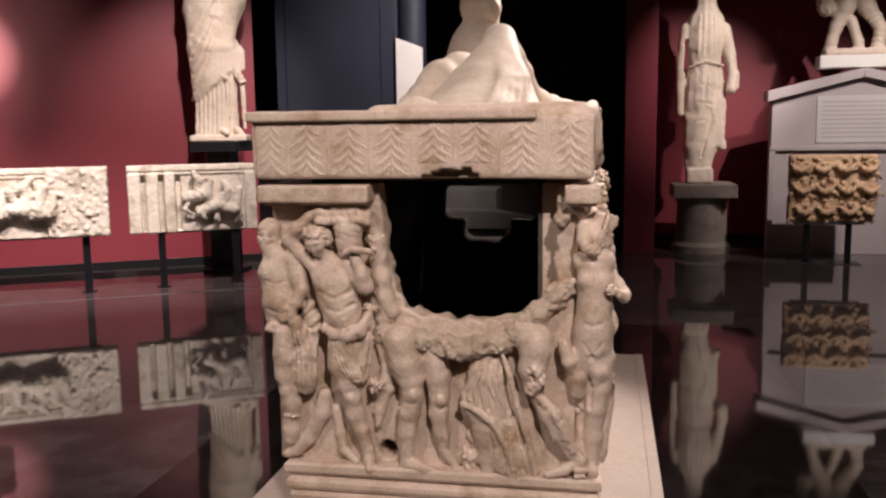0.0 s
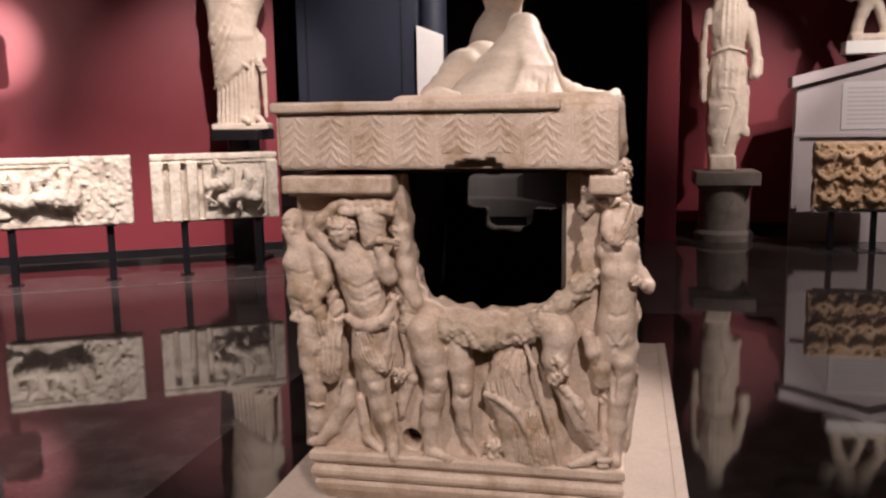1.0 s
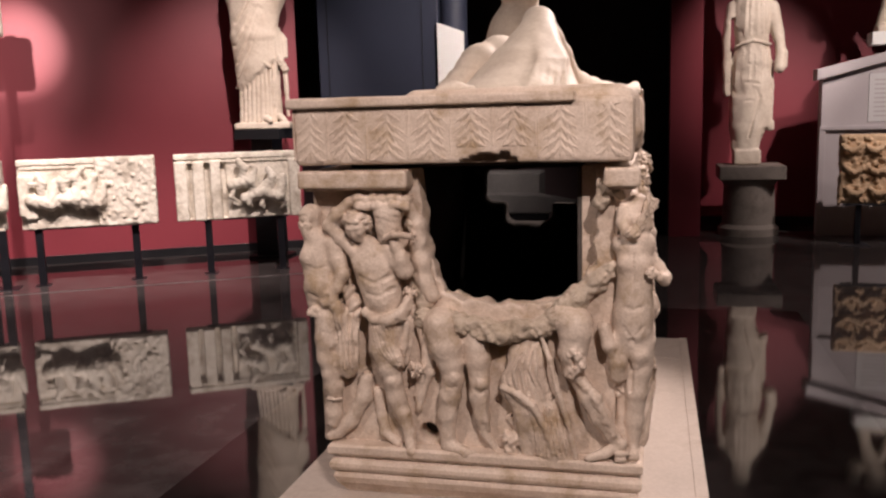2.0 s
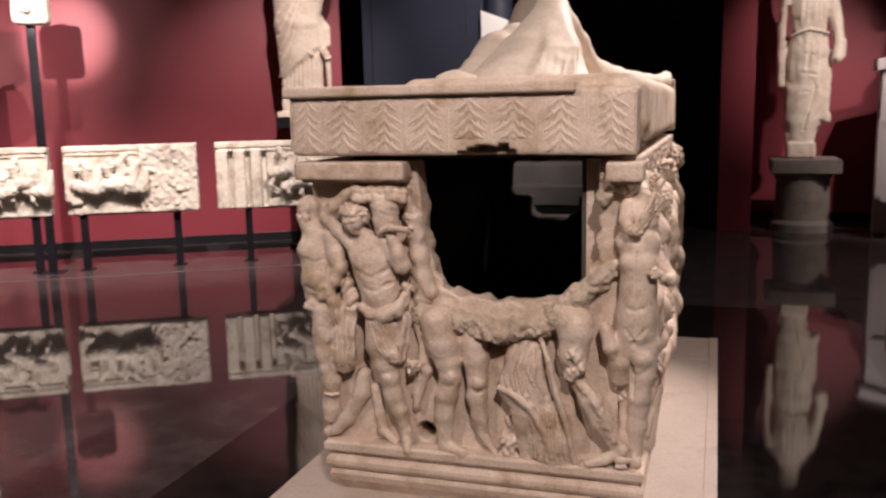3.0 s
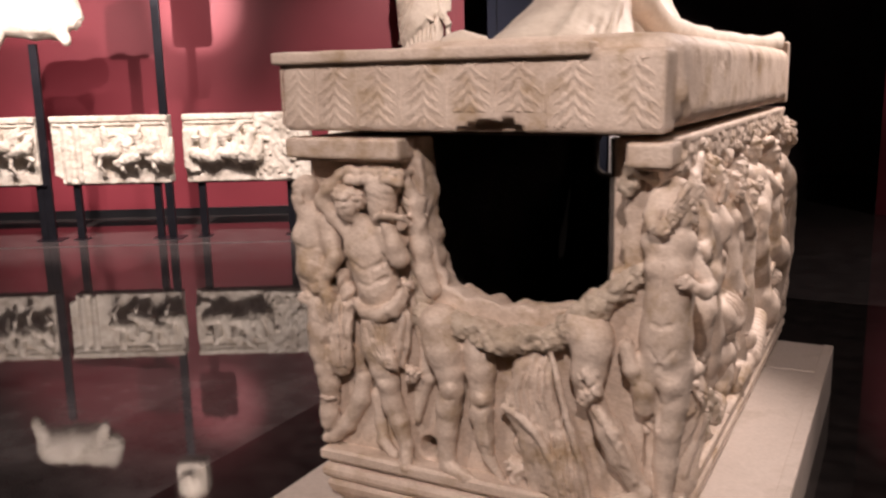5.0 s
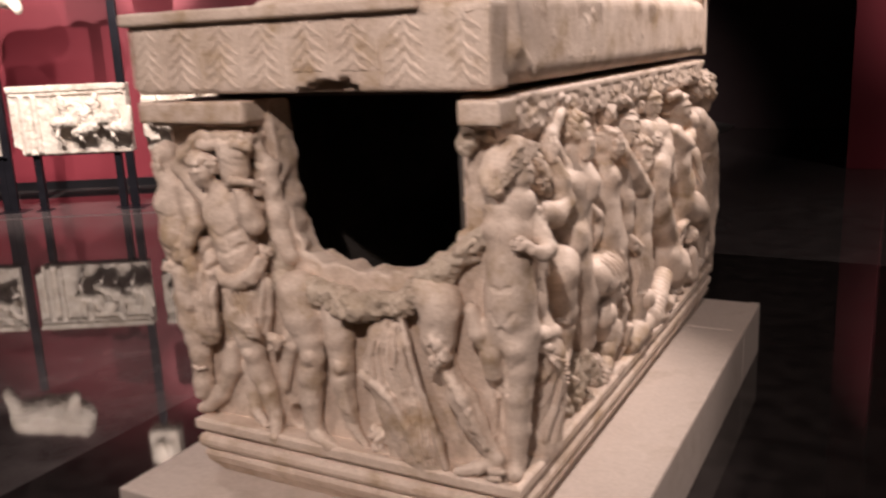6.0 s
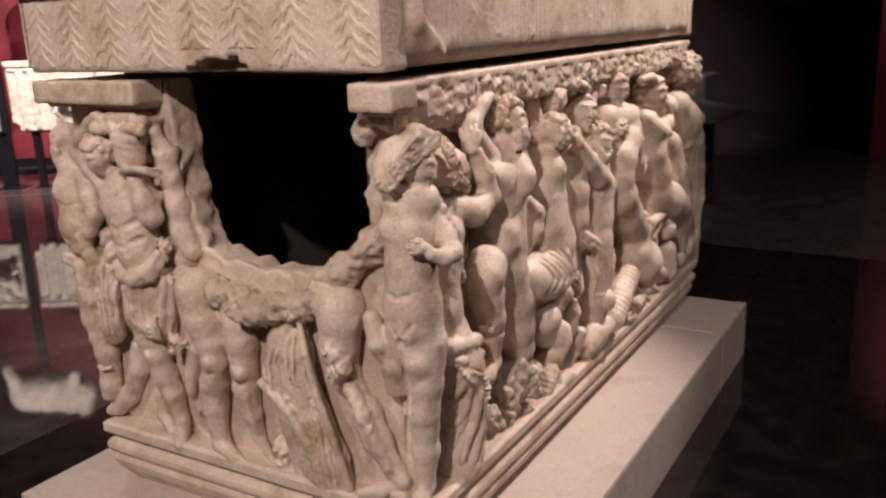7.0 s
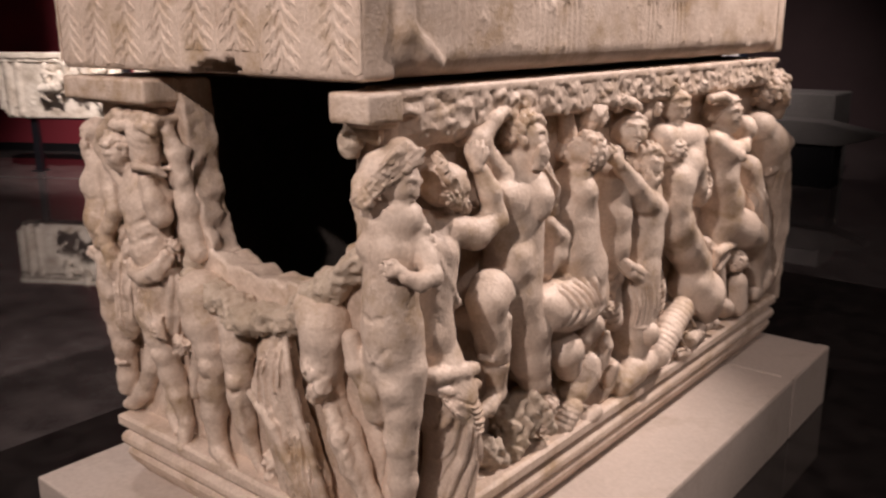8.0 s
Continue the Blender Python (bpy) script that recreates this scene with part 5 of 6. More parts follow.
f.part("relief_figure", MARBLE, chest, SIDE, "relief figure with raised thigh and bound hair")

f = Carve((4.72, -0.05, 0.4), (5.259, 0.195, 1.396), 0.004)
f.limb((5.003, 1.241, 0.04, 0.038), (5.003, 1.241, -0.03, 0.0484))
f.limb((5.036, 1.001, 0.09, 0.0146), (5.036, 1.001, -0.03, 0.0186))
f.limb((4.97, 0.505, 0.08, 0.0225), (4.97, 0.505, -0.03, 0.0286))
head(f, (5.003, 1.241, 0.04), 0.0864, (0.87, -0.21, 0.45), (0.16, 0.97, -0.20), hair="curls", seed=31)
f.limb((4.911, 1.124, 0.04, 0.069), (4.975, 1.059, 0.04, 0.0923), (5.034, 0.974, 0.04, 0.0896), (5.091, 0.852, 0.04, 0.0824), (5.115, 0.706, 0.04, 0.079), (5.119, 0.536, 0.035, 0.0707), (5.166, 0.349, 0.03, 0.0675), k=0.015)
f.limb((5.069, 1.084, 0.06, 0.0402), (5.13, 1.052, 0.08, 0.0294), (5.036, 1.001, 0.09, 0.0266), (4.956, 0.966, 0.09, 0.0197), k=0.008)
folds(f, ((4.852, 0.978), (4.928, 0.79), (4.966, 0.504)), ((5.144, 0.94), (5.199, 0.744), (5.139, 0.464)), 5, 0.005)
f.limb((4.803, 0.981, 0.045, 0.0574), (4.844, 0.868, 0.05, 0.0627), (4.914, 0.744, 0.05, 0.0643), (5.008, 0.562, 0.045, 0.0573), k=0.012)
folds(f, ((4.658, 0.965), (4.71, 0.901), (4.76, 0.829)), ((4.905, 0.883), (4.953, 0.813), (4.958, 0.744)), 5, 0.005)
f.limb((4.996, 0.528, 0.08, 0.041), (4.97, 0.505, 0.08, 0.0409), k=0.008)
f.weather(0.0008, 0.13, 17).weather(0.0005, 0.03, 119)
f.part("relief_figure", MARBLE, chest, SIDE, "pair of cloaked relief figures at the far corner")

f = Carve((4.445, -0.052, 0.410), (5.029, 0.152, 0.771), 0.0038)
f.limb((4.554, 0.709, -0.035, 0.012), (4.575, 0.502, -0.035, 0.012), (4.655, 0.664, -0.035, 0.012), (4.701, 0.568, -0.035, 0.012), (4.884, 0.479, -0.035, 0.012))
f.limb((4.884, 0.479, 0.076, 0.01), (4.884, 0.479, -0.035, 0.012))
f.limb((4.701, 0.568, 0.076, 0.01), (4.701, 0.568, -0.035, 0.012))
f.limb((4.655, 0.664, 0.086, 0.01), (4.655, 0.664, -0.035, 0.012))
f.limb((4.575, 0.502, 0.086, 0.01), (4.575, 0.502, -0.035, 0.012))
f.limb((4.554, 0.709, 0.076, 0.01), (4.554, 0.709, -0.035, 0.012))
f.limb((4.655, 0.664, 0.09, 0.0417), curl=(0.003, 0.02), k=0.007)
f.limb((4.701, 0.568, 0.08, 0.0426), (4.709, 0.477, 0.08, 0.0472), k=0.007)
f.limb((4.554, 0.709, 0.08, 0.0244), (4.485, 0.671, 0.08, 0.0201), (4.602, 0.731, 0.08, 0.0205), k=0.007)
f.limb((4.575, 0.502, 0.09, 0.0373), k=0.007)
f.limb((4.884, 0.479, 0.08, 0.0313), (4.972, 0.479, 0.07, 0.0365), k=0.007)
f.weather(0.0016, 0.13, 8).weather(0.0007, 0.035, 8)
f.part("relief_figure", MARBLE, chest, SIDE, "small child relief figure")

f = Carve((3.323, -0.052, 0.400), (3.945, 0.152, 0.784), 0.0038)
f.limb((3.388, 0.544, -0.035, 0.012), (3.492, 0.658, -0.035, 0.012), (3.528, 0.479, -0.035, 0.012), (3.612, 0.551, -0.035, 0.012), (3.623, 0.697, -0.035, 0.012), (3.631, 0.438, -0.035, 0.012), (3.671, 0.572, -0.035, 0.012), (3.674, 0.729, -0.035, 0.012), (3.72, 0.544, -0.035, 0.012), (3.783, 0.491, -0.035, 0.012), (3.873, 0.481, -0.035, 0.012))
f.limb((3.873, 0.481, 0.076, 0.01), (3.873, 0.481, -0.035, 0.012))
f.limb((3.783, 0.491, 0.036, 0.01), (3.783, 0.491, -0.035, 0.012))
f.limb((3.72, 0.544, 0.096, 0.01), (3.72, 0.544, -0.035, 0.012))
f.limb((3.674, 0.729, 0.076, 0.01), (3.674, 0.729, -0.035, 0.012))
f.limb((3.671, 0.572, 0.076, 0.01), (3.671, 0.572, -0.035, 0.012))
f.limb((3.631, 0.438, 0.096, 0.01), (3.631, 0.438, -0.035, 0.012))
f.limb((3.623, 0.697, 0.076, 0.01), (3.623, 0.697, -0.035, 0.012))
f.limb((3.612, 0.551, 0.056, 0.01), (3.612, 0.551, -0.035, 0.012))
f.limb((3.528, 0.479, 0.076, 0.01), (3.528, 0.479, -0.035, 0.012))
f.limb((3.492, 0.658, 0.066, 0.01), (3.492, 0.658, -0.035, 0.012))
f.limb((3.388, 0.544, 0.086, 0.01), (3.388, 0.544, -0.035, 0.012))
f.limb((3.492, 0.658, 0.07, 0.0458), k=0.007)
f.limb((3.674, 0.729, 0.08, 0.0352), curl=(0.005, 0.02), k=0.007)
f.limb((3.623, 0.697, 0.08, 0.0348), (3.587, 0.663, 0.07, 0.0315), k=0.007)
f.limb((3.671, 0.572, 0.08, 0.0292), (3.67, 0.629, 0.1, 0.0209), (3.673, 0.662, 0.1, 0.0096), k=0.007)
f.limb((3.612, 0.551, 0.06, 0.0546), (3.568, 0.514, 0.06, 0.0446), (3.624, 0.576, 0.07, 0.0385), k=0.007)
f.limb((3.873, 0.481, 0.08, 0.0521), (3.8, 0.459, 0.08, 0.0375), k=0.007)
f.limb((3.72, 0.544, 0.1, 0.0214), (3.709, 0.501, 0.09, 0.0198), k=0.007)
f.limb((3.388, 0.544, 0.09, 0.0268), (3.364, 0.489, 0.09, 0.0208), curl=(0.004, 0.02), k=0.007)
f.limb((3.528, 0.479, 0.08, 0.0314), (3.483, 0.429, 0.07, 0.0343), ring=(0.00108, 0.016), k=0.007)
f.limb((3.631, 0.438, 0.1, 0.021), (3.586, 0.421, 0.09, 0.0192), k=0.007)
f.limb((3.783, 0.491, 0.04, 0.0513), (3.703, 0.442, 0.03, 0.0504), k=0.007)
f.weather(0.0016, 0.13, 35).weather(0.0007, 0.035, 35)
f.part("relief_figure", MARBLE, chest, SIDE, "crouching children and an animal in relief")

f = Carve((3.818, -0.052, 0.400), (4.498, 0.170, 0.663), 0.0038)
f.limb((3.93, 0.589, -0.035, 0.012), (3.943, 0.49, -0.035, 0.012), (4.184, 0.606, -0.035, 0.012), (4.228, 0.436, -0.035, 0.012), (4.335, 0.482, -0.035, 0.012), (4.397, 0.488, -0.035, 0.012), (4.458, 0.478, -0.035, 0.012))
f.limb((4.458, 0.478, 0.096, 0.01), (4.458, 0.478, -0.035, 0.012))
f.limb((4.397, 0.488, 0.096, 0.01), (4.397, 0.488, -0.035, 0.012))
f.limb((4.335, 0.482, 0.086, 0.01), (4.335, 0.482, -0.035, 0.012))
f.limb((4.228, 0.436, 0.096, 0.01), (4.228, 0.436, -0.035, 0.012))
f.limb((4.184, 0.606, 0.096, 0.01), (4.184, 0.606, -0.035, 0.012))
f.limb((3.943, 0.49, 0.086, 0.01), (3.943, 0.49, -0.035, 0.012))
f.limb((3.93, 0.589, 0.096, 0.01), (3.93, 0.589, -0.035, 0.012))
f.limb((4.184, 0.606, 0.1, 0.0372), (4.072, 0.558, 0.1, 0.0472), (3.991, 0.506, 0.1, 0.0499), ring=(0.00135, 0.0224), k=0.007)
f.limb((3.93, 0.589, 0.1, 0.04), k=0.007)
f.limb((3.943, 0.49, 0.09, 0.0424), (3.869, 0.476, 0.09, 0.0312), k=0.007)
f.limb((4.335, 0.482, 0.09, 0.0333), (4.258, 0.473, 0.09, 0.0346), ring=(0.00108, 0.024), k=0.007)
f.limb((4.397, 0.488, 0.1, 0.0238), k=0.007)
f.limb((4.228, 0.436, 0.1, 0.0191), (4.173, 0.444, 0.1, 0.0169), k=0.007)
f.limb((4.458, 0.478, 0.1, 0.0202), k=0.007)
f.line((4.185, 0.597), (4.271, 0.524), (4.324, 0.479), r=0.0034, raised=True)
f.line((4.151, 0.571), (4.23, 0.501), (4.272, 0.46), r=0.0034, raised=True)
f.line((4.117, 0.545), (4.189, 0.478), (4.221, 0.442), r=0.0033, raised=True)
f.line((4.083, 0.519), (4.15, 0.456), (4.171, 0.425), r=0.0033, raised=True)
f.line((4.05, 0.494), (4.11, 0.434), (4.122, 0.408), r=0.0033, raised=True)
f.weather(0.0016, 0.13, 9).weather(0.0007, 0.035, 59)
f.part("relief_figure", MARBLE, chest, SIDE, "reclining draped relief figure")

f = Carve((3.120, -0.052, 0.400), (3.439, 0.141, 0.625), 0.0038)
f.limb((3.183, 0.472, -0.035, 0.012), (3.28, 0.521, -0.035, 0.012), (3.345, 0.554, -0.035, 0.012), (3.36, 0.525, -0.035, 0.012), (3.386, 0.413, -0.035, 0.012))
f.limb((3.386, 0.413, 0.056, 0.01), (3.386, 0.413, -0.035, 0.012))
f.limb((3.36, 0.525, 0.096, 0.01), (3.36, 0.525, -0.035, 0.012))
f.limb((3.345, 0.554, 0.096, 0.01), (3.345, 0.554, -0.035, 0.012))
f.limb((3.28, 0.521, 0.036, 0.01), (3.28, 0.521, -0.035, 0.012))
f.limb((3.183, 0.472, 0.036, 0.01), (3.183, 0.472, -0.035, 0.012))
f.limb((3.28, 0.521, 0.04, 0.0496), (3.342, 0.541, 0.05, 0.0503), (3.267, 0.457, 0.05, 0.0437), curl=(0.006, 0.04), k=0.007)
f.limb((3.183, 0.472, 0.04, 0.0426), (3.269, 0.392, 0.05, 0.0323), curl=(0.006, 0.04), k=0.007)
f.limb((3.386, 0.413, 0.06, 0.0334), curl=(0.005, 0.03), k=0.007)
f.limb((3.345, 0.554, 0.1, 0.0146), (3.32, 0.592, 0.09, 0.013), k=0.007)
f.limb((3.36, 0.525, 0.1, 0.0206), (3.39, 0.474, 0.1, 0.0179), ring=(0.00135, 0.016), k=0.007)
f.weather(0.003, 0.04, 24).weather(0.0007, 0.035, 14)
f.part("rock", ROUGH, chest, SIDE, "rough carved rock under the figures")

# ---- the lid ----
f = Carve((-0.99, 2.70, 1.38), (0.20, 5.02, 1.70), 0.0062)
f.slab(-0.945, 0.10, 1.407, 1.605, 2.745, 4.98, 0.014)
f.slab(-0.60, 0.162, 1.409, 1.645, 2.80, 4.93, 0.055, k=0.01)
f.slab(-0.02, 0.156, 1.407, 1.604, 2.745, 2.84, 0.012, k=0.004)
f.slab(0.02, 0.156, 1.409, 1.675, 4.915, 4.985, 0.008)
f.slab(-0.963, -0.02, 1.592, 1.626, 2.722, 2.80, 0.005)
f.slab(-0.963, -0.88, 1.592, 1.626, 2.722, 4.98, 0.005)
for u, top, w in ((-0.365, 1.422, 0.022), (-0.335, 1.432, 0.02), (-0.305, 1.440, 0.024), (-0.27, 1.436, 0.022), (-0.24, 1.444, 0.018), (-0.215, 1.426, 0.014)):
    f.slab(u - w, u + w, 1.36, top, 2.70, 2.79, 0.006, carve=True)
f.limb((0.195, 1.635, 2.69, 0.055), (0.195, 1.635, 2.83, 0.045), carve=True)
# woven bands of the mattress, and the bracket at its head
for y, n in ((2.98, 4), (3.30, 9), (3.86, 3), (4.02, 4)):
    for i in range(n):
        f.limb((0.163, 1.44, y + 0.024 * i, 0.0055), (0.165, 1.52, y + 0.024 * i, 0.0055), (0.158, 1.61, y + 0.024 * i, 0.0055), carve=True)
f.limb((0.150, 1.60, 2.86, 0.02), (0.156, 1.50, 2.86, 0.022), (0.156, 1.46, 2.91, 0.024), (0.156, 1.435, 2.96, 0.014), k=0.012)
rnd = random.Random(8)
for i in range(16):
    y, z, a = rnd.uniform(3.0, 4.85), rnd.uniform(1.44, 1.56), rnd.uniform(0, 6.28)
    f.limb((0.157, z, y, 0.004), (0.1585, z + 0.02 * math.sin(a), y + 0.025 * math.cos(a), 0.005), (0.156, z + 0.03 * math.sin(a + 1), y + 0.035 * math.cos(a + 1), 0.004), k=0.006)
f.weather(0.0011, 0.17, 1.0).weather(0.0004, 0.05, 2.0)
lid = f.part("lid", MARBLE, sarcophagus, None, "heavy marble lid carved as a couch with a chipped edge")

# one leaf field, repeated along the lid's end
LEAF_AT = (-0.886, -0.762, -0.623, -0.482, -0.345, -0.210, -0.066, 0.081)


def leaf_field(chipped, seed):
    f = Carve((-0.08, -0.012, 1.418), (0.08, 0.018, 1.592), 0.0032)
    f.limb((0, 1.428, -0.0005, 0.004), (0, 1.575, -0.0005, 0.0032), k=0.003)
    rnd = random.Random(seed)
    for side in (-1, 1):
        for j in range(5):  # tiers of pointed leaves that droop from the stem
            z = 1.460 + 0.030 * j + rnd.uniform(-0.003, 0.003)
            for n, slope in enumerate((2.2, 1.25, 0.75)):
                w = (0.030, 0.046, 0.060)[n] * rnd.uniform(0.85, 1.08) * (1.0 if j < 4 else 0.8)
                drop = slope * w
                a = (0.002 * side, z - 0.006 * n + 0.006, 0.0, 0.003)
                f.limb(a, (0.45 * w * side, a[1] - 0.36 * drop, 0.0002, 0.0044), (0.8 * w * side, a[1] - 0.7 * drop, -0.0004, 0.0038), (w * side, max(a[1] - drop, 1.424), -0.001, 0.0024), k=0.001)
        f.limb((0.003 * side, 1.560, -0.001, 0.003), (0.016 * side, 1.582, 0.0, 0.0038), (0.034 * side, 1.584, -0.001, 0.003), k=0.003)
        f.limb((0.066 * side, 1.425, -0.001, 0.0040), (0.066 * side, 1.588, -0.001, 0.0040), k=0.002)
    if chipped:
        f.slab(-0.1, 0.1, 1.40, 1.458, -0.05, 0.05, 0.001, carve=True)
    f.weather(0.0004, 0.04, seed)
    return f.part("leaf_carving", MARBLE, lid, Matrix(((1, 0, 0, 0), (0, -1, 0, 0), (0, 0, 1, 0), (0, 0, 0, 1))))


for i, u in enumerate(LEAF_AT):
    leaf = leaf_field(i in (4, 5), i + 1)
    leaf.location = (u, 2.7458, 0)
    leaf.scale = (0.90 if i == 0 else 1.04, 1, 1)

f = Carve((-0.95, 2.78, 1.58), (0.18, 4.95, 2.45), 0.012)
# the near knee under a taut cloth, its lit flank, and the foot at the far end
for i in range(15):
    q = i / 14
    u, y = -0.44 + 0.37 * q, 3.25 - 0.24 * math.sin(3.14 * (0.15 + 0.75 * q))
    f.limb((u, 1.63, y, 0.035), (0.55 * u - 0.09, 1.745, 0.5 * y + 1.70, 0.036 + 0.004 * math.sin(2.2 * i)), (-0.215, 1.895, 3.42, 0.042), k=0.03)
f.limb((-0.25, 1.66, 3.3, 0.11), (-0.20, 1.80, 3.45, 0.065), k=0.05)
for j in range(5):
    f.limb((-0.20 + 0.03 * j, 1.64, 2.975 + 0.025 * j, 0.010), (-0.175 + 0.02 * j, 1.74, 3.11 + 0.02 * j, 0.014), (-0.215 + 0.012 * j, 1.86, 3.33, 0.012), k=0.012)
f.limb((-0.195, 1.89, 3.48, 0.045), (-0.165, 1.79, 3.65, 0.05), (-0.14, 1.70, 3.85, 0.052), (-0.07, 1.665, 4.2, 0.05), (0.04, 1.655, 4.6, 0.042), (0.10, 1.655, 4.84, 0.038), k=0.025)
f.limb((0.10, 1.66, 4.80, 0.035), (0.11, 1.685, 4.90, 0.028), k=0.02)
f.limb((-0.64, 1.66, 3.75, 0.06), (-0.53, 1.78, 3.85, 0.075), (-0.46, 1.82, 3.95, 0.08), (-0.36, 1.78, 4.2, 0.12), k=0.05, ring=(0.003, 0.07))
f.limb((-0.47, 1.640, 2.86, 0.02), (-0.42, 1.645, 2.86, 0.027), (-0.37, 1.64, 2.88, 0.02), curl=(0.003, 0.03))
f.limb((-0.44, 1.72, 4.35, 0.16), (-0.45, 1.92, 4.35, 0.13), (-0.44, 1.99, 4.35, 0.11), (-0.42, 2.07, 4.35, 0.072), (-0.415, 2.16, 4.35, 0.08), (-0.41, 2.30, 4.35, 0.09), k=0.04)
f.limb((-0.47, 2.13, 4.30, 0.045), (-0.47, 2.24, 4.30, 0.04), (-0.36, 2.13, 4.3, 0.045), curl=(0.006, 0.05), k=0.02)
f.limb((-0.24, 1.70, 4.2, 0.10), (-0.33, 1.84, 4.3, 0.09), (-0.40, 1.95, 4.35, 0.08), k=0.05, fold=(0.004, 5, 0.3))
f.limb((-0.7, 1.62, 4.3, 0.08), (-0.3, 1.62, 4.6, 0.09), (-0.1, 1.61, 4.3, 0.06), k=0.05)
f.weather(0.004, 0.2, 2.0)
f.part("reclining_figure", PALE, lid, None, "broken draped reclining figure carved on the lid")

# ---- frieze blocks on steel stands along the long red wall ----
ROWM = Matrix(((0.866, 0.5, 0, -5.64), (0.5, -0.866, 0, 7.27), (0, 0, 1, 0), (0, 0, 0, 1)))


def row_u(x):
    return (x + 5.64) / 0.866


def stand(u0, u1, top, label):
    s = tagged(new("display_stand"), label, "display stand", "stands of the frieze blocks")
    m = ROWM @ Matrix.Translation((0, 0, 0))
    for u in (u0, u1):
        boxpart("post", (u - 0.035, u + 0.035, -0.10, -0.04, 0.006, top - 0.012), STEEL, s, bevel=0.003, m=m)
        boxpart("foot_plate", (u - 0.07, u + 0.07, -0.14, 0.0, 0.0, 0.006), STEEL, s, bevel=0.001, m=m)
    boxpart("cross_rail", (min(u0, u1) - 0.08, max(u0, u1) + 0.08, -0.12, -0.02, top - 0.012, top - 0.001), STEEL, s, bevel=0.002, m=m)
    return s


def frieze(u0, u1, kind, seed, label):
    """A frieze block: back slab with a top ledge; columns, riders and broken parts by kind."""
    z0, z1 = 0.57, 1.25
    w = u1 - u0
    rnd = random.Random(seed)
    f = Carve((u0 - 0.05, -0.16, z0 - 0.03), (u1 + 0.05, 0.16, z1 + 0.03), 0.0095)
    f.slab(u0, u1, z0, z1, -0.13, 0.0, 0.012)
    f.slab(u0, u1, z1 - 0.06, z1, -0.13, 0.032, 0.01)
    f.slab(u0 + 0.02, u1 - 0.02, z1 - 0.10, z1 - 0.06, -0.13, 0.018, 0.008)
    if kind == "columns":
        for c0, c1, out in ((0.0, 0.105, 0.055), (0.15, 0.25, 0.065), (0.30, 0.39, 0.065), (0.99, 1.09, 0.05)):
            f.slab(u0 + c0 * w / 1.09, u0 + c1 * w / 1.09, z0, z1 - 0.08, -0.1, out, 0.012)
        for c in (0.128, 0.275, 0.418):
            f.slab(u0 + (c - 0.022) * w / 1.09, u0 + (c + 0.022) * w / 1.09, z0 + 0.01, z1 - 0.10, -0.05, 0.1, 0.006, carve=True)
        a, b = 0.45, 0.84
    elif kind == "rough":
        f.slab(u0 + 0.56 * w, u1, z0, z1, -0.13, 0.055, 0.02)
        for i in range(26):
            u, z = rnd.uniform(u0 + 0.58 * w, u1 - 0.05), rnd.uniform(z0 + 0.05, z1 - 0.05)
            f.limb((u, z, 0.055, rnd.uniform(0.012, 0.026)), k=0.02)
        f.slab(u0, u0 + 0.16, z0 + 0.1, z1 - 0.15, -0.1, 0.045, 0.02)
        f.limb((u0 - 0.02, z0 + 0.05, 0.05, 0.10), (u0 - 0.02, z0 - 0.02, 0.05, 0.10), carve=True)
        a, b = 0.16, 0.56
    else:
        for c in (0.14, 0.26):
            f.limb((u0 + c, z0 + 0.04, 0.0, 0.03), (u0 + c, z1 - 0.12, 0.0, 0.03), k=0.01)
        for c in (0.08, 0.2):
            f.limb((u0 + c, z0 + 0.04, 0.0, 0.012), (u0 + c, z1 - 0.14, 0.0, 0.012), carve=True)
        f.limb((u0 - 0.02, z0, 0.0, 0.10), (u0 - 0.02, z0 - 0.01, -0.1, 0.10), carve=True)
        a, b = 0.42, 0.97
    # horses, riders and fallen men, as lumped limbs
    count = 3 if kind == "columns" else 4
    for i in range(count):
        c = u0 + (a + (b - a) * (i + 0.5) / count) * w + rnd.uniform(-0.05, 0.05)
        z, m, n = z0 + rnd.uniform(0.20, 0.40), rnd.uniform(0.4, 1.3), rnd.uniform(0.4, 1.3)
        f.limb((c - 0.10, z, 0.06, 0.055), (c + 0.08, z + rnd.uniform(-0.05, 0.08), 0.085, 0.062), (c + 0.13, z + 0.16, 0.08, 0.04), k=0.015, curl=(0.003, 0.07))
        f.limb((c - 0.06, z, 0.07, 0.028), (c - 0.10 * n, z - 0.10 * m, 0.09, 0.02), (c - 0.04, z - 0.16 * m, 0.05, 0.016), k=0.01)
        f.limb((c + 0.06, z, 0.08, 0.026), (c + 0.12 * m, z - 0.08 * n, 0.08, 0.022), (c + 0.09, z - 0.15 * n, 0.05, 0.018), k=0.01)
        f.limb((c, z + 0.04, 0.07, 0.038), (c + rnd.uniform(-0.05, 0.03), z + 0.17, 0.09, 0.042), (c + rnd.uniform(-0.03, 0.05), z + 0.24, 0.085, 0.032), k=0.012, ring=(0.004, 0.04))
        f.limb((c, z + 0.16, 0.09, 0.022), (c + rnd.choice((-0.1, 0.1)), z + rnd.uniform(0.12, 0.22), 0.1, 0.018), k=0.01)
    for i in range(7):
        f.limb((u0 + rnd.uniform(a, b) * w, z0 + rnd.uniform(0.03, 0.3), 0.04, rnd.uniform(0.02, 0.045)), k=0.008, carve=True)
    f.weather(0.003, 0.17, seed)
    f.weather(0.003, 0.06, seed + 1)
    f.weather(0.0025, 0.03, seed + 3)
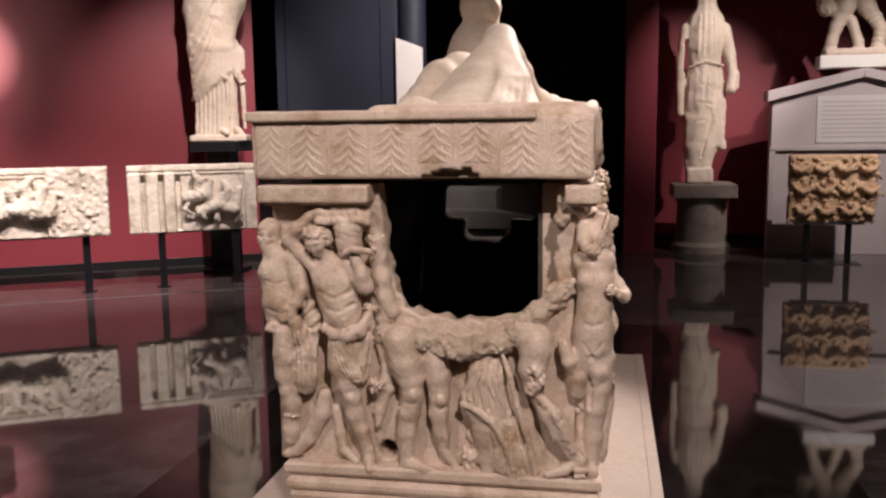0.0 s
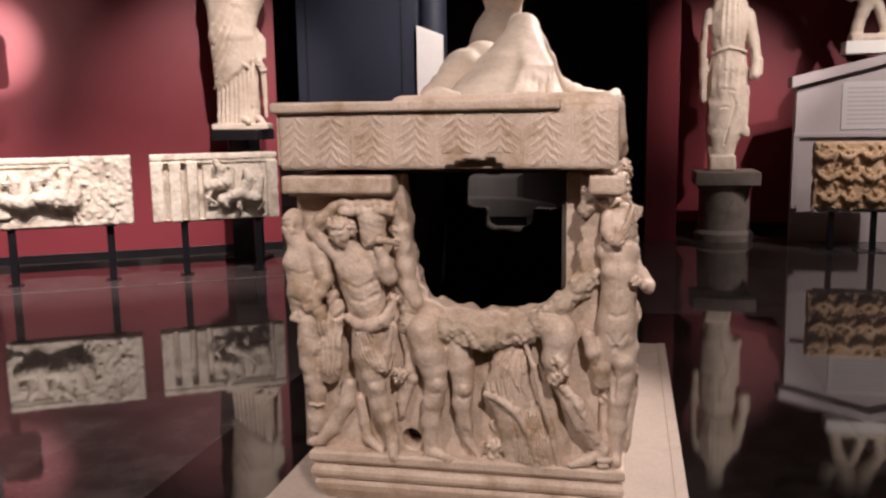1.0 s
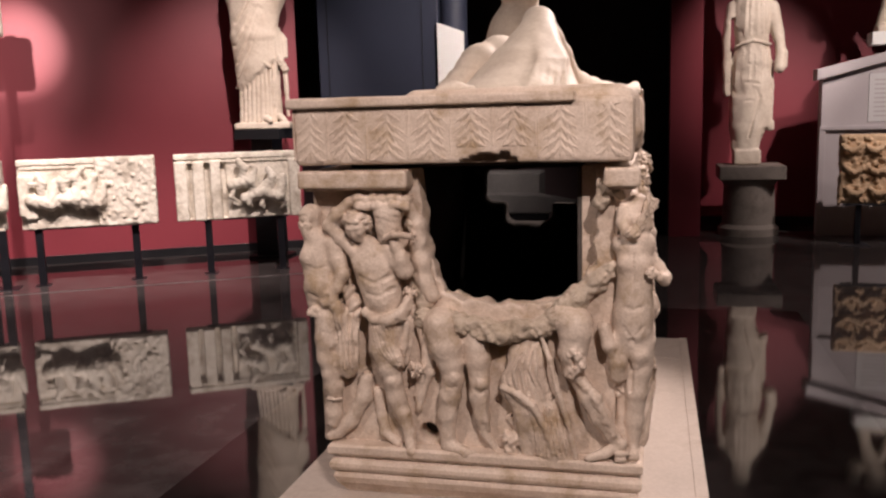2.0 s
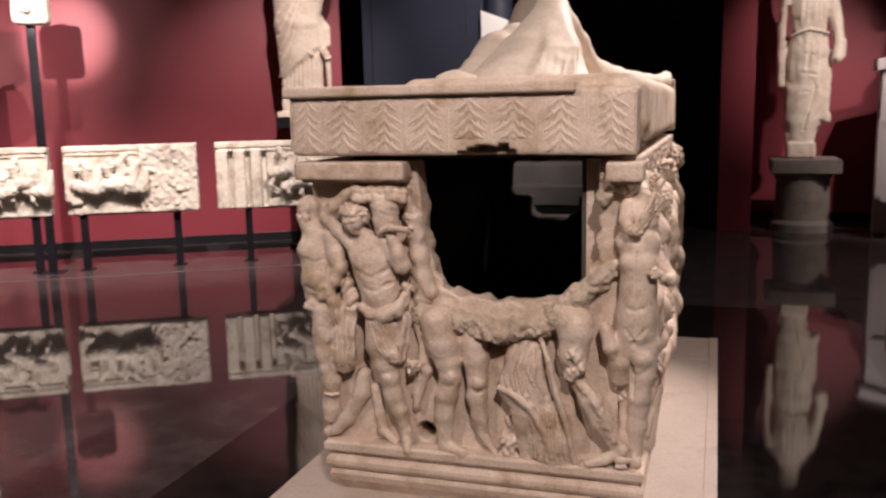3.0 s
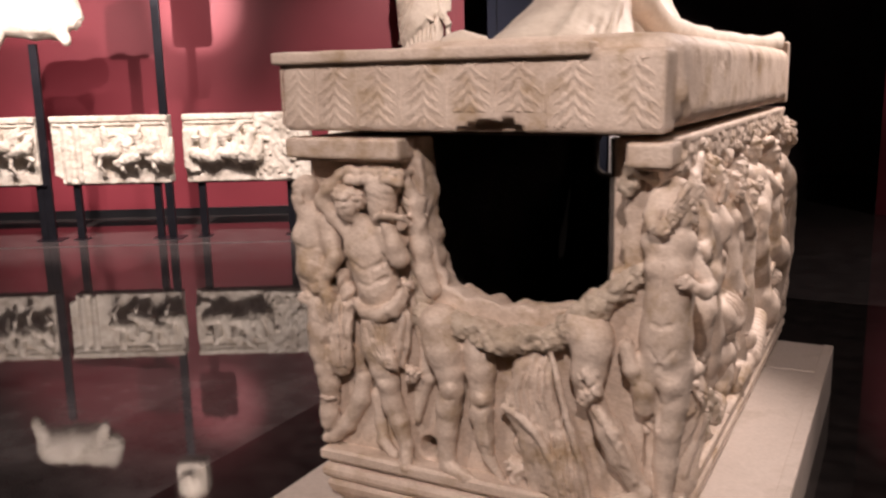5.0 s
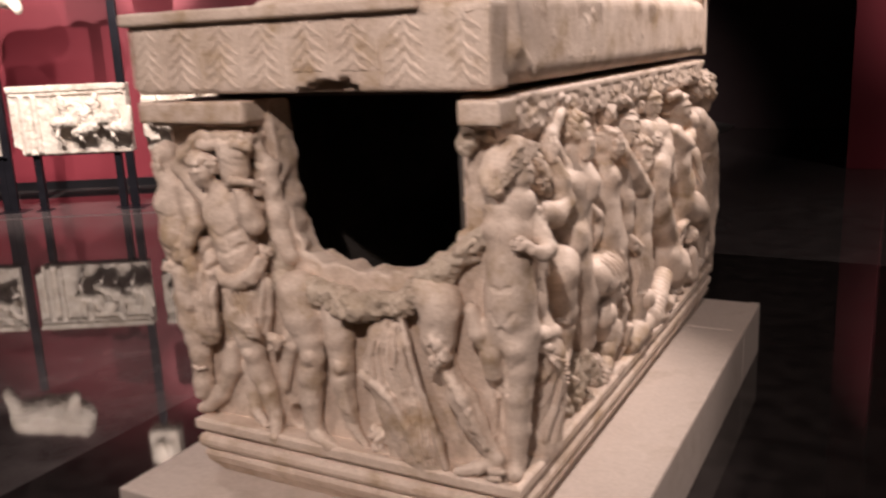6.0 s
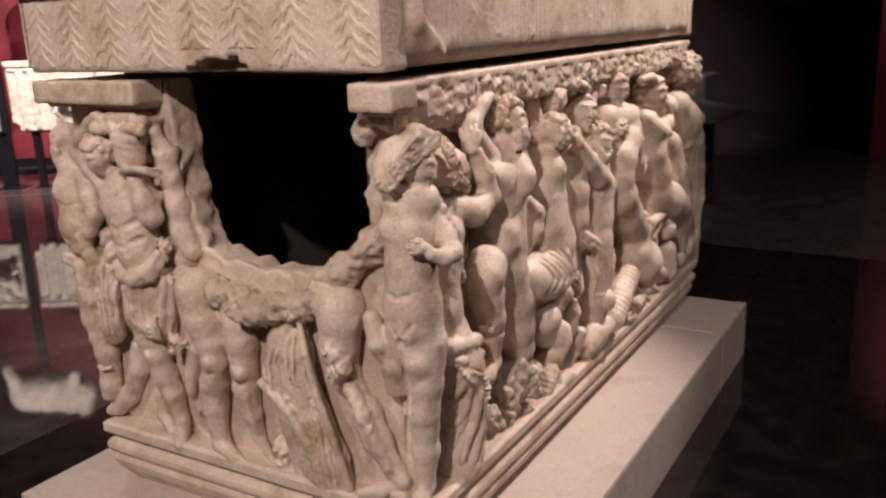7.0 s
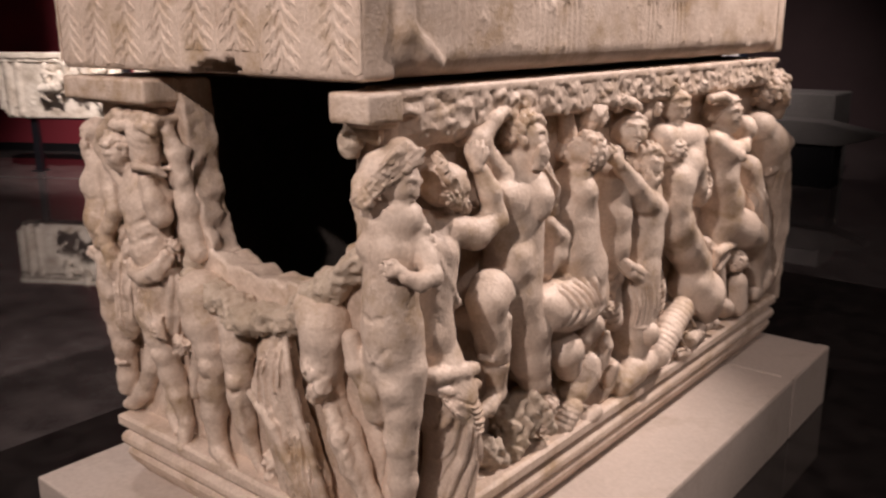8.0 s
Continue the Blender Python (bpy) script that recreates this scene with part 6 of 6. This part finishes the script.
    if kind == "rough":
        f.weather(0.008, 0.07, seed + 2, lambda x, y, z: (x > u0 + 0.57 * w) * 1.0)
    ob = f.part("frieze_block", FRIEZE, None, ROWM)
    return tagged(ob, label, "frieze block", "frieze blocks along the wall")


frieze(row_u(-8.25), row_u(-7.02), "riders", 3, "pale marble frieze block with broken riders in relief")
frieze(row_u(-6.89), row_u(-5.88), "riders", 11, "pale marble frieze block with grooved pilaster and broken riders")
frieze(row_u(-5.76), row_u(-4.66), "rough", 7, "pale marble frieze block, one half rough and unworked")
frieze(row_u(-4.50), row_u(-3.41), "columns", 5, "pale marble frieze block with carved columns and figures")
for a, b in ((-7.95, -7.05), (-6.73, -6.03), (-5.64, -4.86), (-4.24, -3.6)):
    stand(row_u(a), row_u(b), 0.57, "dark steel stand of two posts under a frieze block")


def post_stand(x, y, top, label):
    s = tagged(new("post_stand"), label, "display stand")
    boxpart("post", (-0.04, 0.04, -0.02, 0.02, 0.006, top), STEEL, s, bevel=0.003)
    boxpart("foot_plate", (-0.12, 0.12, -0.12, 0.12, 0.0, 0.0055), STEEL, s, bevel=0.001)
    s.matrix_world = pose(x, y, 0, 0, 0, 30)
    return s


post_stand(-5.93, 7.13, 2.42, "tall slim dark steel post carrying a carved head")
f = Carve((-0.25, -0.2, 2.36), (0.25, 0.2, 2.9), 0.011)
f.slab(-0.16, 0.155, 2.41, 2.80, -0.12, 0.10, 0.04, k=0.01)
f.limb((0.0, 2.6, 0.08, 0.12), (0.0, 2.72, 0.06, 0.12), k=0.04)
f.limb((0.0, 2.54, 0.19, 0.035), k=0.02).limb((-0.06, 2.60, 0.19, 0.03), carve=True).limb((0.07, 2.60, 0.19, 0.03), carve=True)
f.limb((0.0, 2.47, 0.15, 0.03), carve=True)
f.weather(0.006, 0.14, 4.0)
tagged(f.part("carved_head", FRIEZE, None, Matrix(((0.866, 0.5, 0, -5.88), (0.5, -0.866, 0, 7.10), (0, 0, 1, 0), (0, 0, 0, 1)))), "weathered square marble head fragment on a post", "sculpture")

post_stand(-7.02, 6.55, 1.96, "tall slim dark steel post carrying an animal torso")
f = Carve((-0.55, -0.22, 1.82), (0.5, 0.22, 2.45), 0.013)
f.limb((-0.35, 2.12, 0, 0.14), (-0.05, 2.11, 0, 0.15), (0.15, 2.12, 0, 0.16), (0.28, 2.14, 0.02, 0.13), k=0.05)
f.limb((0.22, 2.02, 0.08, 0.07), (0.28, 1.95, 0.1, 0.05), k=0.03).limb((0.30, 2.2, 0.02, 0.10), (0.36, 2.1, 0.04, 0.08), k=0.03, curl=(0.01, 0.06))
f.limb((-0.4, 2.0, 0.05, 0.08), (-0.45, 1.92, 0.05, 0.06), k=0.03)
f.weather(0.006, 0.12, 5.0)
tagged(f.part("animal_torso", FRIEZE, None, Matrix(((0.866, 0.5, 0, -6.90), (0.5, -0.866, 0, 6.56), (0, 0, 1.4, -0.740), (0, 0, 0, 1)))), "broken white marble animal torso on a post", "sculpture")

# ---- the draped statue on its dark column ----
col = tagged(new("statue_column"), "narrow black column under the draped statue", "pedestal")
boxpart("shaft", (-4.22, -3.96, 9.12, 9.40, 0.03, 1.36), SKIRT, col, bevel=0.004)
boxpart("top_plate", (-4.36, -3.82, 9.0, 9.5, 1.36, 1.47), SKIRT, col, bevel=0.004)
boxpart("foot_plate", (-4.30, -3.88, 9.06, 9.46, 0.0, 0.03), SKIRT, col, bevel=0.004)
f = Carve((-0.40, -0.26, 1.46), (0.40, 0.32, 3.55), 0.0085)
f.slab(-0.31, 0.31, 1.471, 1.545, -0.2, 0.21, 0.02)
f.limb((-0.03, 1.56, 0, 0.24), (-0.03, 1.8, 0, 0.225), (-0.01, 2.3, 0, 0.215), flat=0.58, k=0.02)
for j in range(9):  # pleats of the tunic
    u = -0.235 + 0.048 * j
    d = 0.135 * math.sin(math.acos(max(-1, min(1, (u + 0.03) / 0.26))))
    f.limb((u + 0.012, 2.06 + 0.03 * j, d, 0.020), (u + 0.003, 1.8, d + 0.008, 0.022 + 0.005 * (j % 2)), (u - 0.006, 1.56, d + 0.012, 0.026), k=0.006)
for j in range(12):  # the cloak, its hem rising to one side
    c = j / 11
    u, d = -0.225 + 0.38 * c, 0.05 + 0.105 * math.sin(3.1416 * (0.12 + 0.76 * c))
    f.limb((u, 1.97 + 0.029 * j, d - 0.005, 0.046), (u - 0.012, 2.5, d + 0.005, 0.072), (0.92 * u, 2.9, d - 0.02, 0.082), (0.8 * u, 3.35, d - 0.04, 0.08), k=0.035)
f.limb((-0.285, 1.935, 0.05, 0.016), (-0.14, 2.07, 0.165, 0.020), (0.01, 2.235, 0.185, 0.022), (0.115, 2.16, 0.16, 0.022), k=0.010)
for (u0, z0), (u1, z1), (u2, z2) in (((-0.28, 2.36), (-0.14, 2.56), (0.0, 2.82)), ((-0.27, 2.00), (-0.09, 2.33), (0.08, 2.80)), ((-0.26, 2.18), (-0.12, 2.42), (0.04, 2.82)), ((-0.25, 2.62), (-0.10, 2.80), (0.06, 3.0))):
    f.line((u0, z0), (u1, z1), (u2, z2), r=0.022, sink=0.25)
    f.line((u0 + 0.01, z0 + 0.05), (u1 + 0.01, z1 + 0.05), (u2 + 0.01, z2 + 0.04), r=0.016, raised=True, k=0.02)
f.limb((0.10, 2.74, 0.04, 0.13), (0.17, 3.0, 0.03, 0.16), (0.17, 3.4, 0.0, 0.16), k=0.04, fold=(0.004, 7, 0.3)).limb((-0.19, 2.62, 0.02, 0.12), (-0.20, 2.9, 0.0, 0.15), (-0.19, 3.4, 0.0, 0.15), k=0.04)
for j in range(4):  # the gathered end that falls from the arm
    f.limb((0.15 + 0.03 * j, 2.66 - 0.05 * j, 0.10 - 0.02 * j, 0.028), (0.19 + 0.03 * j, 2.45, 0.13 - 0.025 * j, 0.026), (0.20 + 0.027 * j, 2.27, 0.13 - 0.025 * j, 0.022), k=0.006)
f.limb((0.21, 2.25, 0.10, 0.045), (0.27, 2.13, 0.09, 0.04), k=0.02, curl=(0.006, 0.06))
f.limb((0.265, 2.12, 0.06, 0.030), (0.27, 1.9, 0.05, 0.026), (0.275, 1.62, 0.05, 0.020), k=0.010)
f.limb((0.165, 2.12, 0.16, 0.045), (0.18, 1.90, 0.16, 0.05), (0.185, 1.72, 0.15, 0.04), carve=True)
f.limb((0.06, 1.58, 0.17, 0.04), (0.10, 1.56, 0.22, 0.03), k=0.015).limb((0.20, 1.60, 0.13, 0.04), (0.25, 1.56, 0.17, 0.03), k=0.015)
f.weather(0.004, 0.12, 1.0).weather(0.002, 0.05, 4.0)
tagged(f.part("draped_statue", PALE, None, Matrix(((0.966, 0.259, 0, -4.09), (0.259, -0.966, 0, 9.25), (0, 0, 1, 0), (0, 0, 0, 1)))), "tall white marble statue in heavy drapery on a black column", "statue")

# ---- the statue on the round altar ----
ped = tagged(new("pedestal"), "brown-grey stone altar with flat slab top under the statue", "pedestal")
bm = bmesh.new()
for z0, z1, r0, r1 in ((0.0, 0.09, 0.36, 0.36), (0.09, 0.14, 0.355, 0.315), (0.14, 0.62, 0.315, 0.30), (0.62, 0.699, 0.305, 0.35)):
    bmesh.ops.create_cone(bm, cap_ends=True, segments=48, radius1=r0, radius2=r1, depth=z1 - z0, matrix=Matrix.Translation((1.37, 11.4, (z0 + z1) / 2)))
part("shaft", finish(bm), ALTAR, ped, "round stone shaft")
boxpart("top_slab", (0.995, 1.755, 11.03, 11.77, 0.70, 0.865), ALTAR, ped, bevel=0.012)
f = Carve((-0.42, -0.3, 0.85), (0.45, 0.3, 3.5), 0.011)
f.slab(-0.19, 0.13, 0.868, 1.06, -0.14, 0.14, 0.03)
f.limb((-0.04, 1.0, 0, 0.165), (-0.03, 1.3, 0, 0.20), (-0.01, 1.65, 0, 0.235), flat=0.72, fold=(0.005, 7, 0.2), k=0.02)
f.limb((0.02, 1.62, 0, 0.235), (0.02, 1.85, 0, 0.245), (0.01, 2.1, 0, 0.235), (0.0, 2.33, 0.0, 0.19), flat=0.68, fold=(0.007, 11, 0.05), k=0.015)
f.limb((0.0, 2.33, 0.01, 0.185), (0.0, 2.6, 0.02, 0.215), (0.0, 2.80, 0, 0.225), (0.0, 2.92, 0, 0.15), (0.0, 3.1, 0, 0.11), (0.0, 3.25, 0, 0.11), flat=0.7, fold=(0.005, 9, 0.05), k=0.02)
f.limb((-0.22, 2.76, 0, 0.085), (-0.28, 2.4, 0.02, 0.065), (-0.29, 2.1, 0.05, 0.05), (-0.28, 1.74, 0.06, 0.04), k=0.015)
f.limb((0.22, 2.75, 0, 0.085), (0.29, 2.45, 0.04, 0.07), (0.33, 2.2, 0.08, 0.06), (0.31, 2.03, 0.11, 0.065), k=0.015)
f.slab(0.30, 0.41, 2.02, 2.24, -0.04, 0.10, 0.03, k=0.02)
f.slab(0.10, 0.26, 1.30, 1.78, -0.08, 0.09, 0.05, k=0.02).slab(0.20, 0.28, 1.28, 1.40, -0.07, 0.07, 0.02, k=0.01)
f.limb((-0.20, 2.30, 0.11, 0.016), (0.0, 2.36, 0.155, 0.018), (0.20, 2.31, 0.11, 0.016), k=0.006)
for u in (-0.10, -0.03, 0.05, 0.11):
    f.line((u * 0.8, 2.95), (u, 2.42), r=0.010, raised=True, k=0.008)
    f.line((u * 0.8 + 0.03, 2.95), (u + 0.035, 2.44), r=0.010)
for j in range(6):
    u = -0.16 + 0.065 * j
    f.line((u, 2.27), (u * 1.12, 2.08), (u * 1.15, 1.86), r=0.011, raised=True, k=0.008)
f.slab(-0.252, -0.205, 2.24, 2.64, -0.3, 0.3, 0.02, carve=True).slab(0.228, 0.27, 2.12, 2.34, -0.3, 0.3, 0.018, carve=True)
# cracks where the statue was put together again
for zz, tilt in ((2.07, -0.03), (1.85, -0.02), (1.64, 0.02)):
    f.limb((-0.30, zz - tilt, 0.02, 0.006), (-0.22, zz - tilt, 0.16, 0.016), (-0.02, zz + 0.012, 0.18, 0.017), (0.10, zz - 0.01, 0.175, 0.016), (0.28, zz + tilt, 0.12, 0.008), carve=True)
f.limb((0.04, 1.80, 0.19, 0.020), (0.10, 1.68, 0.17, 0.03), (0.03, 1.42, 0.15, 0.014), (-0.02, 1.20, 0.13, 0.016), carve=True)
f.limb((-0.20, 1.22, 0.14, 0.008), (0.06, 1.19, 0.14, 0.010), carve=True)
f.limb((0.13, 1.44, 0.12, 0.008), (0.28, 1.43, 0.1, 0.008), carve=True)
f.limb((0.18, 1.18, 0.05, 0.07), (0.16, 0.98, 0.0, 0.06), carve=True)
f.weather(0.004, 0.16, 2.0)
f.weather(0.002, 0.07, 3.0)
tagged(f.part("armoured_statue", PALE, None, Matrix(((1, 0, 0, 1.36), (0, -1, 0, 11.42), (0, 0, 1, 0), (0, 0, 0, 1)))), "cracked headless marble statue in belted tunic on a pedestal", "statue")

# ---- the gabled board with its block and sculpture ----
gable = tagged(new("gabled_board"), "pale grey gabled display wall with printed panel", "display board")
bm = bmesh.new()
add_prism(bm, ((2.15, 0.0), (4.17, 0.0), (4.17, 1.87), (3.16, 2.13), (2.15, 1.87)), 11.25, 11.45)
part("wall_panel", finish(bm, 0.006), GREY, gable)
for side in (-1, 1):
    bm = bmesh.new()
    add_prism(bm, ((3.16, 2.13), (3.16, 2.24), (3.16 + 1.08 * side, 1.99), (3.16 + 1.08 * side, 1.86)), 11.16, 11.47)
    part("gable_slope", finish(bm, 0.005), GREY, gable)
boxpart("ledge", (2.13, 4.19, 11.20, 11.249, 1.27, 1.32), GREY, gable, bevel=0.005)
boxpart("side_strip", (2.13, 2.20, 11.21, 11.249, 0.0, 1.27), GREY, gable, bevel=0.005)
board = boxpart("printed_panel", (2.66, 3.66, 11.238, 11.2495, 1.36, 1.92), PRINT, gable, "white panel with lines too small to read", bevel=0.002)
for i in range(9):
    boxpart("line_of_print", (2.72, 3.60 - 0.05 * (i % 3), 11.2345, 11.2375, 1.42 + 0.052 * i, 1.437 + 0.052 * i), GREY, board, bevel=0)
tagged(boxpart("white_block", (2.66, 3.50, 11.18, 11.46, 2.2415, 2.39), WHITE, bevel=0.006), "white painted block on top of the gabled board", "block")
f = Carve((-0.5, -0.2, 2.38), (0.5, 0.2, 3.4), 0.014)
f.slab(-0.34, 0.36, 2.391, 2.47, -0.12, 0.12, 0.02)
f.limb((-0.28, 2.45, 0, 0.07), (-0.22, 2.7, 0, 0.07), (-0.12, 2.95, 0, 0.11), (-0.1, 3.2, 0, 0.12), k=0.03)
f.limb((-0.33, 2.95, 0, 0.10), (-0.36, 3.1, 0, 0.09), k=0.03, curl=(0.01, 0.07))
f.limb((0.26, 2.45, 0.02, 0.08), (0.28, 2.7, 0.02, 0.07), (0.12, 2.95, 0.0, 0.10), (0.05, 3.15, 0, 0.13), k=0.03, ring=(0.006, 0.06))
f.limb((0.05, 2.5, 0.03, 0.06), (-0.05, 2.8, 0.03, 0.06), k=0.03)
f.weather(0.006, 0.12, 6.0)
tagged(f.part("entwined_sculpture", PALE, None, Matrix(((1, 0, 0, 3.06), (0, -1, 0, 11.32), (0, 0, 1, 0), (0, 0, 0, 1)))), "white marble sculpture of entwined forms on a block", "sculpture")

s = tagged(new("display_stand"), "dark steel stand with feet under the garland relief", "display stand")
for u in (2.45, 2.9):
    boxpart("post", (u - 0.03, u + 0.03, 10.50, 10.56, 0.008, 0.45), STEEL, s, bevel=0.003)
    boxpart("foot_plate", (u - 0.18, u + 0.12, 10.38, 10.66, 0.0, 0.008), STEEL, s, bevel=0.002)
boxpart("cross_rail", (2.3, 3.05, 10.46, 10.60, 0.45, 0.469), STEEL, s, bevel=0.003)
f = Carve((-0.62, -0.15, 0.45), (0.62, 0.22, 1.30), 0.010)
f.slab(-0.47, 0.47, 0.47, 1.24, -0.1, 0.02, 0.03)
rnd = random.Random(4)
for row in range(7):  # drooping tufts of leaves in uneven rows, with deep drilled gaps
    for col in range(12):
        u = -0.43 + 0.078 * col + 0.03 * (row % 2) + rnd.uniform(-0.045, 0.045)
        z = 0.56 + 0.102 * row + rnd.uniform(-0.055, 0.05)
        for n in range(3):
            a = 0.3 + 0.5 * n + rnd.uniform(-0.7, 0.7)
            m = rnd.uniform(0.03, 0.085)
            f.limb((u, z, 0.02, 0.014), (u + 0.5 * m * math.cos(a), z - 0.4 * m * math.sin(a), 0.035, 0.017), (u + m * math.cos(a), z - m * math.sin(a), 0.02, 0.009), k=0.006)
        if rnd.random() < 0.75:
            f.limb((u - 0.02, z - 0.03, 0.03, rnd.uniform(0.012, 0.022)), (u - 0.005, z - 0.055, 0.02, 0.01), carve=True)
for row in range(3):
    for col in range(4):
        u, z = -0.36 + 0.24 * col + 0.03 * row, 1.10 - 0.24 * row
        f.limb((u - 0.10, z + 0.03, 0.04, 0.018), (u - 0.05, z - 0.02, 0.06, 0.030), (u, z - 0.04, 0.065, 0.034), (u + 0.05, z - 0.02, 0.06, 0.030), (u + 0.10, z + 0.03, 0.04, 0.018), k=0.01, curl=(0.006, 0.035))
        f.limb((u - 0.07, z - 0.07, 0.055, 0.018), (u, z - 0.105, 0.055, 0.024), (u + 0.07, z - 0.07, 0.055, 0.018), carve=True)
f.limb((-0.55, 0.9, 0.05, 0.10), (-0.55, 0.8, -0.1, 0.10), carve=True).limb((0.56, 0.6, 0.05, 0.12), (0.56, 0.5, -0.1, 0.12), carve=True)
f.weather(0.004, 0.05, 3.0)
tagged(f.part("garland_relief", SANDY, None, Matrix(((1, 0, 0, 2.70), (0, -1, 0, 10.5), (0, 0, 1, 0), (0, 0, 0, 1)))), "sandy limestone relief block with hanging garlands", "relief block")

# ---- far end ----
part_wall = structure(boxpart("wall_blue", (-3.70, -2.22, 10.0, 10.3, 0.0, 4.6), BLUE, bevel=0.01), "matt dark blue partition wall", "partition wall")
boxpart("panel_seam", (-3.58, -3.57, 9.9945, 9.9995, 0.0, 4.6), SKIRT, part_wall, bevel=0)
boxpart("panel_seam", (-2.42, -2.41, 9.9945, 9.9995, 0.0, 4.6), SKIRT, part_wall, bevel=0)
bm = bmesh.new()
bmesh.ops.create_cone(bm, cap_ends=True, segments=40, radius1=0.155, radius2=0.155, depth=4.6, matrix=Matrix.Translation((-2.06, 10.15, 2.3)))
structure(part("column_blue", finish(bm), BLUE, None, smooth=False), "round dark blue column at the end of the partition", "column")
# light pool on the partition's end, built as a white slant-topped sheet
bm = bmesh.new()
add_prism(bm, ((-2.215, 0.0), (-1.905, 0.0), (-1.905, 2.505), (-2.215, 2.625)), 9.93, 9.965)
tagged(part("light_pool_sheet", finish(bm, 0.003), WHITE), "upright white sheet with slanting top, standing for light on the column", "screen")
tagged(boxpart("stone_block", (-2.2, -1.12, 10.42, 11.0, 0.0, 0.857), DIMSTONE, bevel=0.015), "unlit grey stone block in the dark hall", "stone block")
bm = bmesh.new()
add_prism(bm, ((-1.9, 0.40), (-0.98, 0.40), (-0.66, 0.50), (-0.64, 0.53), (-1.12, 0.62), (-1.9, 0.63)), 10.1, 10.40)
tagged(part("sloping_stone", finish(bm, 0.012), DIMSTONE), "unlit sloping stone on a low added base, black for shade", "stone block")
# added support, black to stand for the shade below the stone
tagged(boxpart("shade_base", (-1.88, -1.0, 10.12, 10.39, 0.0, 0.399), SKIRT, bevel=0.006), "low base added under the sloping stone, black for the shade", "pedestal")
